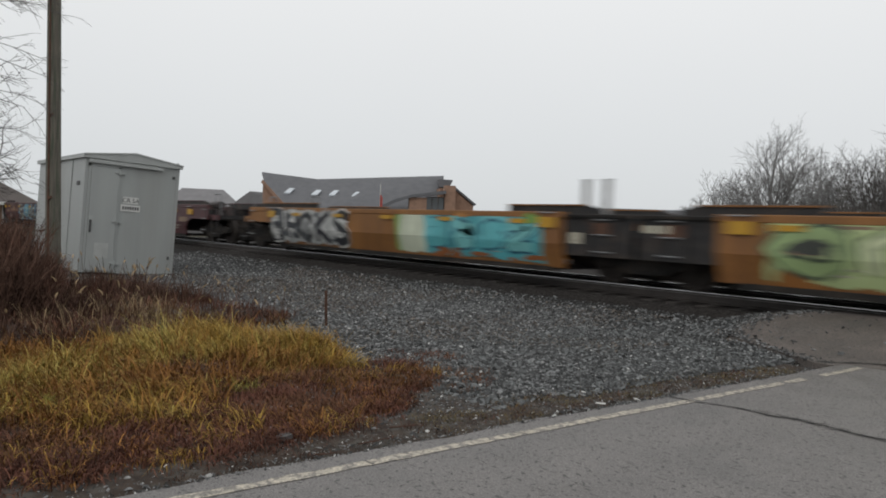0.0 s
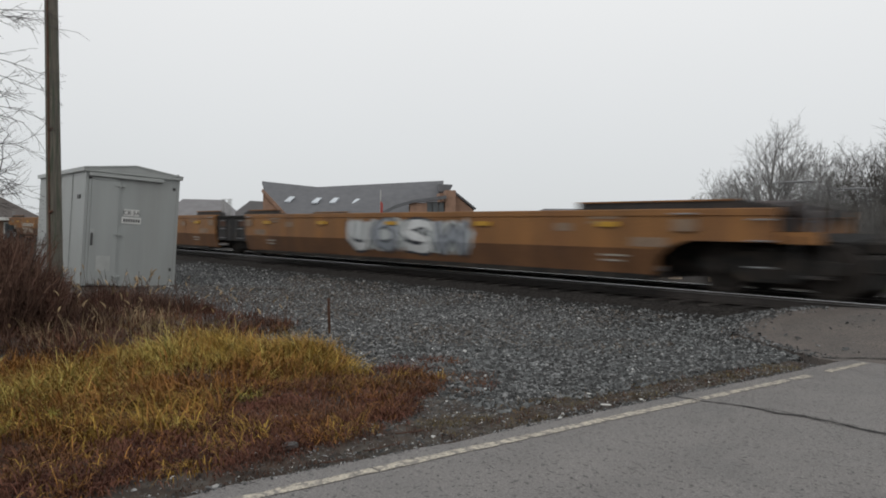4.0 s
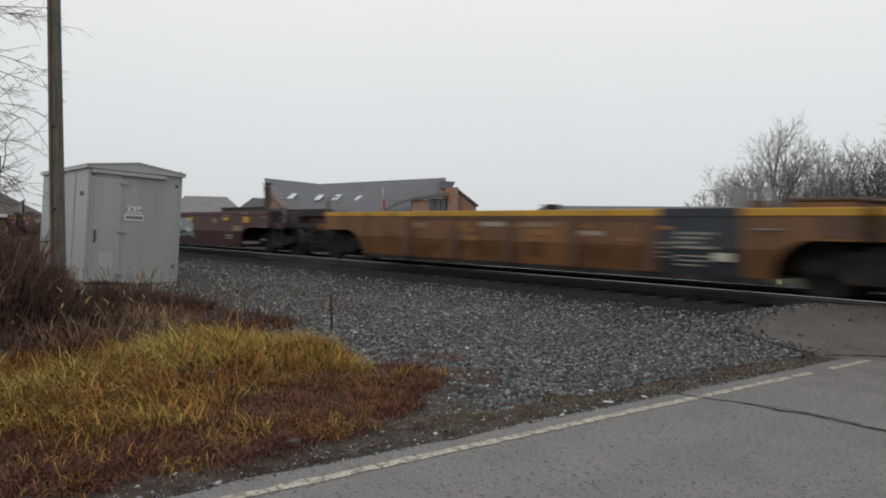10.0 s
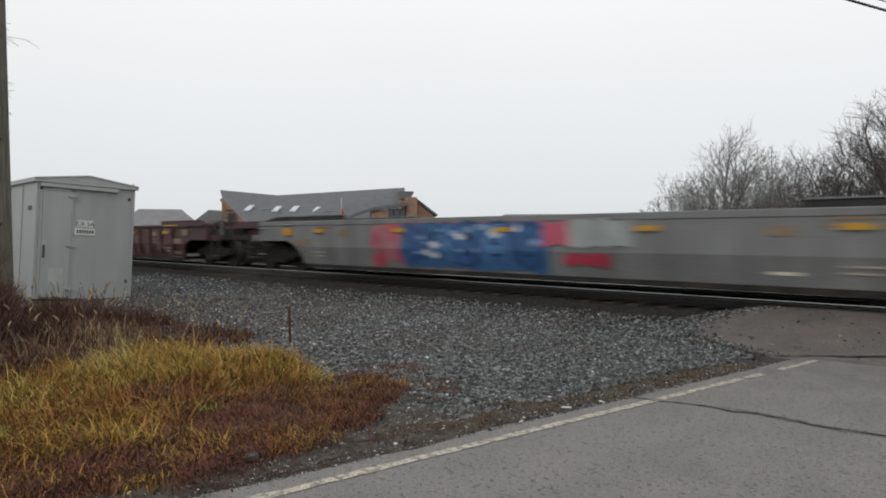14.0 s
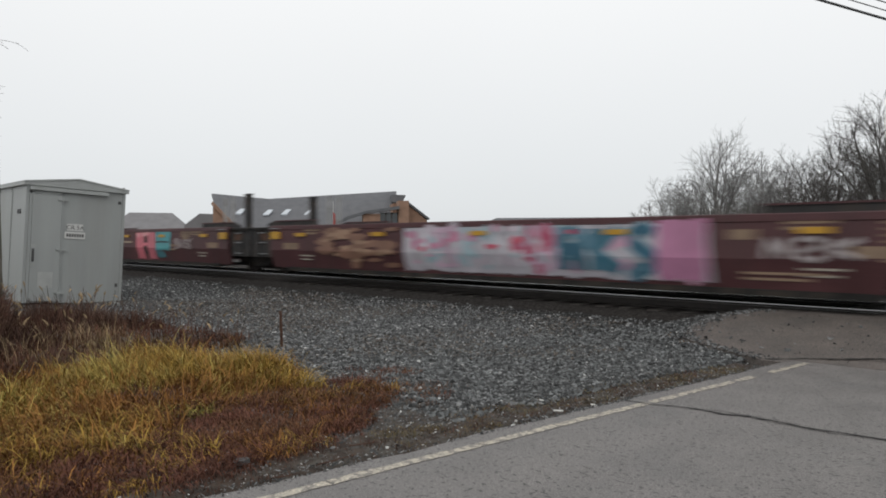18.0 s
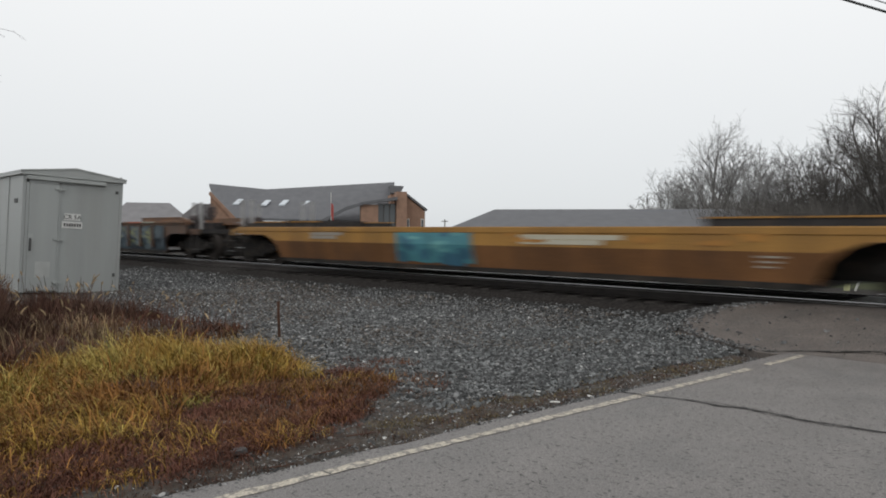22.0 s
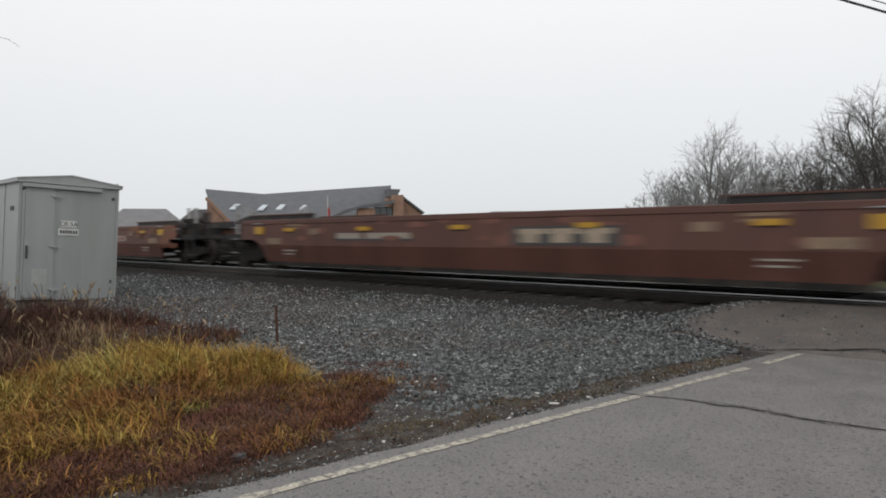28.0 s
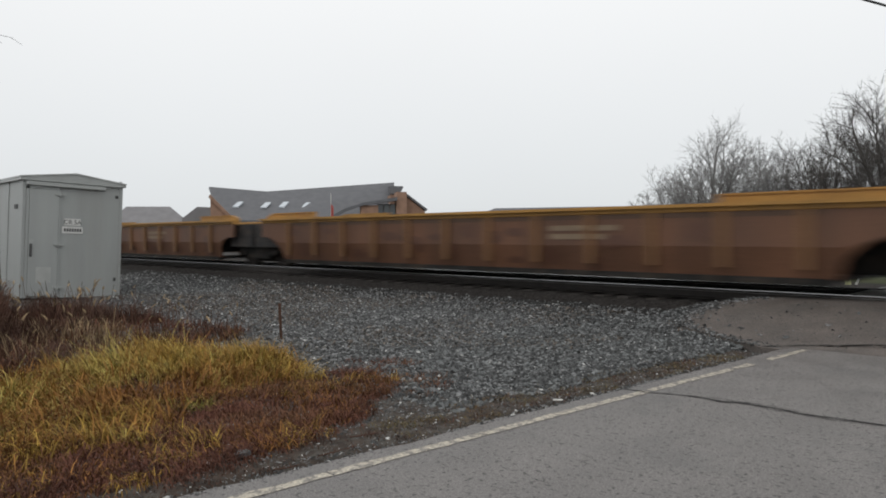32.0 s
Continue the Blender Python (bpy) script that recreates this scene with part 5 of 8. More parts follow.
def brick_hall():
    hall = empty("brick_hall", pose(-78.3, 53.7, -1.1, 0, 0, 55.54))
    tagged(hall, "low brick building under a large grey shingle roof with skylights", "building")
    g = 1.1
    part("wall", boxes((-10.6, 10.3, 0.4, 14.0, 0, 2.15 + g)), M["brick"], hall)
    # the main roof dips where two ridges meet
    roof = empty("roof")
    roof.parent = hall
    bm = roof_slab(bmesh.new(), (-11.0, -0.5, 2.6 + g), (-5.2, -0.5, 2.5 + g), (-5.9, 8, 6.6 + g), (-13.4, 8, 7.25 + g), 0.3)
    part("roof_slope", bm, M["roof_dark"], roof)
    bm = roof_slab(bmesh.new(), (-5.2, -0.5, 2.5 + g), (10.4, -0.5, 2.2 + g), (11.6, 8, 7.85 + g), (-5.9, 8, 6.6 + g), 0.3)
    part("roof_slope", bm, M["roof_dark"], roof)
    bm = roof_slab(bmesh.new(), (-13.4, 8.0, 7.25 + g), (-5.9, 8.0, 6.6 + g), (-5.9, 15, 3.2 + g), (-12.0, 15, 3.2 + g), 0.3)
    part("roof_slope", bm, M["roof_dark"], roof)
    bm = roof_slab(bmesh.new(), (-5.9, 8.0, 6.6 + g), (11.6, 8.0, 7.85 + g), (10.4, 15, 3.2 + g), (-5.9, 15, 3.2 + g), 0.3)
    part("roof_slope", bm, M["roof_dark"], roof)
    # notch and side roof
    bm = bmesh.new()
    prism(bm, [(11.9, 6.05 + g), (12.2, 6.05 + g), (15.15, 3.80 + g), (14.95, 3.62 + g), (12.1, 5.8 + g), (11.9, 5.8 + g)], 0.3, 7.6, "y")
    part("side_roof", bm, M["roof_dark"], roof)
    bm = bmesh.new()
    prism(bm, [(10.6, 7.15 + g), (12.45, 7.1 + g), (12.45, 6.92 + g), (12.0, 6.1 + g), (10.6, 6.1 + g)], 4.5, 7.6, "y")
    part("ridge_step", bm, M["roof_dark"], roof)
    bm = bmesh.new()
    prism(bm, [(10.3, 0), (14.8, 0), (14.8, 3.6 + g), (12.1, 5.75 + g), (10.3, 5.75 + g)], 0.6, 7.4, "y")
    part("gable_wall", bm, M["brick"], hall)
    for x0, x1 in ((12.35, 12.75), (14.25, 14.65)):
        w = part("window", boxes((x0, x1, 0.52, 0.6, 0.9, 2.6 + g)), M["trim"], hall, "white framed narrow window")
        part("pane", boxes((x0 + 0.08, x1 - 0.08, 0.49, 0.53, 1.0, 2.5 + g)), M["glass"], w)
    # left brick gable band
    bm = bmesh.new()
    prism(bm, [(-12.1, 0), (-9.4, 0), (-9.4, 2.2 + g), (-12.1, 5.3 + g)], -0.9, 0.2, "y")
    part("gable_wall", bm, M["brick"], hall)
    bm = bmesh.new()
    prism(bm, [(-12.3, 5.4 + g), (-12.1, 5.75 + g), (-8.9, 2.35 + g), (-9.2, 2.1 + g)], -1.2, -0.85, "y")
    part("barge_board", bm, M["brick"], hall)
    # porch with piers and glazing
    part("porch_wall", boxes((6.2, 8.4, -2.2, -0.6, 0, 4.3 + g)), M["brick"], hall)
    part("pier", boxes((10.75, 12.1, -1.8, 0.5, 0, 6.0 + g)), M["brick"], hall)
    for i in range(3):
        w = part("window", boxes((8.42 + i * 0.78, 9.18 + i * 0.78, -1.0, -0.9, 0.3, 4.5 + g)), M["trim_dark"], hall, "dark framed tall window")
        part("pane", boxes((8.48 + i * 0.78, 9.12 + i * 0.78, -1.03, -0.98, 0.4, 4.4 + g)), M["glass"], w)
    bm = bmesh.new()
    prism(bm, [(1.0, 2.2 + g), (4.3, 3.95 + g), (6.6, 4.65 + g), (10.8, 5.3 + g), (10.8, 4.9 + g), (6.6, 4.3 + g), (4.4, 3.55 + g), (1.6, 2.0 + g)], -2.6, -0.3, "y")
    part("porch_roof", bm, M["roof_dark"], hall)
    # skylights lie in the roof slope
    for x, z in ((-9.3, 4.3), (-5.8, 4.2), (-3.5, 4.25), (-0.6, 4.15)):
        bm = bmesh.new()
        yy = -0.5 + 8.5 * (z - 2.45) / 4.6
        sk = roof_slab(bmesh.new(), (x - 0.55, yy - 0.15, z + g - 0.1), (x + 0.2, yy - 0.15, z + g - 0.1), (x + 0.72, yy + 1.05, z + g + 0.55), (x + 0.05, yy + 1.05, z + g + 0.55), 0.16)
        for v in sk.verts:
            v.co.z += 0.22
        bm.free()
        part("skylight", sk, M["skylight"], roof, "pale glass skylight")
    # left wing
    bm = bmesh.new()
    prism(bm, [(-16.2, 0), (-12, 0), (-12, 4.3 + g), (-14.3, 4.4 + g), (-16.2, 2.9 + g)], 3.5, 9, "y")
    part("wing", bm, M["roof_hazed"], hall)
    return hall


brick_hall()

bm = bmesh.new()
x, y = polar(-54.0, 84)
tube(bm, (x, y, -1.1), (x, y, 5.35), 0.05, 0.035, sides=8)
flagpole = empty("flagpole")
tagged(flagpole, "white flagpole with a limp red and white flag", "flagpole")
part("mast", bm, M["trim"], flagpole)
bm = bmesh.new()
for i in range(5):
    box(bm, x + 0.06 + i * 0.07, x + 0.12 + i * 0.07, y - 0.06 + 0.09 * (i % 2), y + 0.02 + 0.09 * (i % 2), 2.6 - i * 0.12, 4.1 - i * 0.09)
part("flag", bm, M["flag_red"], flagpole, "limp red and white flag")


def hip_house(deg, dist, width, depth, wall_h, ridge_h, rot, roof_mat, wall_mat, label, hip=2.6, windows=5):
    x_, y_ = polar(deg, dist)
    hs = empty("house", pose(x_, y_, -1.1, 0, 0, rot))
    tagged(hs, label, "house")
    part("wall", boxes((-width / 2, width / 2, 0, depth, 0, wall_h)), wall_mat, hs)
    o = 0.6
    e = [(-width / 2 - o, -o), (width / 2 + o, -o), (width / 2 + o, depth + o), (-width / 2 - o, depth + o)]
    r0, r1 = (-width / 2 + hip, depth / 2), (width / 2 - hip, depth / 2)
    bm_ = bmesh.new()
    ev = [bm_.verts.new((a, b, wall_h)) for a, b in e]
    el = [bm_.verts.new((a, b, wall_h - 0.2)) for a, b in e]
    rv = [bm_.verts.new((*r0, ridge_h)), bm_.verts.new((*r1, ridge_h))]
    bm_.faces.new((ev[0], ev[1], rv[1], rv[0]))
    bm_.faces.new((ev[2], ev[3], rv[0], rv[1]))
    bm_.faces.new((ev[1], ev[2], rv[1]))
    bm_.faces.new((ev[3], ev[0], rv[0]))
    for i in range(4):
        bm_.faces.new((el[i], el[(i + 1) % 4], ev[(i + 1) % 4], ev[i]))
    bm_.faces.new(el[::-1])
    part("roof", bm_, roof_mat, hs)
    part("fascia", boxes((-width / 2 - o - 0.02, width / 2 + o + 0.02, -o - 0.05, -o - 0.005, wall_h - 0.26, wall_h - 0.02)), M["trim"], hs)
    for i in range(windows):
        cx = -width / 2 + width * (i + 0.5) / windows
        w = part("window", boxes((cx - 0.75, cx + 0.75, -0.07, -0.005, 0.6, min(2.2, wall_h - 0.35))), M["trim"], hs, "white framed window")
        for s in (-0.36, 0.36):
            part("pane", boxes((cx + s - 0.3, cx + s + 0.3, -0.09, -0.06, 0.7, min(2.1, wall_h - 0.45))), M["glass"], w)
    return hs


hip_house(-32.4, 58, 23.7, 10, 2.45, 4.0, 34.5, M["roof_dark"], M["brick_tan"], "long low tan brick house under a grey hip roof", hip=2.2, windows=9)
hip_house(-67.2, 112, 11.5, 9, 2.9, 6.1, 66.5, M["roof_hazed"], M["brick_tan"], "house with a grey hip roof paled in colour for haze", hip=2.8)
hip_house(-83.5, 66, 12, 9, 2.6, 4.6, 82, M["roof_brown"], M["brick"], "house with a brown hip roof behind the signal hut", hip=2.6)
bm = bmesh.new()
x, y = polar(-45.2, 150)
tube(bm, (x, y, -1.2), (x, y, 3.4), 0.14, 0.1, sides=8)
box(bm, x - 0.9, x + 0.9, y - 0.06, y + 0.06, 2.9, 3.05)
tagged(part("utility_pole", bm, M["pole"], None), "small distant utility pole with a crossarm", "utility pole")

# ---- the train of empty well cars ----
SPEED = 20.46           # metres a second
TOP, KINK, LOW = 1.45, 0.74, 0.25
HALF = 1.5              # half width of a car
UNITS = []
MESH = {}


def keep(key, make):
    if key not in MESH:
        MESH[key] = make()
    return MESH[key]


def raw(name, bm, material):
    me = bpy.data.meshes.new(name)
    bmesh.ops.recalc_face_normals(bm, faces=bm.faces)
    bm.to_mesh(me)
    bm.free()
    me.materials.append(material)
    return me


def skin_y(z):
    """Distance of the outer skin from the car's middle: upright above, drawn in below the kink."""
    return HALF if z >= KINK else HALF - (KINK - z) * 0.27


def wheel_mesh():
    bm = bmesh.new()
    prof = [(-0.065, 0.0), (-0.065, 0.30), (-0.05, 0.36), (-0.065, 0.40), (-0.065, 0.445), (0.05, 0.455), (0.05, 0.49), (0.075, 0.48), (0.075, 0.40), (0.02, 0.36), (0.02, 0.16), (0.07, 0.13), (0.07, 0.0)]
    n_ = 20
    rings = [[bm.verts.new((r * math.cos(2 * math.pi * a / n_), w, r * math.sin(2 * math.pi * a / n_))) for a in range(n_)] for w, r in prof[1:-1]]
    for p, q in zip(rings, rings[1:]):
        for a in range(n_):
            bm.faces.new((p[a], p[(a + 1) % n_], q[(a + 1) % n_], q[a]))
    bm.faces.new(rings[0])
    bm.faces.new(rings[-1][::-1])
    return raw("wheel", bm, M["wheel"])


def frame_mesh():
    bm = bmesh.new()
    prism(bm, [(-1.2, 0.42), (-1.2, 0.60), (-0.75, 0.63), (-0.5, 0.74), (0.5, 0.74), (0.75, 0.63), (1.2, 0.60), (1.2, 0.42), (0.72, 0.42), (0.42, 0.24), (-0.42, 0.24), (-0.72, 0.42)], -0.07, 0.07, "y")
    return raw("side_frame", bm, M["bogie"])


def spring_mesh():
    bm = bmesh.new()
    for i in range(3):
        tube(bm, (-0.16 + 0.16 * i, 0, 0.30), (-0.16 + 0.16 * i, 0, 0.52), 0.062, sides=8)
    return raw("spring", bm, M["wheel"])


def cap_mesh():
    bm = bmesh.new()
    tube(bm, (0, -0.03, 0.44), (0, 0.03, 0.44), 0.10, sides=10)
    return raw("bearing_cap", bm, M["wheel"])


def bogie(car, x):
    bg_ = reuse("bogie", keep("bolster", lambda: raw("bogie", boxes((-0.22, 0.22, -1.05, 1.05, 0.5, 0.82), (-0.45, 0.45, -0.3, 0.3, 0.62, 0.9), bevel=0.02), M["bogie"])), car, pose(x, 0, 0))
    for s in (-1, 1):
        reuse("side_frame", keep("side_frame", frame_mesh), bg_, pose(0, s * 1.0, 0))
        reuse("spring", keep("spring", spring_mesh), bg_, pose(0, s * 1.03, 0))
        for ax in (-0.89, 0.89):
            reuse("wheel", keep("wheel", wheel_mesh), bg_, pose(ax, s * 0.755, 0.445, 0, 0, 0 if s < 0 else 180))
            reuse("bearing_cap", keep("cap", cap_mesh), bg_, pose(ax, s * 1.09, 0))
    reuse("brake_rigging", keep("rigging", lambda: raw("brake_rigging", boxes((-1.3, 1.3, -0.62, 0.62, 0.13, 0.70), bevel=0.05), M["bogie"])), bg_)
    reuse("axle", keep("axle", lambda: raw("axle", tube(tube(bmesh.new(), (-0.89, -0.75, 0.445), (-0.89, 0.75, 0.445), 0.08), (0.89, -0.75, 0.445), (0.89, 0.75, 0.445), 0.08), M["wheel"])), bg_)
    return bg_


def side_panel(L, reach, arches, material, low_material, square=(False, False)):
    """One side wall: reach is how far its two ends lie beyond the bogie centres."""
    st = []
    for s, rc, sq, arch in ((-1, reach[0], square[0], arches[0]), (1, reach[1], square[1], arches[1])):
        if sq:
            st.append([(s * (L / 2 + rc), LOW)])
            continue
        e = [(L / 2 + rc, 0.90), (L / 2 - arch * 0.62, 0.90), (L / 2 - arch * 0.78, 0.80), (L / 2 - arch * 0.92, 0.60), (L / 2 - arch, LOW)]
        e = [q for i, q in enumerate(e) if i == 0 or q[0] < e[0][0] - 0.02]
        st.append([(s * a, z) for a, z in e])
    stations = st[0] + st[1][::-1]
    bm = bmesh.new()
    cols = []
    for x, z0 in stations:
        zs = (z0, max(z0 + 0.01, KINK), TOP - 0.03)
        cols.append(([bm.verts.new((x, -skin_y(z), z)) for z in zs], [bm.verts.new((x, -skin_y(z) + 0.06, z)) for z in zs]))
    for (o0, i0), (o1, i1) in zip(cols, cols[1:]):
        # below the kink the skin takes its own colour, darker on some cars
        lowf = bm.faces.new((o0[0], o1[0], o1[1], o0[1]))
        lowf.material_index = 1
        bm.faces.new((o0[1], o1[1], o1[2], o0[2]))
        bm.faces.new((i0[1], i0[0], i1[0], i1[1])[::-1])
        bm.faces.new((i0[2], i0[1], i1[1], i1[2])[::-1])
        bm.faces.new((o0[0], i0[0], i1[0], o1[0]))
        bm.faces.new((o0[2], o1[2], i1[2], i0[2]))
    for o, i in (cols[0], cols[-1]):
        bm.faces.new((o[0], o[1], i[1], i[0]))
        bm.faces.new((o[1], o[2], i[2], i[1]))
    me = raw("side_panel", bm, material)
    me.materials.append(low_material)
    return me


def brake_wheel(car, x, y, z):
    def make():
        bm = bmesh.new()
        n_ = 16
        for i in range(n_):
            a, b = 2 * math.pi * i / n_, 2 * math.pi * (i + 1) / n_
            tube(bm, (0, 0.27 * math.cos(a), 0.27 * math.sin(a)), (0, 0.27 * math.cos(b), 0.27 * math.sin(b)), 0.022, sides=5)
        for i in range(4):
            a = i * math.pi / 2
            tube(bm, (0, 0, 0), (0, 0.27 * math.cos(a), 0.27 * math.sin(a)), 0.016, sides=5)
        box(bm, 0.03, 0.16, -0.13, 0.13, -0.2, 0.18, bevel=0.03)
        tube(bm, (0.1, 0, -0.1), (0.1, 0, -0.75), 0.035, sides=6)
        return raw("brake_wheel", bm, M["post_brown"])
    return reuse("brake_wheel", keep("brake_wheel", make), car, pose(x, y, z), "dark hand brake wheel on its housing")


def rod(car, name, pts, r, material):
    bm = bmesh.new()
    for p, q in zip(pts, pts[1:]):
        tube(bm, p, q, r, sides=6)
    return part(name, bm, material, car)


def end_stanchion(car, x, y, top):
    """A flat pale upright with a foot and a cap beside the joint."""
    return part("end_stanchion", boxes((x - 0.075, x + 0.075, y - 0.02, y + 0.02, 1.0, top - 0.02), (x - 0.085, x + 0.085, y - 0.03, y + 0.03, top - 0.03, top), (x - 0.1, x + 0.1, y - 0.05, y + 0.05, 0.98, 1.06)), M["stanchion"], car, "flat pale grey upright")


def bar_marks(car, x, z, n_, w, h, gap, material="stencil", name="stencil"):
    """Rows of plain bars where lettering is too small to read."""
    for i in range(n_):
        zz = z - i * gap
        part(name, boxes((x, x + w * (1 - 0.18 * ((i * 7) % 3)), -skin_y(zz) - 0.012, -skin_y(zz) + 0.0, zz - h / 2, zz + h / 2)), M[material], car)


def well_car(label, u, L, ends, body, low=None, style="smooth", chord=None, deck="black_steel", hoops=False, marks=True, raised=True, rib_gap=1.24, rails=None):
    """One unit. u: where its middle stands at the start; ends: for left and right, a (shared bogie) or c (coupler)."""
    car = empty("well_car", pose(u, RAIL_Y, 0))
    tagged(car, label, "freight car", group="empty well cars of the train")
    UNITS.append((car, u))
    low = low or body
    rails = rails or ("both" if hoops else "near" if body == "orange" else None)
    chord = chord or body
    B_, C_ = PAINT[body], PAINT[chord]
    art_reach = {"smooth": -1.66 if L < 16 else -1.25, "arched": -0.12, "ledge": -1.5, "ribbed": -0.85}[style]
    arch = {"smooth": 1.95, "arched": 1.5, "ledge": 1.5, "ribbed": 1.9}[style]
    if body == "dark_maroon":
        art_reach, arch = -0.38, 1.55
    if body in ("red_brown", "charcoal_rust"):
        arch = 1.45
    arches = [2.1 if style == "ledge" and e == "a" else arch for e in ends]
    reach = [(-0.2 if body == "red_brown" else 0.32) if e == "c" else art_reach for e in ends]
    square = [style == "smooth" and e == "a" for e in ends]
    me = keep(("side", TOP, round(L, 2), ends, style, body, low), lambda: side_panel(L, reach, arches, B_, PAINT[low], square))
    for s in (0, 180):
        if s and ends[0] != ends[1]:
            me2 = keep(("side", TOP, round(L, 2), ends[::-1], style, body, low), lambda: side_panel(L, reach[::-1], arches[::-1], B_, PAINT[low], square[::-1]))
            reuse("side_panel", me2, car, pose(0, 0, 0, 0, 0, 180))
        else:
            reuse("side_panel", me, car, pose(0, 0, 0, 0, 0, s))
    x0, x1 = -L / 2 - reach[0], L / 2 + reach[1]
    for s in (-1, 1):
        part("top_chord", boxes((x0 - 0.01, x1 + 0.01, min(s * (HALF + 0.02), s * (HALF - 0.14)), max(s * (HALF + 0.02), s * (HALF - 0.14)), TOP - 0.13, TOP), bevel=0.012), C_, car)
        part("bottom_sill", boxes((-L / 2 + arches[0] + 0.05, L / 2 - arches[1] - 0.05, min(s * (skin_y(LOW) + 0.015), s * (skin_y(LOW) - 0.15)), max(s * (skin_y(LOW) + 0.015), s * (skin_y(LOW) - 0.15)), LOW - 0.085, LOW + 0.02)), M["bogie"], car)
    part("well_floor", boxes((-L / 2 + 1.9, L / 2 - 1.9, -1.18, 1.18, 0.20, 0.30)), M["black_steel"], car)
    for s, e in ((-1, ends[0]), (1, ends[1])):
        far = 0.95 if e == "c" else -0.06
        a, b = sorted((s * (L / 2 - 2.3), s * (L / 2 + far)))
        part("end_deck", boxes((a, b, -1.25, 1.25, 0.92, 1.06), (a, b, -0.35, 0.35, 0.7, 0.92)), M[deck], car)
        a, b = sorted((s * (L / 2 - 2.35), s * (L / 2 - 2.25)))
        part("bulkhead", boxes((a, b, -1.4, 1.4, 0.40, 1.32)), M["black_steel"], car)
        a, b = sorted((s * (L / 2 - 2.2), s * (L / 2 + (0.85 if e == "c" else -0.1))))
        part("centre_sill", boxes((a, b, -0.55, 0.55, 0.30, 0.93)), M["bogie"], car)
        if e == "a" and style == "smooth":       # black end body beside the shared bogie
            a, b = sorted((s * (L / 2 + art_reach + 0.02), s * (L / 2 - 0.07)))
            for q in (-1, 1):
                part("end_body", boxes((a, b, min(q * 1.40, q * 1.32), max(q * 1.40, q * 1.32), 0.52, TOP - 0.03), bevel=0.01), M[deck], car, "black steel end body over the bogie")
            for x in ((0.5, 1.05) if L < 16 else (0.5,)):
                part("end_rib", boxes((s * (L / 2 - x) - 0.03, s * (L / 2 - x) + 0.03, -1.44, -1.40, 0.55, TOP - 0.12)), M[deck], car)
            part("end_ledge", boxes((a, b, -1.47, -1.40, TOP - 0.10, TOP - 0.05)), M["bogie"], car)
            part("rusty_plate", boxes((s * (L / 2 - 0.78) - 0.2, s * (L / 2 - 0.78) + 0.2, -1.412, -1.40, TOP - 0.42, TOP - 0.2)), M["rust"], car)
            if L < 16 and s < 0:
                part("warning_plate", boxes((a + 0.12, a + 0.62, -1.415, -1.40, TOP - 0.36, TOP - 0.22)), M["plate_pale"], car, "pale warning plate")
            elif L < 16:
                part("marker_plate", boxes((a + 0.12, a + 0.38, -1.415, -1.40, TOP - 0.62, TOP - 0.40)), M["plate_pale"], car, "pale yellow marker plate")
        elif e == "a" and style != "arched":
            a, b = sorted((s * (L / 2 - 1.4), s * (L / 2 - 0.1)))
            for q in (-1, 1):
                part("end_sill", boxes((a, b, min(q * 1.28, q * 1.16), max(q * 1.28, q * 1.16), 0.60, 1.30)), M[deck], car)
        if raised:
            # raised guide frame over the end of the well
            if e == "c":
                pts = [(L / 2 - 3.7, TOP - 0.02), (L / 2 - 3.7, TOP + 0.13), (L / 2 - 0.4, TOP + 0.15), (L / 2 + 0.35, TOP + 0.02), (L / 2 + 0.35, TOP - 0.1), (L / 2 - 3.6, TOP - 0.1)]
            else:
                pts = [(L / 2 - 3.3, TOP - 0.02), (L / 2 - 3.3, TOP + 0.13), (L / 2 - 1.2, TOP + 0.15), (L / 2 - 0.85, TOP + 0.06), (L / 2 - 0.85, TOP - 0.1), (L / 2 - 3.2, TOP - 0.1)]
            bm = bmesh.new()
            rm = {"smooth": M[deck], "ribbed": C_ if body in ("rust_panel", "charcoal_rust") else B_, "arched": B_, "ledge": B_}[style]
            prism(bm, [(s * p, z) for p, z in pts], -1.34, -1.26, "y")
            part("guide_frame", bm, rm, car)
            part("guide_frame", prism(bmesh.new(), [(s * p, z) for p, z in pts], 1.26, 1.34, "y"), rm, car)
            a, b = sorted((s * (pts[0][0]), s * pts[2][0]))
            part("guide_rail", boxes((a, b, -1.37, -1.25, TOP + 0.13, TOP + 0.158)), C_, car)
            part("guide_rail", boxes((a, b, 1.25, 1.37, TOP + 0.13, TOP + 0.158)), C_, car)
        if e == "c":
            c0, c1 = sorted((s * (L / 2 + 0.9), s * (L / 2 + 1.95)))
            bm = boxes((c0, c1, -0.12, 0.12, 0.72, 0.92), bevel=0.03)
            k0, k1 = sorted((s * (L / 2 + 1.75), s * (L / 2 + 2.08)))
            box(bm, k0, k1, -0.2, 0.2, 0.66, 0.98, bevel=0.04)
            part("coupler", bm, M["bogie"], car)
            xe = s * (L / 2 + 0.85)
            rod(car, "air_hose", [(xe, -0.4, 0.75), (xe + s * 0.4, -0.42, 0.45), (xe + s * 1.1, -0.3, 0.42)], 0.03, M["bogie"])
            flat = body in ("red_brown", "yellow", "charcoal_rust", "ochre", "rust_panel", "rust_orange")
            for q in (-1.12, 1.12) if flat else ():
                for dx in (0.15, 0.68):
                    end_stanchion(car, s * (L / 2 + dx), q, 1.98)
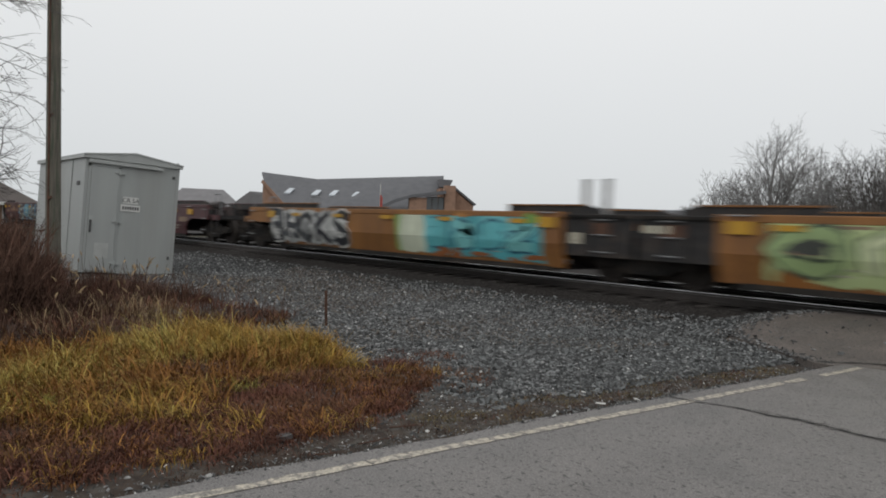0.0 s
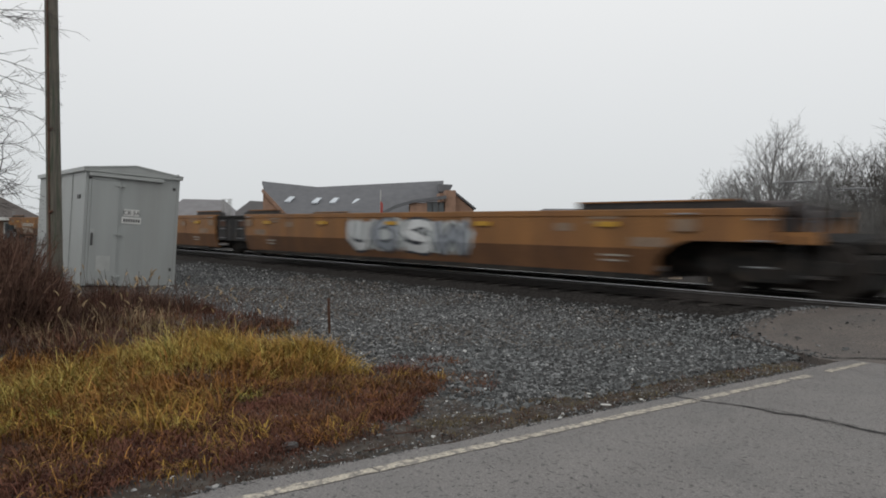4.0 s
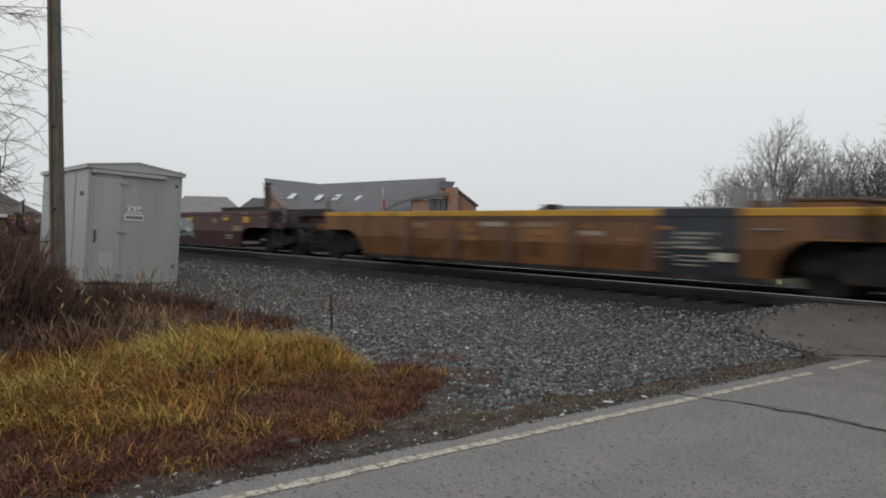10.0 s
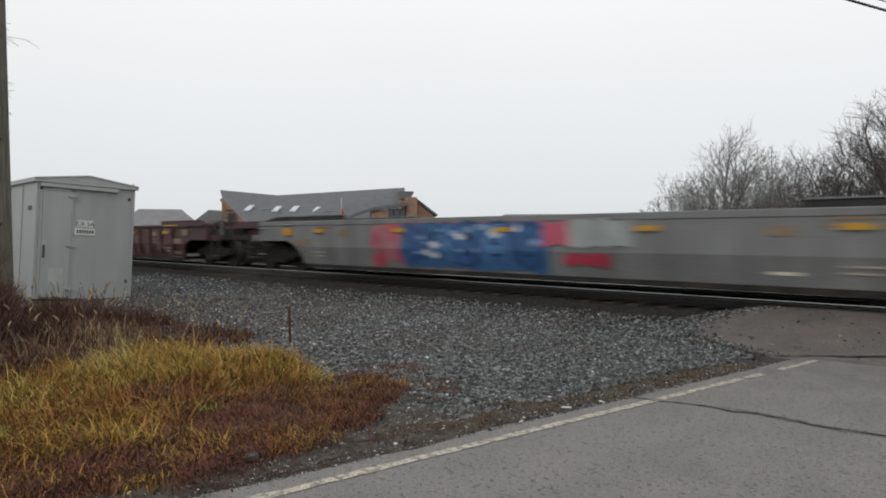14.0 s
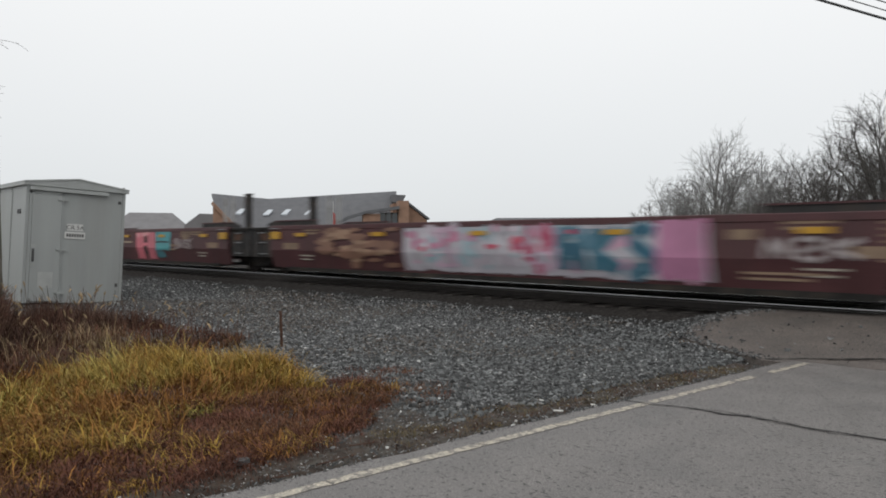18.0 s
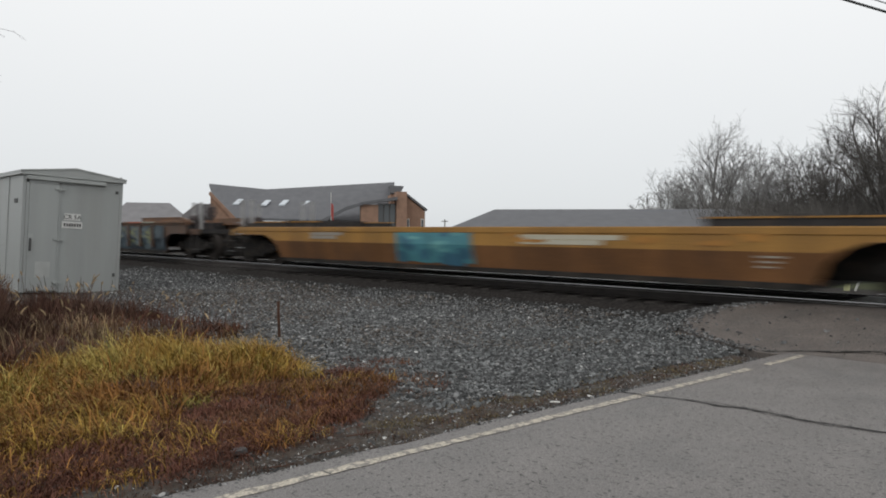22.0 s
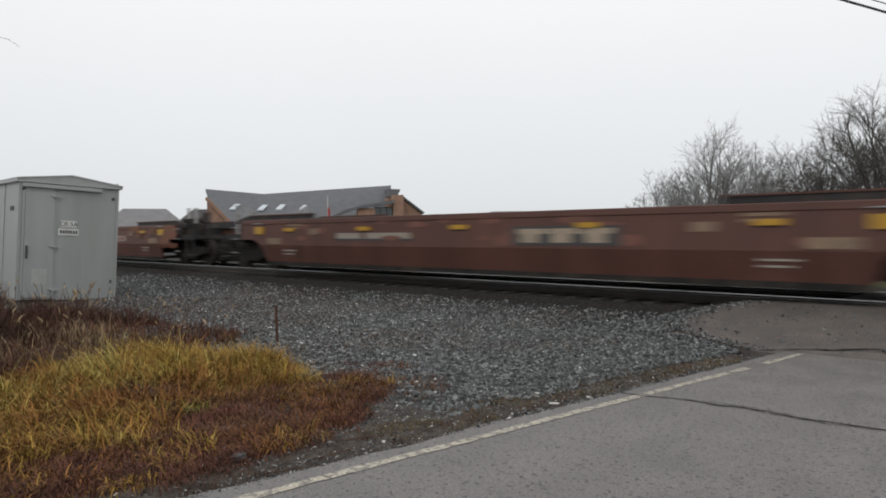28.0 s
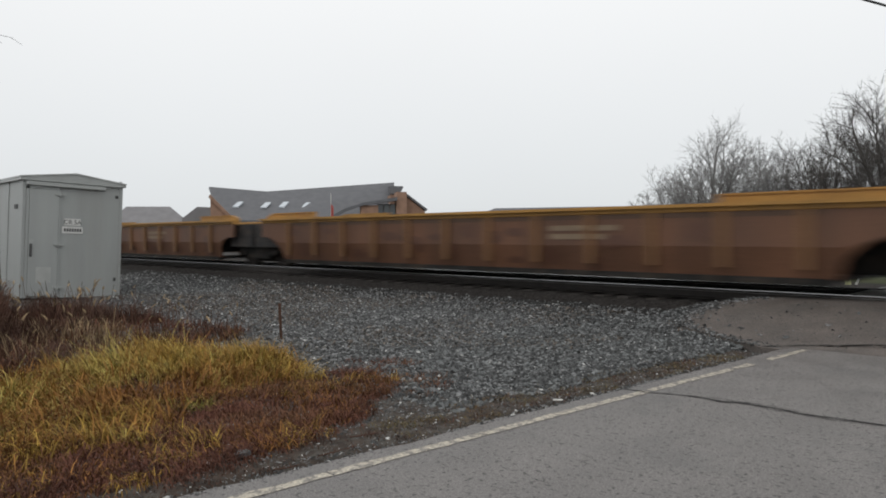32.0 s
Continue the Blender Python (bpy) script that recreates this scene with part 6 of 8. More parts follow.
            for q in () if flat else (-1.15, 1.15):
                rod(car, "end_handrail", [(xe - s * 0.12, q, 1.0), (xe - s * 0.12, q, 1.86), (xe - s * 0.62, q, 1.86), (xe - s * 0.62, q, 1.0)], 0.022, M["pipe"])
            rod(car, "cut_lever", [(xe, -1.35, 0.95), (xe + s * 0.1, -0.9, 0.85), (xe + s * 0.5, -0.1, 0.98)], 0.015, M["bogie"])
            part("step", boxes((xe - 0.25, xe + 0.25, -1.46, -1.30, 0.36, 0.40), (xe - 0.25, xe - 0.22, -1.46, -1.42, 0.38, 1.0), (xe + 0.22, xe + 0.25, -1.46, -1.42, 0.38, 1.0)), M[deck], car)
            dark_end = body == "red_brown"
            p0, p1 = sorted((s * (L / 2 - (0.17 if dark_end else -0.34)), s * (L / 2 + 0.93)))
            part("deck_plate", boxes((p0, p1, -1.40, -1.255, 0.88, 1.07)), M[deck] if dark_end else B_, car)
            if s > 0:
                tall = style != "smooth" or body == "red_brown"
                if body == "red_brown":
                    part("brake_housing", boxes((L / 2 - 0.15, L / 2 + 0.42, -1.25, -0.65, 1.05, 1.62), (L / 2 + 0.42, L / 2 + 0.85, -1.2, -0.9, 1.05, 1.45), bevel=0.03), M["bogie"], car, "black brake gear housing on the end deck")
                brake_wheel(car, L / 2 + 0.55, -0.75, 1.66 if tall else 1.24)
                part("brake_cylinder", tube(boxes((L / 2 + 0.12, L / 2 + 0.44, -1.2, -0.85, 1.06, 1.30), bevel=0.02), (L / 2 - 0.15, -1.02, 1.44), (L / 2 + 0.5, -1.02, 1.44), 0.15, sides=12), M["brake_red"] if style == "ledge" else M["post_brown"], car, "weathered brake cylinder on the end deck")
            else:
                bm = bmesh.new()
                lie = 1.58 if body == "maroon" and not hoops else 1.28
                tube(bm, (-L / 2 - 0.1, -0.9, lie), (-L / 2 - 0.75, -0.9, lie), 0.17, sides=12)
                box(bm, -L / 2 - 0.62, -L / 2 - 0.22, -1.0, -0.8, 1.04, lie - 0.1)
                part("air_tank", bm, M["post_brown"], car, "dark cylindrical air tank on the end deck")
            bogie(car, s * L / 2)
        elif s < 0:
            bogie(car, -L / 2)
        if hoops and e == "a":
            xe = L / 2 - 0.5
            for q in (-1.2, 1.2) if s > 0 else ():
                part("guide_post", boxes((xe - 0.15, xe - 0.05, q - 0.05, q + 0.05, 1.0, 2.45), (xe + 0.05, xe + 0.15, q - 0.05, q + 0.05, 1.0, 2.45), (xe - 0.05, xe + 0.05, q - 0.03, q + 0.03, 1.0, 2.22), (xe - 0.17, xe + 0.17, q - 0.06, q + 0.06, 2.40, 2.47)), M["black_steel"], car, "tall black container guide post")
        if hoops and e == "c":
            xe = s * (L / 2 - 0.35)
            rod(car, "guide_hoop", [(xe, -1.2, 2.30), (xe + s * 0.45, -1.2, 2.24), (xe + s * 0.9, -1.2, 1.98), (xe + s * 1.15, -1.2, 1.62), (xe + s * 1.2, -1.2, 1.1)], 0.018, M["pipe"])
            part("guide_post", boxes((xe - 0.11, xe + 0.11, -1.26, -1.14, 1.1, 2.38), (xe - 0.14, xe + 0.14, -1.28, -1.12, 2.36, 2.42)), M["post_brown"], car, "tall dark brown container guide post")
            part("guide_post", boxes((xe - 0.05, xe + 0.05, 1.15, 1.25, 1.1, 1.9)), M["post_brown"], car, "dark brown container guide post")
    if style == "ribbed":
        n_ = int((L - 4.6) / rib_gap)
        rib = keep(("rib", TOP, body, rib_gap), lambda: raw("rib", boxes((-0.055 * rib_gap, 0.055 * rib_gap, -HALF - 0.075, -HALF + 0.01, 0.40, TOP - 0.13), bevel=0.01), PAINT["rib_orange"] if body == "rust_panel" else B_))
        for i in range(n_ + 1):
            x = -(L - 4.6) / 2 + (L - 4.6) * i / n_
            reuse("rib", rib, car, pose(x, 0, 0))
            reuse("rib", rib, car, pose(x, 0, 0, 0, 0, 180))
        # flat dark strip: the shade under the chord put into paint
        part("shade_strip", boxes((-L / 2 + 2.1, L / 2 - 2.1, -HALF - 0.006, -HALF + 0.01, TOP - 0.22, TOP - 0.135)), PAINT["charcoal_rust"], car, "dark strip painted as shade below the chord")
        part("drip_flange", boxes((x0, x1, -HALF - 0.11, -HALF - 0.02, TOP - 0.05, TOP + 0.004)), C_, car)
    if style == "arched":
        post = keep(("post", TOP, body), lambda: raw("post", boxes((-0.10, 0.10, -HALF - 0.03, -HALF + 0.01, 0.30, TOP - 0.13)), PAINT["charcoal_rust"]))
        for i in range(5):
            reuse("post", post, car, pose(-L / 2 + 3.6 + (L - 7.2) * i / 4, 0, 0))
        for s, e in ((-1, ends[0]), (1, ends[1])):
            if e == "a":
                a, b = sorted((s * (L / 2 - 3.45), s * (L / 2 - 1.95)))
                bm = bmesh.new()
                y1 = skin_y(LOW + 0.02)
                prism(bm, [(-HALF - 0.012, TOP - 0.13), (-HALF - 0.012, KINK), (-y1 - 0.012, LOW + 0.02), (-y1 + 0.02, LOW + 0.02), (-HALF + 0.02, KINK), (-HALF + 0.02, TOP - 0.13)], a, b, "x")
                part("dark_panel", bm, M["navy"], car, "dark blue-grey painted panel")
                for z, n_ in ((0.98, 4), (0.6, 3)):
                    bar_marks(car, a + 0.3, z, n_, 0.75, 0.045, 0.08)
                part("chord_plate", boxes((a, b, -HALF - 0.03, -HALF + 0.10, TOP - 0.135, TOP + 0.004)), M["navy"], car, "grey weathered stretch of the top rail")
                if s < 0:
                    bar_marks(car, a + 0.25, 0.86, 1, 0.9, 0.17, 0.1, "plate_pale")
                x = s * (L / 2 - 0.75)
                part("joint_box", boxes((x - 0.5, x + 0.5, -1.42, 1.42, TOP - 0.02, TOP + 0.10), bevel=0.02), C_ if s < 0 else PAINT["panel_brown"], car, "raised box over the joint")
                part("joint_cap", boxes((x - 0.56, x + 0.56, -1.44, 1.44, TOP + 0.10, TOP + 0.15), bevel=0.01), PAINT["charcoal_rust"], car)
                part("joint_stub", boxes((s * (L / 2 - 1.75) - 0.1, s * (L / 2 - 1.75) + 0.1, -1.42, -1.2, TOP - 0.02, TOP + 0.12)), PAINT["panel_brown"], car)
                part("rusty_plate", boxes((s * (L / 2 - 0.45) - 0.3, s * (L / 2 - 0.45) + 0.3, -HALF - 0.014, -HALF + 0.002, 0.95, TOP - 0.14)), PAINT["charcoal_rust"], car)
                rod(car, "grab_iron", [(s * (L / 2 - 1.5) - 0.22, -HALF - 0.05, 1.06), (s * (L / 2 - 1.5) + 0.22, -HALF - 0.05, 1.06)], 0.014, M["pipe"])
                if s > 0:
                    for dx in (2.2, 1.7):
                        end_stanchion(car, L / 2 - dx, -1.1, 1.75)
                else:
                    for dx in (0.55, 1.0):
                        end_stanchion(car, -L / 2 + dx, 1.1, 2.0)
    if style == "ledge":
        for s, e in ((-1, ends[0]), (1, ends[1])):
            if e == "c" and s < 0:
                part("end_cylinder", tube(tube(bmesh.new(), (-L / 2 - 0.80, -1.05, 1.55), (-L / 2 - 0.02, -1.05, 1.55), 0.14, sides=14), (-L / 2 - 0.92, -1.05, 1.55), (-L / 2 - 0.80, -1.05, 1.55), 0.09, 0.14, sides=14), PAINT["charcoal_rust"], car, "rusty brown cylinder on the end deck")
                part("cylinder_cradle", boxes((-L / 2 - 0.7, -L / 2 - 0.1, -1.2, -0.9, 1.05, 1.42)), M["bogie"], car)
                part("deck_box", boxes((-L / 2 + 0.05, -L / 2 + 0.75, -1.40, -1.0, TOP, TOP + 0.13), bevel=0.015), M["black_steel"], car, "black box on the top rail")
                part("warning_plate", boxes((-L / 2 - 0.32, -L / 2 + 0.22, -HALF - 0.014, -HALF + 0.002, 0.98, 1.18)), M["plate_pale"], car, "pale warning plate")
                part("pale_rail", boxes((-L / 2 - 1.25, -L / 2 + 0.4, -1.47, -1.40, 0.83, 0.865)), M["ledge_pale"], car)
            elif e == "c":
                x = s * (L / 2 - 0.75)
                part("corner_box", boxes((x - 0.35, x + 0.35, -1.46, -1.15, TOP - 0.02, TOP + 0.17), bevel=0.015), C_, car, "yellow box on the top rail")
        part("ledge", boxes((-L / 2 + 1.8, L / 2 - 1.8, -HALF - 0.10, -HALF + 0.01, 0.755, 0.785)), M["ledge_pale"], car)
        for i in range(4):
            x = -L / 2 + 1.25 + i * (L - 4.8) / 3
            part("lift_pad", boxes((x, x + 1.75, -HALF - 0.085, -HALF + 0.01, 0.80, 0.875), bevel=0.01), M["pad_pale"], car, "pale cream bracket on the ledge")
            # thin black strip: the pad's shadow line made as a part
            part("pad_dark_strip", boxes((x - 0.05, x + 1.8, -HALF - 0.06, -HALF + 0.01, 0.878, 0.91)), M["black_steel"], car)
        for s, e in ((-1, ends[0]), (1, ends[1])):
            if e == "a":
                a, b = sorted((s * (L / 2 - 1.95), s * (L / 2 - 0.15)))
                for q in (-1.38, 1.30):
                    part("end_panel", boxes((a, b, q, q + 0.08, 0.78, TOP + 0.03)), M["black_steel"], car, "black end panel beside the joint")
                part("end_rail", boxes((a, b, -1.44, -1.28, TOP + 0.03, TOP + 0.12)), PAINT["rust_orange"], car)
                part("warning_plate", boxes((a + 0.45, a + 1.15, -1.405, -1.375, 1.08, 1.22)), M["stencil"], car)
                rod(car, "grab_iron", [(a + 0.3, -1.47, 0.98), (b - 0.3, -1.47, 0.98)], 0.018, M["stencil"])
                rod(car, "grab_iron", [(a + 0.3, -1.47, 1.36), (b - 0.3, -1.47, 1.36)], 0.018, M["pipe"])
        for q in (-1.1, 1.1):
            if ends[0] == "a":
                for dx in (0.25, 0.75) if q > 0 else ():
                    end_stanchion(car, -L / 2 + dx, q, 2.1)
        if ends[1] == "a":
            for dx in (2.2, 1.7):
                end_stanchion(car, L / 2 - dx, -1.1, 2.1)
    if marks:
        for i in range(5):
            x = -L / 2 + 2.6 + (L - 5.7) * i / 4
            part("reflector", boxes((x, x + 0.46, -HALF - 0.050, -HALF + 0.0, 1.13, 1.225)), M["yellow_mark"], car, "yellow reflective strip")
        for s in (-1, 1):
            x = s * (L / 2 - (1.25 if ends[0 if s < 0 else 1] == "c" else 2.05 if L < 16 else 1.56))
            part("corner_mark", boxes((x - 0.22, x + 0.22, -HALF - 0.050, -HALF + 0.0, 1.06, 1.27)), M["plate_tan" if body in ("orange", "rust_orange", "dark_maroon") and TOP > 1.4 else "yellow_mark"], car, "weathered corner plate")
            bar_marks(car, x - s * 1.5 - 0.3, 0.60, 2, 0.6, 0.035, 0.10)
            px = x - s * 0.75 - 0.35
            bar_marks(car, px, 0.86, 1, 0.75, 0.17, 0.1, "plate_tan", "data_plate")
            bar_marks(car, x - s * 1.75 - 0.3, 1.30, 2, 0.7, 0.05, 0.09, "plate_tan", "data_plate")
            bar_marks(car, x - s * 2.7 - 0.2, 1.12, 1, 0.42, 0.16, 0.1, "plate_tan", "data_plate")
            rod(car, "grab_iron", [(x - 0.25, -HALF - 0.06, 1.36), (x + 0.25, -HALF - 0.06, 1.36)], 0.014, M["pipe"])
    if style in ("smooth",):
        for s, e in ((-1, ends[0]), (1, ends[1])):
            xr = s * (L / 2 + (0.1 if e == "c" else -0.72))
            for z in ((0.5, 0.92, 1.26) if e == "c" else (0.62, 0.95, 1.24)):
                rod(car, "ladder_rung", [(xr - 0.2, -HALF - (0.05 if e == "c" else -0.06), z), (xr + 0.2, -HALF - (0.05 if e == "c" else -0.06), z)], 0.014, M["pipe"])
            if e == "a" and s > 0:
                for dx in (1.4, 0.9) if rails == "near" else (2.15, 1.65) if rails == "both" else ():
                    end_stanchion(car, L / 2 - dx, -1.1, 2.42 if hoops else 2.05)
            if e == "a" and s < 0 and rails == "both":
                for dx in (0.55, 1.05):
                    end_stanchion(car, -L / 2 + dx, 1.1, 2.42 if hoops else 2.0)
        # weld seams and stiffeners that break the long flat wall
        for i in range(1, 8):
            x = -L / 2 + 2.3 + (L - 4.6) * i / 8
            part("seam", boxes((x - 0.012, x + 0.012, -HALF - 0.006, -HALF + 0.005, KINK, TOP - 0.13)), B_, car)
    return car


LIFT = {}


def lift_of(car, step=0.0016):
    """Coats lie over one another in the order they are sprayed."""
    LIFT[car.name] = LIFT.get(car.name, 0.0085) + step
    return LIFT[car.name]


def on_skin(x, z, lift):
    z = min(TOP - 0.006, max(LOW + 0.02, z))
    return (x, -skin_y(z) - lift, z)


def field(car, x0, x1, z0, z1, colour, seed=1, ragged=0.07, slant=0.0, name="graffiti_ground"):
    """A ragged ground coat."""
    rr = random.Random(seed)
    lift = lift_of(car)
    n_ = max(4, int((x1 - x0) / 0.14))
    vs_, fs_ = [], []
    for i in range(n_ + 1):
        f_ = i / n_
        l_ = max(LOW + 0.02, z0 + ragged * rr.random())
        h_ = max(l_ + 0.06, min(TOP - 0.006, z1 - ragged * rr.random()))
        zz = [l_, (l_ + KINK) / 2, KINK, (KINK + h_) / 2, h_] if l_ < KINK - 0.03 and h_ > KINK + 0.03 else [l_ + (h_ - l_) * k / 4 for k in range(5)]
        for z in zz:
            push = (rr.uniform(-1, 1) * ragged * 0.6 if i in (0, n_) else 0.0) + slant * (z - z0)
            vs_.append(on_skin(x0 + (x1 - x0) * f_ + push, z, lift))
    for i in range(n_):
        for k in range(4):
            fs_.append((5 * i + k, 5 * i + 5 + k, 5 * i + 6 + k, 5 * i + 1 + k))
    mesh_ob(name, vs_, fs_, SPRAY(colour)).parent = car


def blots(car, x0, x1, z0, z1, colour, count, sx, sz, seed=1, lean=0.0, name="graffiti_patch"):
    """Soft-edged patches of another colour scattered over a coat."""
    rr = random.Random(seed)
    lift = lift_of(car)
    vs_, fs_ = [], []
    for i in range(count):
        cx, cz = rr.uniform(x0, x1), rr.uniform(z0, z1)
        ax, az = sx * rr.uniform(0.5, 1.2), sz * rr.uniform(0.5, 1.2)
        k = len(vs_)
        up_ = lift + 0.0003 * (i % 9)
        vs_.append(on_skin(cx, cz, up_))
        wob = [rr.uniform(0.75, 1.2) for _ in range(12)]
        for ring in (0.5, 1.0):
            for a in range(12):
                an = a * math.pi / 6
                dz = az * ring * wob[a] * math.sin(an)
                vs_.append(on_skin(min(x1 + 0.1, max(x0 - 0.1, cx + ax * ring * wob[a] * math.cos(an) + lean * dz)), cz + dz, up_))
        for a in range(12):
            b = (a + 1) % 12
            fs_ += [(k, k + 1 + a, k + 1 + b), (k + 1 + a, k + 13 + a, k + 13 + b, k + 1 + b)]
    ob = mesh_ob(name, vs_, fs_, SPRAY(colour))
    ob.parent = car
    ob["kind"] = "stuff"


FORMS = {
    "arch": [[(0, 0), (0.1, 0.65), (0.32, 1), (0.68, 1), (0.9, 0.65), (1, 0)], [(0.08, 0.4), (0.92, 0.4)]],
    "fork": [[(0.06, 0), (0.06, 1)], [(0.95, 1), (0.15, 0.5), (1, 0)]],
    "ring": [[(0.5, 0), (0.12, 0.18), (0, 0.5), (0.12, 0.82), (0.5, 1), (0.88, 0.82), (1, 0.5), (0.88, 0.18), (0.5, 0)]],
    "hook": [[(1, 0.85), (0.6, 1), (0.15, 0.9), (0.1, 0.62), (0.5, 0.5), (0.9, 0.38), (0.88, 0.1), (0.45, 0), (0, 0.12)]],
    "comb": [[(1, 1), (0.1, 1), (0, 0.5), (0.1, 0), (1, 0)], [(0.05, 0.5), (0.8, 0.52)]],
    "cup": [[(0.05, 1), (0.05, 0.3), (0.3, 0), (0.7, 0), (0.95, 0.3), (0.95, 1)]],
    "bolt": [[(0, 1), (1, 0.95), (0.05, 0.05), (1, 0)]],
    "gate": [[(0.08, 0), (0.08, 1)], [(0.92, 0), (0.92, 1)], [(0.08, 0.5), (0.92, 0.5)]],
    "peak": [[(0, 0), (0.12, 1), (0.5, 0.3), (0.88, 1), (1, 0)]],
    "crook": [[(0.06, 0), (0.06, 1), (0.75, 1), (0.95, 0.76), (0.75, 0.5), (0.12, 0.45), (1, 0)]],
    "moon": [[(1, 0.82), (0.7, 1), (0.3, 0.95), (0.04, 0.65), (0.04, 0.35), (0.3, 0.05), (0.7, 0), (1, 0.18)]],
    "mast": [[(0.5, 0), (0.5, 1)], [(0, 1), (1, 0.97)]],
}


def glyphs(car, x0, x1, z0, z1, forms, fill, line=None, w=0.10, seed=1, lean=0.0, edge=1.6):
    """A row of fat sprayed forms with outlines. Abstract shapes, no words."""
    rr = random.Random(seed)
    n_ = len(forms)
    cell = (x1 - x0) / n_
    lift = lift_of(car, 0.006)
    for i, form in enumerate(forms):
        gx0, gw = x0 + cell * i + rr.uniform(-0.04, 0.04) * cell, cell * rr.uniform(0.80, 0.98)
        gz0, gz1 = z0 + w + rr.uniform(0, 0.05), z1 - w - rr.uniform(0, 0.06)
        mirror, upset = rr.random() < 0.6, rr.random() < 0.5
        bend = rr.uniform(-0.18, 0.18)
        for name, wd, colour, up_ in (("graffiti_outline", w * edge, line, 0.0), ("graffiti_form", w, fill[i % len(fill)], 0.0024)):
            if colour is None:
                continue
            vs_, fs_ = [], []
            for si, path in enumerate(FORMS[form]):
                path = [(1 - u if mirror else u, 1 - v if upset else v) for u, v in path]
                pts = [(gx0 + w * 0.6 + (u + bend * math.sin(3.1 * v)) * (gw - w * 1.2) + lean * v * (gz1 - gz0), gz0 + v * (gz1 - gz0)) for u, v in path]
                fine = []
                for (ax, az), (bx, bz) in zip(pts, pts[1:]):
                    m_ = max(2, int(math.hypot(bx - ax, bz - az) / 0.07))
                    fine += [(ax + (bx - ax) * q / m_, az + (bz - az) * q / m_) for q in range(m_)]
                fine.append(pts[-1])
                k = len(vs_)
                for q, (x, z) in enumerate(fine):
                    p0, p1 = fine[max(0, q - 2)], fine[min(len(fine) - 1, q + 2)]
                    dx, dz = p1[0] - p0[0], p1[1] - p0[1]
                    d_ = math.hypot(dx, dz) or 1
                    ww = wd * (0.86 + 0.14 * math.sin(q * 0.6 + i))
                    for c_ in (-1, -0.5, 0, 0.5, 1):
                        vs_.append(on_skin(x - c_ * dz / d_ * ww, z + c_ * dx / d_ * ww, lift + up_ + 0.0006 * si + 0.0005 * (i % 2)))
                for q in range(len(fine) - 1):
                    for c_ in range(4):
                        b = k + 5 * q + c_
                        fs_.append((b, b + 5, b + 6, b + 1))
            mesh_ob(name, vs_, fs_, SPRAY(colour)).parent = car


SPRAY_MATS = {}


def SPRAY(c):
    if c not in SPRAY_MATS:
        SPRAY_MATS[c] = mat("spray_paint", tuple(v * 0.85 for v in lin(c)), 0.5, spread=0.20, scale=3.0, fine=40, bump=0.05, second=tuple(v * 0.5 for v in lin(c)), amount=0.22, edge=0.35, stretch=(1, 1, 0.6))
    return SPRAY_MATS[c]


# yellow cars at the head
TOP = 1.38
c = well_car("empty yellow steel well car with pale green graffiti", -0.38, 15.06, "aa", "orange", style="smooth", deck="black_steel")
field(c, -5.0, 4.5, 0.30, 1.34, (176, 192, 138), 2)
blots(c, -4.9, 4.4, 0.35, 1.3, (150, 168, 112), 26, 0.30, 0.22, 3)
blots(c, -4.9, 4.4, 0.30, 0.62, (140, 92, 45), 12, 0.16, 0.22, 4)
glyphs(c, -4.85, 4.2, 0.40, 1.30, ["ring", "cup", "comb", "ring", "peak", "hook", "arch"], [(150, 172, 120), (205, 214, 172)], (70, 82, 66), 0.11, 5)
blots(c, -4.6, -4.2, 0.85, 1.0, (62, 66, 60), 3, 0.26, 0.24, 6)
c = well_car("empty yellow steel well car with teal and black-and-white graffiti", -15.39, 14.97, "ca", "orange", deck="black_steel")
field(c, 0.36, 0.62, 0.30, 1.36, (130, 160, 92), 3)
field(c, 0.55, 1.55, 0.30, 1.36, (205, 212, 190), 4)
field(c, 1.5, 5.3, 0.30, 1.30, (86, 168, 176), 5)
blots(c, 1.6, 5.2, 0.75, 1.25, (112, 186, 192), 20, 0.28, 0.16, 6)
glyphs(c, 1.7, 5.2, 0.48, 1.22, ["comb", "crook", "hook", "bolt"], [(98, 180, 186), (120, 190, 190)], (40, 92, 112), 0.13, 7, edge=1.45)
blots(c, 1.9, 5.2, 0.28, 0.46, (150, 92, 52), 11, 0.22, 0.07, 8)
blots(c, 4.75, 5.5, 1.18, 1.30, (120, 160, 78), 4, 0.22, 0.08, 9)
blots(c, 2.6, 3.2, 1.24, 1.30, (190, 135, 70), 3, 0.2, 0.05, 10)
field(c, -6.25, -1.85, 0.28, 1.36, (176, 178, 176), 11, 0.12)
glyphs(c, -6.25, -1.75, 0.28, 1.38, ["comb", "gate", "ring", "fork", "hook"], [(34, 36, 42), (46, 48, 54)], (226, 226, 222), 0.13, 12, edge=1.35)
blots(c, -6.1, -1.9, 0.35, 1.3, (214, 214, 212), 16, 0.14, 0.13, 13)
blots(c, -6.1, -1.9, 0.35, 1.3, (92, 96, 100), 12, 0.14, 0.12, 14)
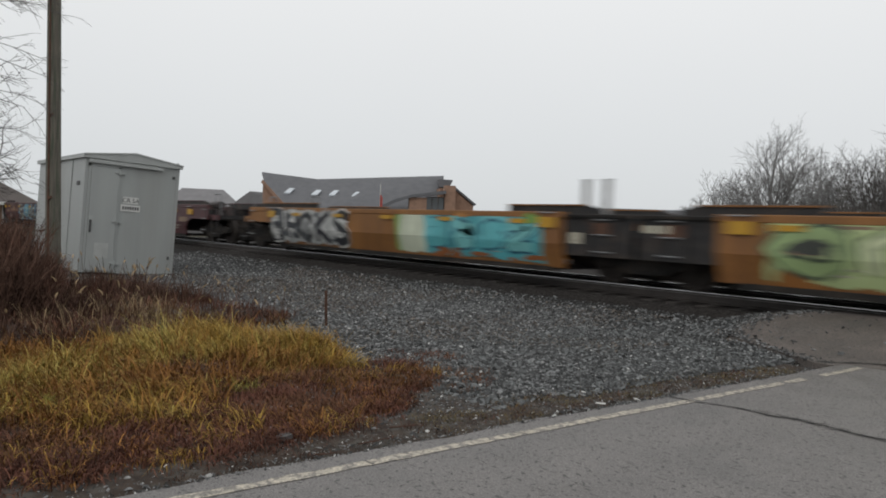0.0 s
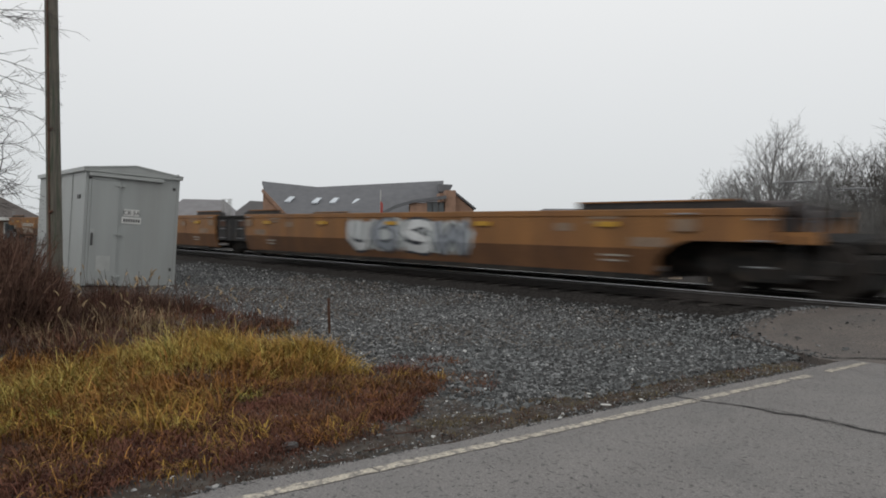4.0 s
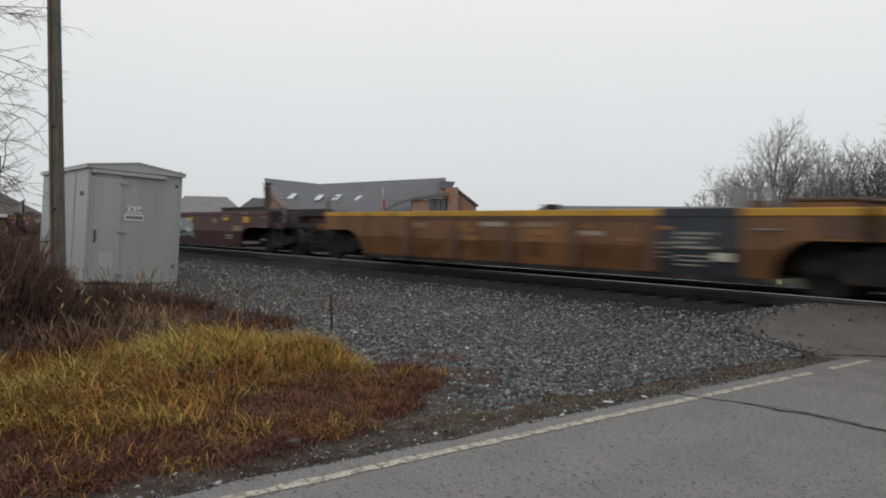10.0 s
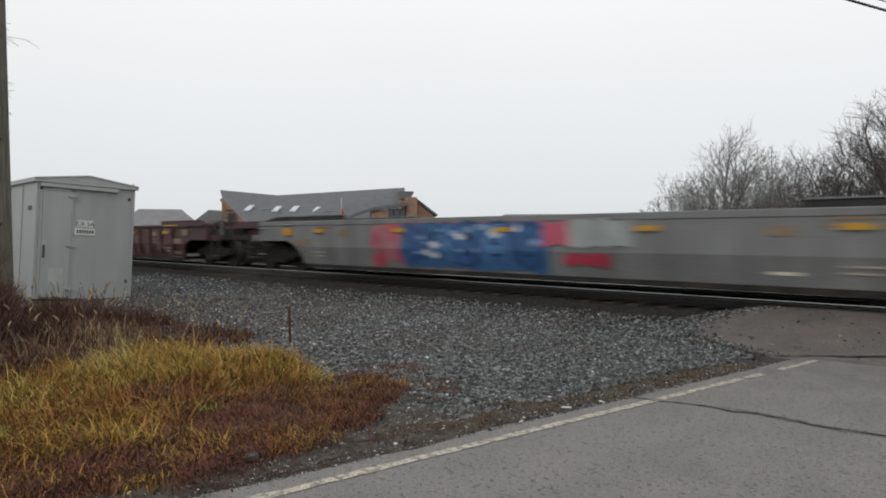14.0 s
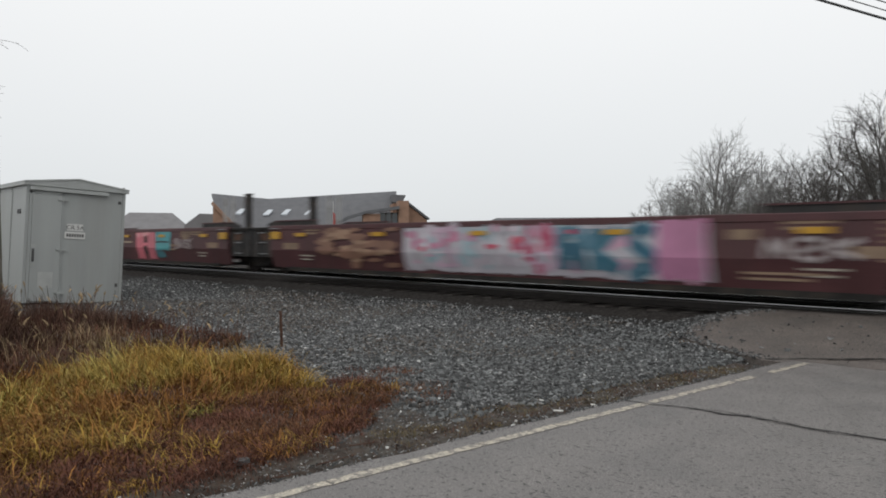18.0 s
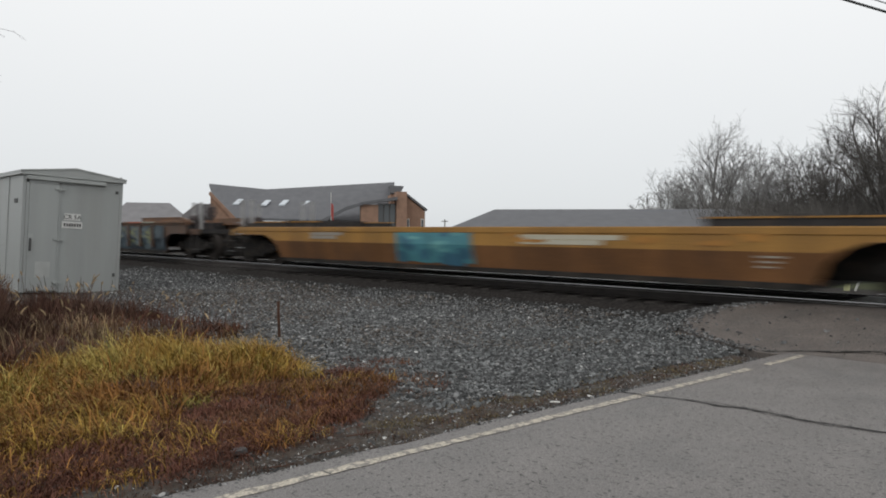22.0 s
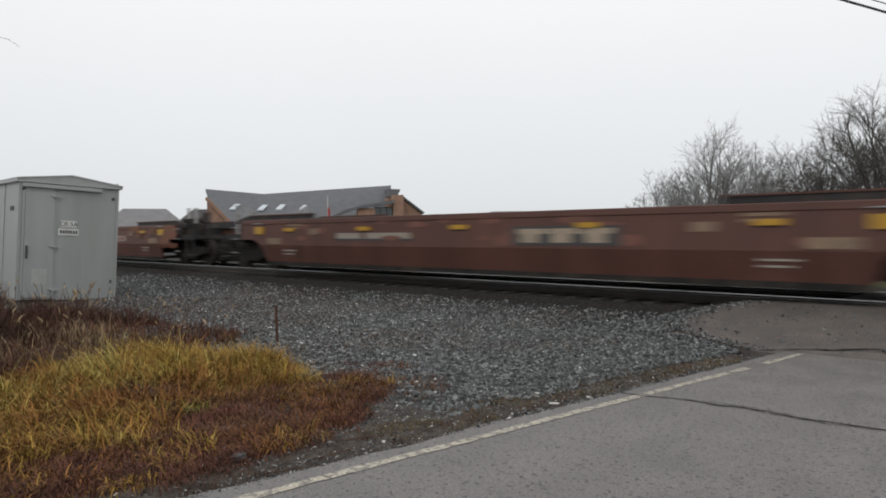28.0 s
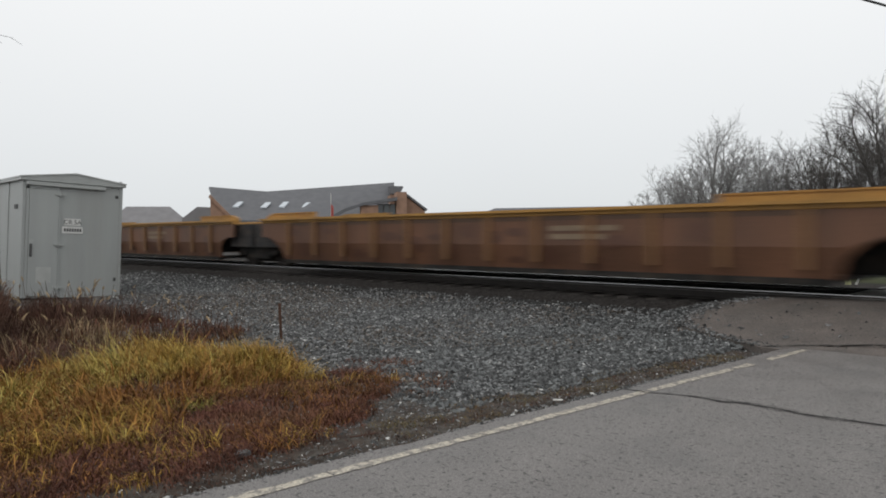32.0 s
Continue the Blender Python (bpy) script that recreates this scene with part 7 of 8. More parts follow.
# maroon three-unit car
TOP = 1.45
c = well_car("empty maroon steel well car with blue, pink and green graffiti", -36.52, 18.92, "ac", "maroon")
field(c, -3.05, 0.45, 0.30, 1.42, (48, 92, 158), 6, 0.10)
blots(c, -2.9, 0.3, 0.4, 1.35, (74, 124, 186), 24, 0.24, 0.17, 7, 0.4)
glyphs(c, -2.9, 0.2, 0.42, 1.34, ["crook", "comb", "peak", "fork"], [(72, 122, 184), (60, 108, 172)], (32, 66, 122), 0.10, 8)
field(c, 0.1, 5.95, 0.30, 1.42, (176, 50, 78), 9, 0.10)
glyphs(c, 0.95, 5.6, 0.34, 1.40, ["comb", "ring", "hook", "fork", "bolt"], [(96, 172, 158), (150, 205, 192), (80, 158, 150)], (36, 44, 50), 0.15, 10, lean=0.25, edge=1.35)
blots(c, 1.0, 5.5, 0.4, 1.3, (160, 208, 196), 14, 0.18, 0.10, 11, 0.8)
blots(c, 1.0, 5.5, 0.45, 1.1, (60, 120, 118), 10, 0.14, 0.10, 12)
c = well_car("empty maroon steel well car with purple and grey graffiti", -55.39, 18.81, "aa", "maroon")
field(c, -6.2, -3.75, 0.82, 1.05, (128, 96, 72), 79, 0.05)
field(c, -3.5, 1.45, 0.28, 1.43, (66, 128, 164), 13)
glyphs(c, -3.4, 1.4, 0.30, 1.42, ["hook", "comb", "cup", "ring", "comb"], [(52, 34, 34), (58, 38, 36), (86, 150, 166)], (196, 196, 176), 0.13, 14, edge=1.5)
blots(c, -3.3, 1.3, 0.5, 1.2, (178, 190, 176), 14, 0.22, 0.05, 15)
field(c, 1.5, 2.95, 0.30, 0.88, (172, 172, 168), 16)
field(c, 1.5, 2.15, 1.00, 1.43, (172, 172, 168), 17)
glyphs(c, 1.55, 2.95, 0.30, 0.88, ["comb", "hook", "crook"], [(60, 60, 62)], None, 0.05, 18)
glyphs(c, 1.55, 2.15, 1.00, 1.42, ["hook", "gate"], [(70, 70, 72)], None, 0.05, 19)
field(c, 2.92, 7.15, 0.30, 1.43, (196, 178, 196), 20)
glyphs(c, 3.0, 7.0, 0.32, 1.42, ["arch", "peak", "peak", "ring", "bolt"], [(148, 52, 140), (160, 70, 152)], (216, 208, 216), 0.14, 22, edge=1.4)
blots(c, 5.6, 7.1, 0.4, 1.3, (205, 150, 190), 8, 0.25, 0.16, 22)
c = well_car("empty maroon steel well car with white, red and teal graffiti", -74.03, 18.48, "ca", "maroon")
field(c, -6.6, -5.85, 0.30, 1.43, (166, 40, 58), 10)
field(c, -5.95, -1.25, 0.28, 1.43, (156, 156, 200), 11)
field(c, -5.85, -1.30, 0.98, 1.41, (66, 160, 154), 12, 0.12)
blots(c, -5.8, -1.35, 0.94, 1.06, (220, 222, 218), 13, 0.26, 0.07, 13)
glyphs(c, -5.9, -1.3, 0.42, 1.40, ["cup", "gate", "mast", "peak", "cup", "gate"], [(212, 214, 216), (176, 178, 214)], None, 0.085, 14)
blots(c, -5.6, -1.5, 0.55, 0.85, (150, 120, 120), 5, 0.13, 0.06, 15)
field(c, -1.35, -0.75, 0.30, 1.43, (172, 36, 58), 16, 0.12)
blots(c, -0.9, -0.5, 0.4, 1.35, (120, 32, 48), 5, 0.2, 0.2, 17)
blots(c, -1.3, -1.0, 0.82, 0.88, (214, 150, 140), 2, 0.18, 0.08, 18)
glyphs(c, 4.5, 6.4, 0.40, 0.74, ["hook", "arch", "comb"], [(132, 128, 130)], None, 0.035, 19)
bar_marks(c, 0.2, 0.98, 1, 1.9, 0.07, 0.1)
blots(c, 2.0, 7.5, 1.16, 1.34, (128, 108, 106), 7, 0.30, 0.06, 20)
# orange three-unit car
TOP = 1.45
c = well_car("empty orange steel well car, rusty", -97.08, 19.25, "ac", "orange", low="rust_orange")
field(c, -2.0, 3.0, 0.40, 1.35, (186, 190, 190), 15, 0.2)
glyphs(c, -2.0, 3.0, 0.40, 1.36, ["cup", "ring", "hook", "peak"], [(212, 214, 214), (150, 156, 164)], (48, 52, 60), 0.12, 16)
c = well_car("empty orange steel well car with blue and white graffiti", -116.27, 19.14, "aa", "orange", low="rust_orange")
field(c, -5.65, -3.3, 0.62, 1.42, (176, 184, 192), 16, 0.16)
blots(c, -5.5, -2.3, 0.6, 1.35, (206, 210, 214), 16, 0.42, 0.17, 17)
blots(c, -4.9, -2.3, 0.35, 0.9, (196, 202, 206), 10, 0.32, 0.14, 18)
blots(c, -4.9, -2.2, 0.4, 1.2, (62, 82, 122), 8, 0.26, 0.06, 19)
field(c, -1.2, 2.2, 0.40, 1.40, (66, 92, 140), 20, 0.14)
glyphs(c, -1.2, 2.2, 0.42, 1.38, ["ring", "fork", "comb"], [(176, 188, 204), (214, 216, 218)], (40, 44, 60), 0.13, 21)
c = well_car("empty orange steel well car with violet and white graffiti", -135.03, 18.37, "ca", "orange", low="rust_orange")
part("name_board", boxes((-4.85, -1.75, -HALF - 0.03, -HALF + 0.0, 0.84, 1.03)), M["sign_dull"], c, "pale lettered board")
for i in range(9):
    part("stencil", boxes((-4.7 + 0.32 * i, -4.52 + 0.32 * i, -HALF - 0.034, -HALF - 0.028, 0.88, 0.99)), M["faint_mark"], c)
glyphs(c, -4.9, -1.95, 0.34, 0.78, ["moon", "comb", "mast", "bolt", "arch", "fork"], [(200, 188, 176)], None, 0.055, 18)
field(c, -0.25, 5.3, 0.30, 1.02, (142, 142, 164), 19, 0.14)
glyphs(c, -0.1, 5.2, 0.28, 1.04, ["peak", "bolt", "comb", "fork", "peak", "hook"], [(164, 166, 184), (112, 116, 146), (178, 180, 192)], (84, 88, 110), 0.10, 20, lean=0.3, edge=1.4)
blots(c, -0.1, 5.1, 0.32, 1.0, (128, 130, 156), 14, 0.22, 0.10, 120, 0.6)
blots(c, -0.1, 5.1, 1.02, 1.36, (188, 172, 112), 12, 0.42, 0.12, 21)
blots(c, -0.1, 5.1, 1.06, 1.36, (112, 138, 128), 12, 0.34, 0.09, 22)
blots(c, 0.2, 5.1, 1.10, 1.34, (204, 190, 150), 7, 0.40, 0.10, 23)
field(c, -0.1, 4.4, 0.94, 1.04, (150, 62, 58), 24, 0.02)
# yellow five-unit car with arched joints
TOP = 1.40
for k, (u, L, e) in enumerate(((-155.71, 14.63, "ac"), (-170.50, 14.96, "aa"), (-185.46, 14.96, "aa"), (-200.75, 15.62, "aa"), (-215.71, 14.30, "ca"))):
    c = well_car("empty brown-orange steel well car with a bright yellow top rail", u, L, e, "panel_brown", style="arched", chord="chord_yellow", marks=False, raised=False, deck="bogie")
    bar_marks(c, -3.3, 1.06, 1, 0.5, 0.12, 0.1, "plate_tan", "data_plate")
    bar_marks(c, -0.9, 1.10, 1, 1.0, 0.10, 0.11)
    bar_marks(c, 0.35, 1.10, 1, 0.9, 0.10, 0.11, "faint_mark")
    bar_marks(c, 1.7, 0.94, 1, 0.75, 0.09, 0.1)
    bar_marks(c, 3.5, 0.80, 4, 0.5, 0.03, 0.08)
    part("data_plate", boxes((4.75, 5.05, -HALF - 0.03, -HALF + 0.0, 0.52, 0.66)), M["plate_pale"], c)
    # same dark strip, painted shade under the top rail
    part("shade_strip", boxes((-L / 2 + 3.5, L / 2 - 3.5, -HALF - 0.008, -HALF + 0.01, TOP - 0.22, TOP - 0.135)), PAINT["charcoal_rust"], c, "dark strip painted as shade below the top rail")
    blots(c, -4.5, 4.5, 0.42, 0.95, (104, 70, 44), 16, 0.30, 0.16, 70 + k, name="rust_stain")
    blots(c, -4.5, 4.5, 0.62, 1.12, (140, 98, 56), 10, 0.30, 0.05, 80 + k, name="worn_patch")
    part("rack_stub", boxes((0.9, 1.15, -1.45, -1.2, TOP, TOP + 0.12)), M["black_steel"], c)
# maroon three-unit cars
TOP = 1.45
c = well_car("empty maroon steel well car with a white graffiti tag", -236.34, 18.59, "ac", "maroon", hoops=True)
field(c, 0.55, 3.35, 0.62, 1.26, (142, 148, 150), 21, 0.14)
field(c, 0.75, 3.35, 0.42, 0.72, (126, 142, 142), 22, 0.14)
blots(c, 0.7, 3.2, 0.6, 1.2, (182, 188, 188), 12, 0.26, 0.15, 23)
bar_marks(c, -3.9, 1.06, 2, 1.35, 0.10, 0.12)
bar_marks(c, -1.2, 1.02, 2, 0.4, 0.10, 0.12)
bar_marks(c, -0.6, 1.08, 1, 1.1, 0.08, 0.12)
c = well_car("empty maroon steel well car with large white and mint graffiti", -255.09, 18.92, "aa", "maroon", hoops=True)
field(c, -2.3, 6.1, 0.28, 0.56, (132, 180, 172), 22, 0.14, name="graffiti_base")
field(c, -1.6, 5.4, 0.45, 0.74, (136, 184, 176), 24, 0.12, name="graffiti_base")
field(c, -0.15, 4.95, 0.40, 1.43, (160, 164, 170), 23, 0.12, slant=0.2)
glyphs(c, -0.2, 4.7, 0.32, 1.43, ["arch", "fork", "hook", "crook", "hook"], [(198, 200, 208), (186, 190, 198)], (44, 52, 62), 0.17, 24, lean=0.22, edge=1.38)
blots(c, 0.1, 4.7, 0.5, 1.36, (212, 214, 220), 14, 0.22, 0.12, 25, 0.7)
blots(c, 0.2, 4.8, 0.45, 1.36, (78, 90, 104), 12, 0.13, 0.10, 26)
glyphs(c, -1.2, -0.2, 0.45, 1.40, ["hook"], [(170, 180, 184)], (60, 104, 118), 0.13, 27)
blots(c, -0.7, 0.3, 1.0, 1.35, (52, 84, 112), 5, 0.18, 0.10, 28)
bar_marks(c, -4.6, 1.06, 2, 1.5, 0.11, 0.12)
bar_marks(c, -7.4, 0.92, 3, 0.6, 0.06, 0.09)
c = well_car("empty maroon steel well car, dusty", -273.68, 18.26, "ca", "maroon", hoops=True)
bar_marks(c, -3.3, 0.98, 2, 1.5, 0.10, 0.12)
bar_marks(c, -0.55, 0.98, 2, 0.4, 0.12, 0.13)
bar_marks(c, 0.1, 1.04, 1, 1.3, 0.07, 0.12)
bar_marks(c, 1.7, 0.98, 2, 0.5, 0.11, 0.13)
blots(c, -6.6, -4.4, 0.95, 1.35, (112, 82, 80), 9, 0.26, 0.10, 29, name="dust_patch")
# grey single car
TOP = 1.46
c = well_car("empty grey steel well car with blue and pink graffiti", -296.51, 19.03, "cc", "gray")
field(c, -4.3, -3.1, 0.34, 1.38, (164, 108, 114), 25, 0.16)
blots(c, -4.3, -3.0, 0.4, 1.3, (186, 78, 96), 8, 0.2, 0.2, 26)
field(c, -3.25, 1.15, 0.28, 1.43, (62, 102, 148), 27, 0.1)
field(c, -3.1, 1.1, 1.30, 1.44, (176, 70, 92), 28, 0.05)
glyphs(c, -3.15, 1.1, 0.34, 1.36, ["fork", "peak", "hook", "arch", "ring"], [(58, 96, 146), (80, 124, 170)], (36, 66, 110), 0.12, 29)
blots(c, -3.0, 1.0, 0.5, 1.3, (132, 158, 190), 14, 0.18, 0.07, 30)
blots(c, -2.4, 0.9, 0.6, 1.2, (204, 206, 212), 6, 0.14, 0.09, 31)
field(c, 1.0, 1.7, 0.80, 1.40, (190, 88, 108), 32, 0.12)
field(c, 1.5, 2.5, 0.42, 0.78, (184, 62, 84), 33, 0.12)
field(c, 1.6, 3.05, 0.80, 1.40, (156, 162, 160), 34, 0.1)
part("data_plate", boxes((8.1, 8.45, -HALF - 0.02, -HALF, 0.94, 1.02)), M["brake_red"], c)
part("data_plate", boxes((8.4, 8.8, -HALF - 0.024, -HALF, 0.88, 0.98), (5.4, 5.85, -skin_y(0.45) - 0.012, -skin_y(0.55) + 0.06, 0.44, 0.53)), M["plate_pale"], c)
# dark ribbed three-unit car
TOP = 1.44
for u, L, e in ((-319.50, 18.59, "ac"), (-338.03, 18.48, "aa"), (-356.18, 17.82, "ca")):
    c = well_car("empty dark maroon ribbed steel well car", u, L, e, "dark_maroon", style="ribbed", rib_gap=0.98)
    for i in range(4):
        bar_marks(c, 0.63 + 0.97 * i, 1.00, 2, 0.66, 0.11, 0.16, "plate_hazed")
    bar_marks(c, -0.28, 0.92, 1, 0.42, 0.22, 0.1, "plate_hazed")
    for i in range(5):
        bar_marks(c, -4.4 + 0.98 * i, 0.98, 1, 0.30, 0.30, 0.1, "dull_maroon", "worn_patch")
    for q in (-1, 1):
        bar_marks(c, q * 4.8 - 0.38, 0.64, 3, 0.78, 0.06, 0.11, "plate_hazed", "data_plate")
        bar_marks(c, q * 5.3 - 0.15, 0.92, 2, 0.36, 0.08, 0.12, "plate_hazed", "data_plate")
        bar_marks(c, q * 5.95 - 0.3, 0.70, 1, 0.58, 0.28, 0.1, "plate_hazed", "data_plate")
        bar_marks(c, q * 7.15 - 0.4, 0.46, 2, 0.84, 0.15, 0.2, "plate_hazed", "data_plate")
        part("yellow_strip", boxes((q * 7.05 - 0.6, q * 7.05 + 0.6, -HALF - 0.118, -HALF - 0.09, TOP - 0.045, TOP - 0.002)), M["yellow_mark"], c, "yellow strip on the flange")
    if e[0] == "a":
        bar_marks(c, -L / 2 + 0.95, 1.10, 4, 0.62, 0.05, 0.10, "plate_hazed", "data_plate")
    if e[1] == "a":
        for dx in (1.30, 0.78):
            end_stanchion(c, L / 2 - dx, -1.1, 2.02)
# maroon three-unit cars with guide posts
TOP = 1.44
c = well_car("empty maroon steel well car with pale pink and teal graffiti", -378.81, 19.08, "ac", "maroon", hoops=True)
field(c, -2.4, 5.05, 0.30, 1.43, (186, 182, 190), 28)
blots(c, -2.3, 4.9, 0.4, 1.35, (206, 160, 182), 18, 0.24, 0.17, 29)
blots(c, -2.3, 4.9, 0.4, 1.35, (156, 180, 188), 16, 0.24, 0.14, 30)
glyphs(c, -2.3, 2.2, 0.36, 1.40, ["peak", "bolt", "fork", "peak", "ring"], [(204, 202, 208), (196, 168, 186), (160, 184, 192)], (172, 164, 178), 0.09, 31, edge=1.35)
blots(c, -2.3, 2.2, 0.4, 1.35, (186, 176, 186), 14, 0.20, 0.12, 131)
blots(c, 0.9, 2.0, 0.4, 1.3, (176, 84, 110), 7, 0.14, 0.18, 132)
blots(c, -2.2, 0.8, 0.9, 1.3, (196, 132, 158), 9, 0.16, 0.12, 133)
glyphs(c, 2.1, 4.2, 0.34, 1.42, ["gate", "fork", "hook"], [(48, 96, 118), (62, 110, 130)], (150, 176, 186), 0.12, 32, edge=1.3)
blots(c, 2.1, 4.2, 0.4, 1.35, (92, 130, 148), 10, 0.18, 0.12, 134)
field(c, 4.1, 5.0, 0.32, 1.42, (186, 128, 160), 33, 0.08)
blots(c, -2.3, 4.0, 0.8, 1.2, (196, 70, 96), 4, 0.14, 0.07, 34)
blots(c, -5.9, -2.7, 0.42, 1.3, (136, 102, 86), 34, 0.36, 0.10, 35, 0.8)
blots(c, -5.7, -2.9, 0.5, 1.25, (160, 130, 108), 14, 0.28, 0.07, 36, 0.8)
glyphs(c, 5.95, 7.35, 0.68, 1.15, ["peak", "hook", "fork"], [(166, 158, 158)], None, 0.045, 37)
bar_marks(c, 5.6, 0.52, 2, 1.2, 0.04, 0.09, "plate_tan")
bar_marks(c, 7.6, 1.28, 7, 0.85, 0.035, 0.09, "plate_tan")
c = well_car("empty maroon steel well car with pink and teal graffiti letters", -397.68, 18.65, "aa", "maroon", hoops=True)
field(c, 0.92, 1.58, 0.30, 1.42, (206, 112, 124), 31, 0.04)
field(c, 1.95, 2.60, 0.30, 1.42, (206, 116, 128), 32, 0.04)
field(c, 1.5, 2.0, 0.80, 0.94, (206, 112, 124), 33, 0.03)
blots(c, 0.95, 2.55, 1.2, 1.38, (222, 158, 160), 5, 0.22, 0.10, 34)
field(c, 1.58, 1.95, 0.52, 0.70, (24, 24, 26), 35, 0.03)
field(c, 2.62, 3.85, 0.62, 1.42, (84, 158, 164), 36, 0.05, slant=0.15)
field(c, 2.66, 3.35, 0.36, 0.66, (62, 116, 126), 37, 0.08)
field(c, 2.64, 3.75, 0.92, 0.96, (28, 34, 40), 38, 0.02)
bar_marks(c, 3.4, 0.84, 2, 1.1, 0.06, 0.14, "plate_tan")
glyphs(c, 4.3, 5.7, 0.70, 1.12, ["comb", "peak", "hook", "fork"], [(150, 138, 138)], None, 0.04, 39)
blots(c, 4.3, 5.7, 0.72, 1.10, (136, 118, 118), 6, 0.22, 0.05, 139)
bar_marks(c, 4.7, 1.30, 3, 1.2, 0.04, 0.07, "plate_tan")
field(c, -4.6, -0.7, 1.12, 1.42, (76, 112, 134), 40, 0.10)
blots(c, -4.5, -0.8, 1.16, 1.38, (114, 154, 166), 10, 0.30, 0.06, 41)
for a, b in ((-4.35, -3.25), (-3.08, -1.89), (-1.39, -0.91)):
    part("data_plate", boxes((a, b, -HALF - 0.03, -HALF + 0.0, 0.84, 0.99)), M["plate_dull"], c)
part("data_plate", boxes((-0.78, 0.5, -HALF - 0.03, -HALF + 0.0, 0.92, 0.98)), M["plate_dull"], c)
c = well_car("empty maroon steel well car with cream lettering and graffiti", -416.02, 18.04, "ca", "maroon", hoops=True)
for i in range(4):
    x = 1.0 + 0.95 * i
    bm = bmesh.new()
    prism(bm, [(x, 0.79), (x + 0.62, 0.79), (x + 0.76, 0.90), (x + 0.76, 1.07), (x + 0.12, 1.07), (x, 0.98)], -HALF - 0.018, -HALF, "y")
    part("emblem_shape", bm, M["plate_dull"], c, "cream emblem shape")
    part("emblem_slot", boxes((x + 0.2, x + 0.56, -HALF - 0.022, -HALF - 0.016, 0.90, 0.97)), PAINT["maroon"], c)
part("emblem_bar", boxes((0.8, 4.9, -HALF - 0.004, -HALF + 0.06, 0.64, 0.70)), M["plate_dull"], c, "cream bar below the emblem")
field(c, -3.2, -0.6, 1.10, 1.42, (62, 92, 122), 38, 0.10)
blots(c, -3.1, -0.7, 1.14, 1.38, (96, 132, 152), 7, 0.28, 0.06, 39)
field(c, -5.65, -4.45, 0.28, 1.43, (150, 112, 96), 40, 0.10)
blots(c, -5.6, -4.5, 0.35, 1.35, (170, 134, 112), 8, 0.25, 0.2, 41)
part("data_plate", boxes((-8.2, -7.4, -HALF - 0.02, -skin_y(0.52) + 0.02, 0.60, 0.84)), M["plate_tan"], c)
bar_marks(c, -7.6, 1.24, 3, 0.6, 0.05, 0.09, "plate_tan")
bar_marks(c, -2.6, 0.98, 1, 0.9, 0.12, 0.1)
bar_marks(c, -0.2, 0.98, 1, 1.0, 0.07, 0.1)
# single cars
TOP = 1.42
c = well_car("empty rusty orange ribbed steel well car", -438.52, 18.59, "cc", "rust_panel", style="ribbed", chord="yellow", marks=False, rib_gap=2.3)
bar_marks(c, 2.2, 1.06, 2, 1.5, 0.12, 0.14, "faint_mark")
blots(c, -7.0, 7.0, 0.4, 1.15, (92, 62, 48), 22, 0.32, 0.14, 50, name="rust_stain")
TOP = 1.13
c = well_car("empty ochre steel well car, browner below, with a teal graffiti patch", -461.18, 18.37, "cc", "ochre", low="panel_brown", marks=False)
field(c, -2.1, 0.35, 0.30, 1.12, (82, 142, 152), 40, 0.05)
blots(c, -2.0, 0.25, 0.35, 1.0, (62, 106, 128), 10, 0.26, 0.13, 41)
blots(c, -2.0, 0.25, 0.6, 1.08, (110, 168, 170), 6, 0.24, 0.08, 42)
bar_marks(c, 1.7, 0.93, 2, 2.3, 0.09, 0.095, "plate_pale")
bar_marks(c, -5.6, 0.95, 2, 1.4, 0.08, 0.09)
blots(c, 1.2, 7.0, 0.85, 1.05, (172, 120, 52), 9, 0.30, 0.06, 43, name="worn_patch")
bar_marks(c, 6.4, 0.66, 3, 0.4, 0.03, 0.08)
TOP = 1.33
c = well_car("empty charcoal steel well car with blue and yellow graffiti", -483.95, 18.81, "cc", "charcoal_rust", low="charcoal", style="ribbed", marks=False, chord="rust_orange", rib_gap=1.02)
field(c, 1.0, 7.95, 0.28, 1.20, (62, 76, 86), 41, 0.08)
blots(c, 1.2, 7.8, 0.35, 1.12, (40, 48, 56), 30, 0.24, 0.14, 42, -0.6)
blots(c, 1.2, 7.8, 0.35, 1.12, (98, 114, 118), 34, 0.22, 0.13, 43, -0.8)
blots(c, 1.6, 7.2, 0.45, 1.05, (128, 132, 86), 15, 0.26, 0.12, 44, -0.9)
glyphs(c, 1.2, 7.9, 0.34, 1.16, ["bolt", "peak", "fork", "bolt", "peak", "crook", "bolt", "fork"], [(88, 102, 108), (42, 50, 58), (104, 110, 92)], None, 0.07, 45, lean=-0.6)
blots(c, 1.2, 7.8, 0.35, 1.15, (72, 86, 94), 26, 0.22, 0.12, 46, -0.8)
blots(c, 2.0, 7.4, 0.40, 1.05, (128, 132, 96), 6, 0.22, 0.09, 49, -0.9)
for i in range(7):
    part("graffiti_coat", boxes((1.42 + 1.09 * i, 1.54 + 1.09 * i, -HALF - 0.079, -HALF - 0.07, 0.42 + 0.05 * (i % 3), 1.14 - 0.04 * (i % 2))), SPRAY(((62, 76, 86), (96, 110, 114), (118, 122, 86))[i % 3]), c)
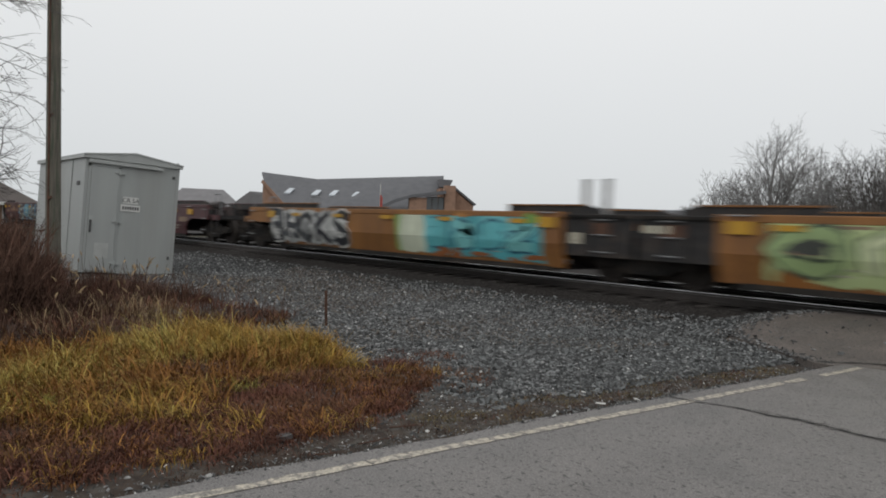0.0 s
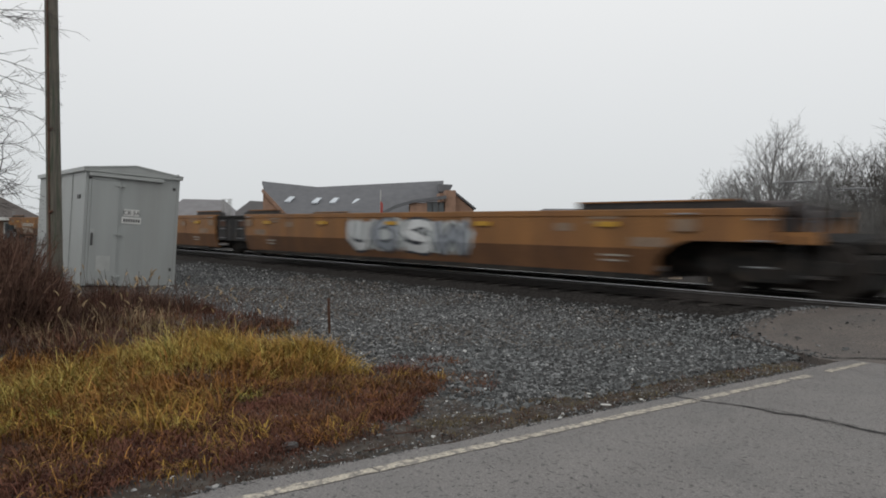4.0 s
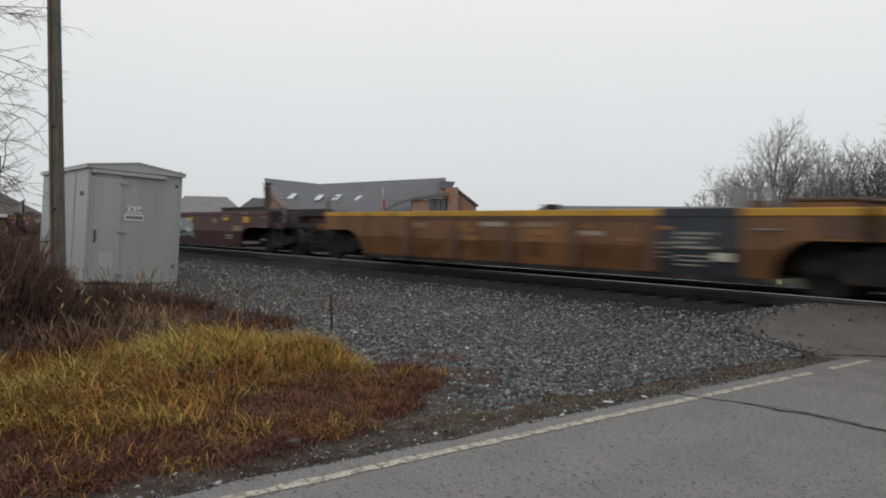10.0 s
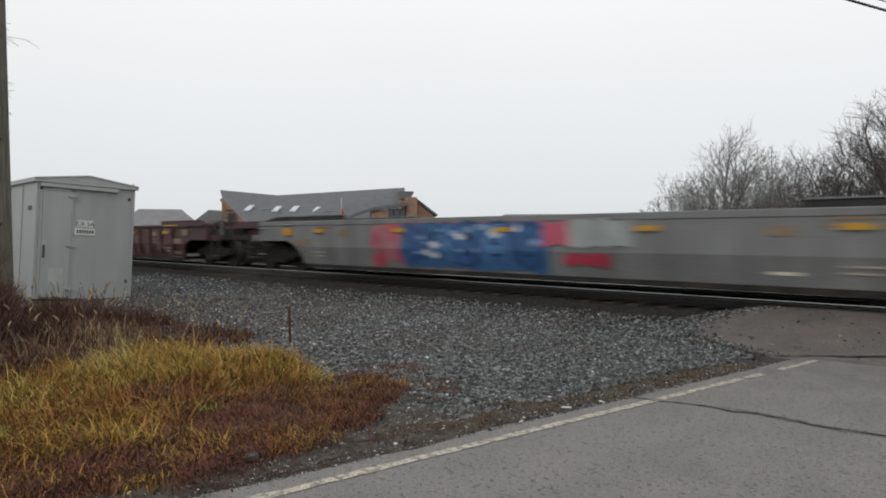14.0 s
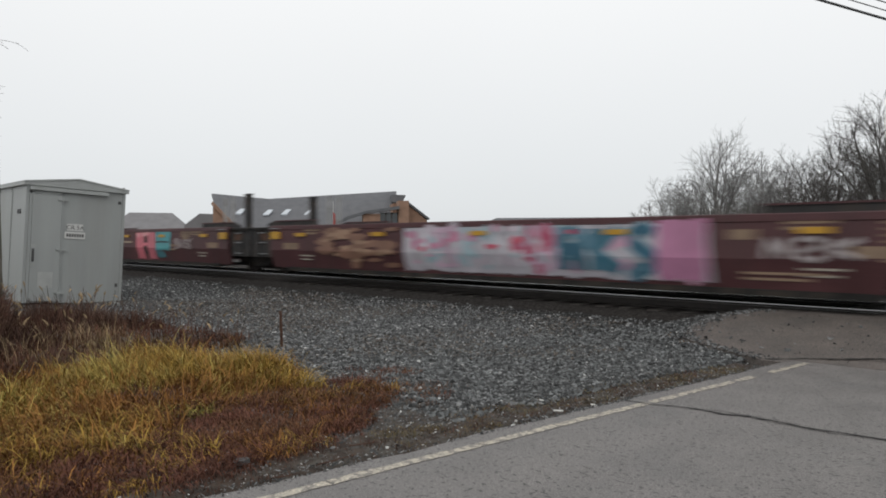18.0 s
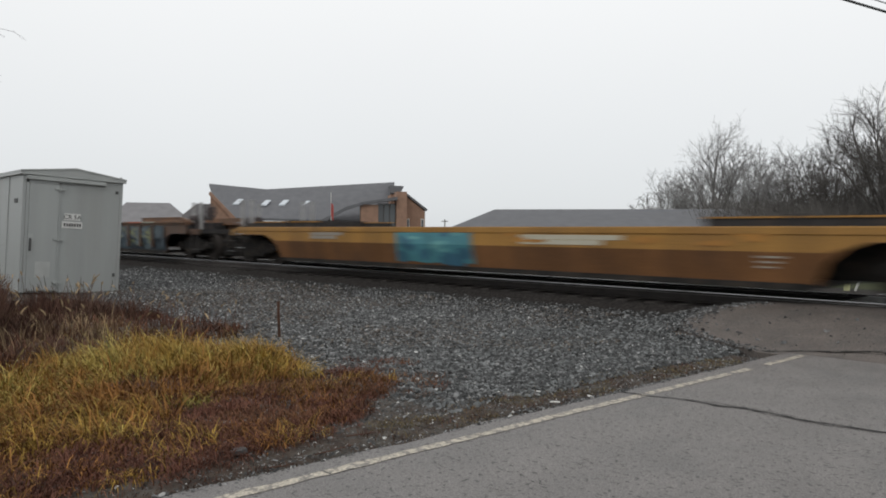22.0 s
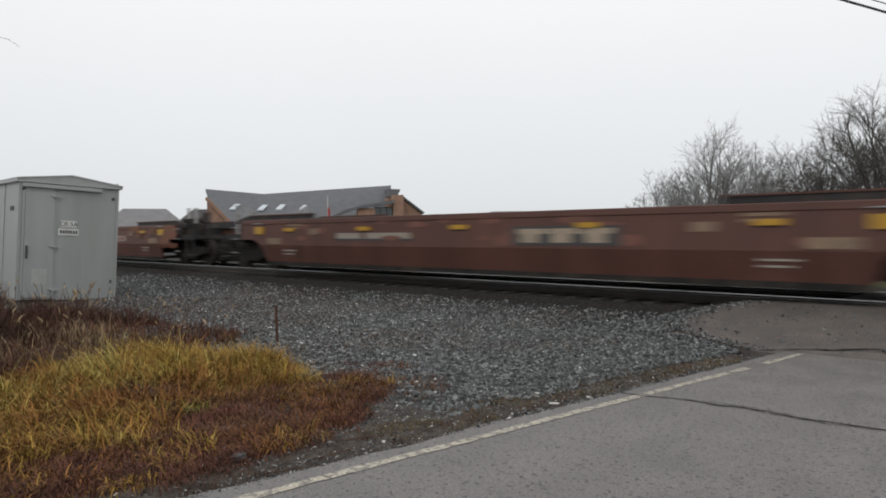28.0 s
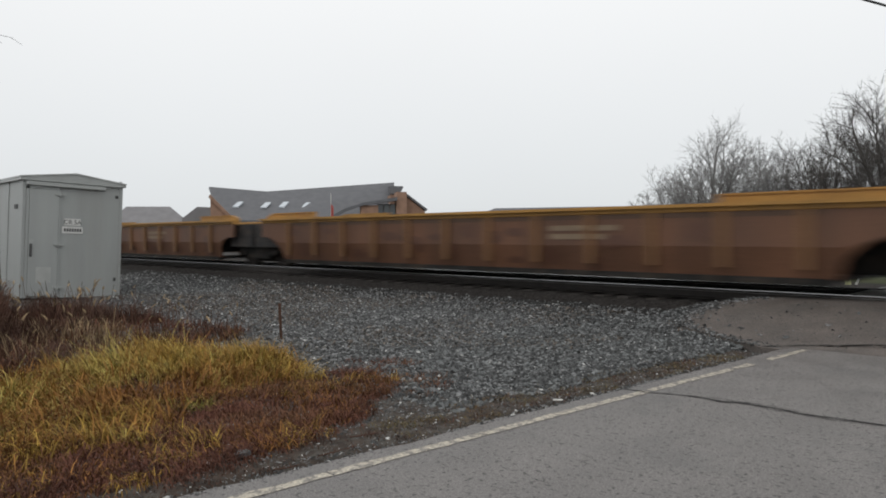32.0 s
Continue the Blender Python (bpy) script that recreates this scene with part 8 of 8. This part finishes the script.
for a, b, col in ((-3.6, -1.3, (176, 168, 146)), (0.3, 1.25, (168, 160, 140)), (1.35, 2.5, (104, 124, 132)), (2.55, 3.5, (150, 72, 46)), (3.6, 4.5, (112, 132, 136)), (5.1, 6.2, (156, 78, 46)), (6.3, 7.4, (150, 148, 132))):
    part("graffiti_coat", boxes((a, b, -HALF - 0.114, -HALF - 0.105, TOP - 0.049, TOP + 0.002)), SPRAY(col), c)
for a, b, z, h in ((-3.6, -2.75, 0.74, 0.10), (-2.42, -1.8, 0.86, 0.11), (-0.58, 0.12, 0.86, 0.15), (0.46, 1.1, 0.56, 0.18)):
    part("data_plate", boxes((a, b, -HALF - 0.02, -HALF + 0.06, z - h / 2, z + h / 2)), M["plate_tan"], c)
field(c, 0.46, 1.1, 0.85, 1.10, (150, 120, 52), 50, 0.04)
field(c, -1.7, -0.75, 0.34, 0.62, (120, 92, 58), 51, 0.10)
field(c, -3.7, 1.05, 0.26, 0.31, (150, 120, 48), 47, 0.02)
blots(c, -3.7, 1.0, 0.4, 1.15, (96, 66, 50), 18, 0.16, 0.25, 48)
# yellow five-unit car with a ledge
TOP = 1.35
specs = ((-504.96, 14.85, "ac"), (-519.64, 14.52, "aa"), (-534.44, 15.07, "aa"), (-549.45, 14.96, "aa"), (-563.79, 13.71, "ca"))
for k, (u, L, e) in enumerate(specs):
    c = well_car(("empty yellow steel well car with a ledge along its side" if k else "empty yellow steel well car with ledge and pale graffiti"), u, L, e, "yellow", low="orange", style="ledge", marks=False, raised=False)
    if k == 0:
        field(c, -4.95, -2.35, 0.42, 1.22, (176, 172, 142), 43, 0.16)
        blots(c, -4.9, -2.4, 0.5, 1.22, (196, 192, 166), 12, 0.30, 0.17, 44)
        part("dark_frame", boxes((0.1, 3.3, -HALF - 0.012, -HALF + 0.002, 0.99, 1.28)), M["trim_dark"], c)
        part("pale_plate", boxes((0.2, 1.2, -HALF - 0.018, -HALF - 0.006, 1.03, 1.24), (1.5, 3.2, -HALF - 0.018, -HALF - 0.006, 1.03, 1.24)), M["stencil"], c)
    elif k == 1:
        blots(c, -4.8, -1.7, 0.92, 1.26, (190, 178, 140), 14, 0.36, 0.13, 44)
        field(c, -1.3, 1.95, 0.34, 1.33, (190, 188, 166), 45, 0.06)
        glyphs(c, -1.2, 1.9, 0.40, 1.31, ["peak", "gate", "cup", "peak"], [(206, 204, 186)], (128, 136, 132), 0.12, 46, edge=1.25)
        blots(c, -4.8, 1.9, 0.36, 0.66, (184, 176, 138), 20, 0.34, 0.10, 47)
        blots(c, -4.0, 1.8, 0.36, 0.70, (112, 112, 92), 12, 0.16, 0.07, 48)
        field(c, 1.95, 3.9, 0.92, 1.33, (158, 62, 44), 49, 0.05)
        glyphs(c, 2.05, 3.85, 0.94, 1.31, ["gate", "fork"], [(186, 120, 66)], None, 0.06, 50)
        blots(c, 2.2, 6.0, 0.28, 0.40, (150, 62, 46), 6, 0.40, 0.05, 51)
        bar_marks(c, 4.3, 1.24, 4, 1.1, 0.03, 0.08, "faint_mark")
    else:
        blots(c, -0.4, 2.05, 0.92, 1.26, (196, 186, 156), 12, 0.34, 0.14, 46 + k)
        blots(c, -0.6, 2.0, 0.36, 0.68, (182, 172, 134), 9, 0.34, 0.10, 56 + k)
        field(c, 2.1, 3.85, 0.92, 1.33, (160, 70, 48), 66 + k, 0.05)
        glyphs(c, 2.2, 3.8, 0.94, 1.31, ["mast", "fork"], [(188, 128, 66)], None, 0.06, 76 + k)
        blots(c, -4.5, -1.0, 0.95, 1.25, (182, 160, 108), 7, 0.34, 0.10, 86 + k)
    blots(c, -6.0, 6.0, 0.30, 0.55, (140, 86, 40), 12, 0.32, 0.08, 90 + k, name="rust_stain")
# red-brown single car with white lettering on a black ground
TOP = 1.47
c = well_car("empty red-brown steel well car with white lettering on black", -583.83, 18.81, "cc", "red_brown")
part("emblem_ground", boxes((1.45, 3.95, -HALF - 0.012, -HALF + 0.002, 0.80, 1.17)), M["ink"], c, "black panel behind white emblem shapes")
for i in range(3):
    x = 1.6 + 0.76 * i
    part("emblem_shape", boxes((x, x + 0.68, -HALF - 0.018, -HALF - 0.006, 1.02, 1.12), (x + 0.08, x + 0.52, -HALF - 0.018, -HALF - 0.006, 0.85, 1.02)), M["plate_dull"], c)
bar_marks(c, -4.4, 1.0, 1, 1.0, 0.14, 0.1)
bar_marks(c, -3.2, 1.0, 1, 1.6, 0.14, 0.1)
part("emblem_ground", boxes((-4.5, -1.5, -HALF - 0.008, -HALF + 0.002, 0.88, 0.93)), M["ink"], c)
blots(c, -7.0, 7.5, 0.85, 1.35, (120, 78, 66), 16, 0.32, 0.09, 52, name="dust_patch")
# red and orange three-unit car
TOP = 1.41
c = well_car("empty red-brown steel well car with black, white and red graffiti", -606.65, 18.48, "ac", "red_brown", rails="both")
DARK, PALE = (34, 34, 38), (186, 182, 174)
field(c, -6.55, -5.15, 0.28, 1.40, DARK, 55, 0.14)
field(c, -5.2, -2.1, 0.76, 1.40, (42, 44, 52), 155, 0.12)
field(c, -5.1, -1.3, 0.30, 0.80, (126, 32, 48), 56, 0.10)
field(c, -2.3, -1.35, 0.32, 1.40, (142, 34, 52), 57, 0.12, slant=0.12)
field(c, -1.35, 0.70, 0.30, 1.40, (40, 40, 44), 58, 0.12)
blots(c, -2.9, -1.5, 0.5, 1.3, (164, 48, 66), 12, 0.26, 0.16, 59)
blots(c, -5.0, -1.5, 0.36, 0.72, (156, 48, 64), 14, 0.30, 0.09, 62)
field(c, -6.9, -6.55, 0.72, 1.38, PALE, 156, 0.10, slant=0.25)
field(c, -6.0, -5.62, 0.62, 1.24, PALE, 157, 0.10, slant=-0.2)
blots(c, -5.95, -5.3, 0.62, 0.70, PALE, 3, 0.30, 0.07, 158)
blots(c, -5.7, -5.3, 1.26, 1.36, (150, 152, 156), 3, 0.26, 0.06, 159)
field(c, -4.78, -4.44, 0.74, 1.24, PALE, 160, 0.08)
blots(c, -5.2, -4.1, 0.95, 1.35, (104, 112, 126), 9, 0.22, 0.16, 161)
field(c, -4.3, -4.02, 0.98, 1.32, (122, 128, 140), 162, 0.08)
field(c, -3.92, -3.42, 1.00, 1.26, PALE, 163, 0.10)
field(c, -3.42, -3.12, 0.76, 1.05, PALE, 164, 0.08, slant=1.0)
blots(c, -3.1, -2.3, 1.05, 1.34, (70, 74, 92), 7, 0.20, 0.12, 165)
blots(c, -3.9, -2.5, 0.54, 0.66, (196, 188, 184), 4, 0.36, 0.045, 63, 0.9)
field(c, -1.66, -1.32, 0.34, 0.88, (172, 132, 132), 166, 0.08)
field(c, -1.12, -0.52, 0.80, 1.10, (158, 162, 160), 167, 0.12, slant=-0.4)
blots(c, -1.2, -0.5, 1.12, 1.34, (108, 120, 116), 6, 0.22, 0.10, 168)
field(c, -0.42, 0.02, 0.34, 0.84, (176, 176, 172), 169, 0.10, slant=0.3)
field(c, 0.02, 0.34, 0.66, 1.16, (150, 152, 150), 170, 0.10, slant=-0.5)
blots(c, 0.2, 0.62, 0.4, 1.3, (74, 78, 78), 6, 0.16, 0.16, 171)
blots(c, 5.4, 9.2, 0.62, 1.35, (112, 66, 43), 12, 0.45, 0.18, 77)
part("pale_board", boxes((1.8, 4.8, -HALF - 0.018, -HALF + 0.002, 0.84, 1.04)), M["stencil"], c, "pale lettered board")
for i in range(8):
    part("stencil", boxes((1.95 + 0.35 * i, 2.15 + 0.35 * i, -HALF - 0.022, -HALF - 0.016, 0.88, 1.0)), M["brake_red"], c)
c = well_car("empty rusty orange steel well car with faded cream graffiti", -625.13, 18.48, "aa", "rust_orange", low="panel_brown", rails="both")
field(c, -1.55, 3.0, 0.34, 1.39, (170, 148, 98), 57, 0.16)
blots(c, -1.7, -0.5, 0.45, 1.3, (150, 66, 66), 9, 0.24, 0.18, 157)
blots(c, -1.0, 2.9, 0.4, 1.3, (192, 174, 122), 14, 0.34, 0.18, 158)
glyphs(c, -1.6, 2.6, 0.42, 1.36, ["ring", "crook", "comb", "hook"], [(178, 154, 108), (160, 130, 84)], (132, 90, 58), 0.10, 58, edge=1.35)
field(c, 0.9, 2.5, 1.10, 1.24, (134, 42, 44), 59, 0.03)
glyphs(c, 2.7, 5.5, 0.34, 0.72, ["bolt", "peak", "fork", "mast", "peak"], [(152, 130, 102)], None, 0.035, 60)
blots(c, -1.3, 2.6, 0.45, 1.3, (184, 162, 104), 12, 0.26, 0.14, 160)
blots(c, -1.5, 2.4, 0.5, 1.25, (146, 84, 62), 7, 0.18, 0.10, 159)
blots(c, -7.5, 7.5, 0.45, 1.3, (104, 72, 52), 20, 0.34, 0.15, 61, name="rust_stain")
c = well_car("empty rusty orange steel well car with teal and lavender graffiti", -643.28, 17.82, "ca", "rust_orange", low="panel_brown", rails="both")
part("pale_board", boxes((-4.8, -1.92, -HALF - 0.018, -HALF + 0.002, 0.80, 1.02)), M["stencil"], c, "pale lettered board")
for i in range(9):
    part("stencil", boxes((-4.65 + 0.3 * i, -4.55 + 0.3 * i, -HALF - 0.022, -HALF - 0.016, 0.84, 0.98)), M["faint_mark"], c)
field(c, -1.95, 0.1, 0.50, 1.38, (108, 160, 164), 60, 0.14, slant=-0.1)
glyphs(c, -1.9, 0.0, 0.40, 1.1, ["peak", "gate", "mast"], [(78, 108, 112), (66, 90, 94)], None, 0.06, 61)
blots(c, -1.9, 0.2, 0.42, 0.8, (92, 138, 142), 7, 0.20, 0.10, 161)
blots(c, -1.9, -0.2, 0.95, 1.3, (130, 178, 176), 6, 0.26, 0.10, 62)
blots(c, -0.5, 0.6, 0.42, 0.50, (150, 142, 112), 4, 0.34, 0.07, 63)
field(c, 1.15, 4.4, 0.34, 1.40, (142, 122, 104), 64, 0.16)
blots(c, 1.2, 4.3, 0.4, 1.35, (168, 154, 138), 22, 0.34, 0.12, 65)
blots(c, 1.2, 4.3, 0.4, 1.35, (128, 116, 128), 14, 0.28, 0.10, 66)
glyphs(c, 1.3, 4.3, 0.42, 1.36, ["peak", "ring", "peak", "fork"], [(158, 146, 134), (138, 128, 134)], None, 0.08, 67)
blots(c, 1.2, 4.3, 0.45, 1.3, (126, 102, 92), 10, 0.20, 0.09, 68)
# ribbed orange car at the end
TOP = 1.43
for k, (u, L, e) in enumerate(((-665.56, 18.37, "ac"), (-684.09, 18.70, "aa"), (-702.35, 17.82, "ca"))):
    c = well_car("empty rusty orange ribbed steel well car", u, L, e, "rust_panel", style="ribbed", chord="yellow", marks=False)
    bar_marks(c, 2.2, 1.06, 2, 1.5, 0.10, 0.16, "faint_mark")
    blots(c, -7.0, 7.0, 0.4, 1.2, (92, 62, 48), 22, 0.30, 0.16, 95 + k, name="rust_stain")


# ---- all motion ----
def motions():
    """The whole train rolls along the track at an even speed."""
    for car, u in UNITS:
        walk(car, [(t, pose(u + SPEED * t, RAIL_Y, 0)) for t in (0, 4, 8, 12, 16, 20, 24, 28, 32)])


motions()
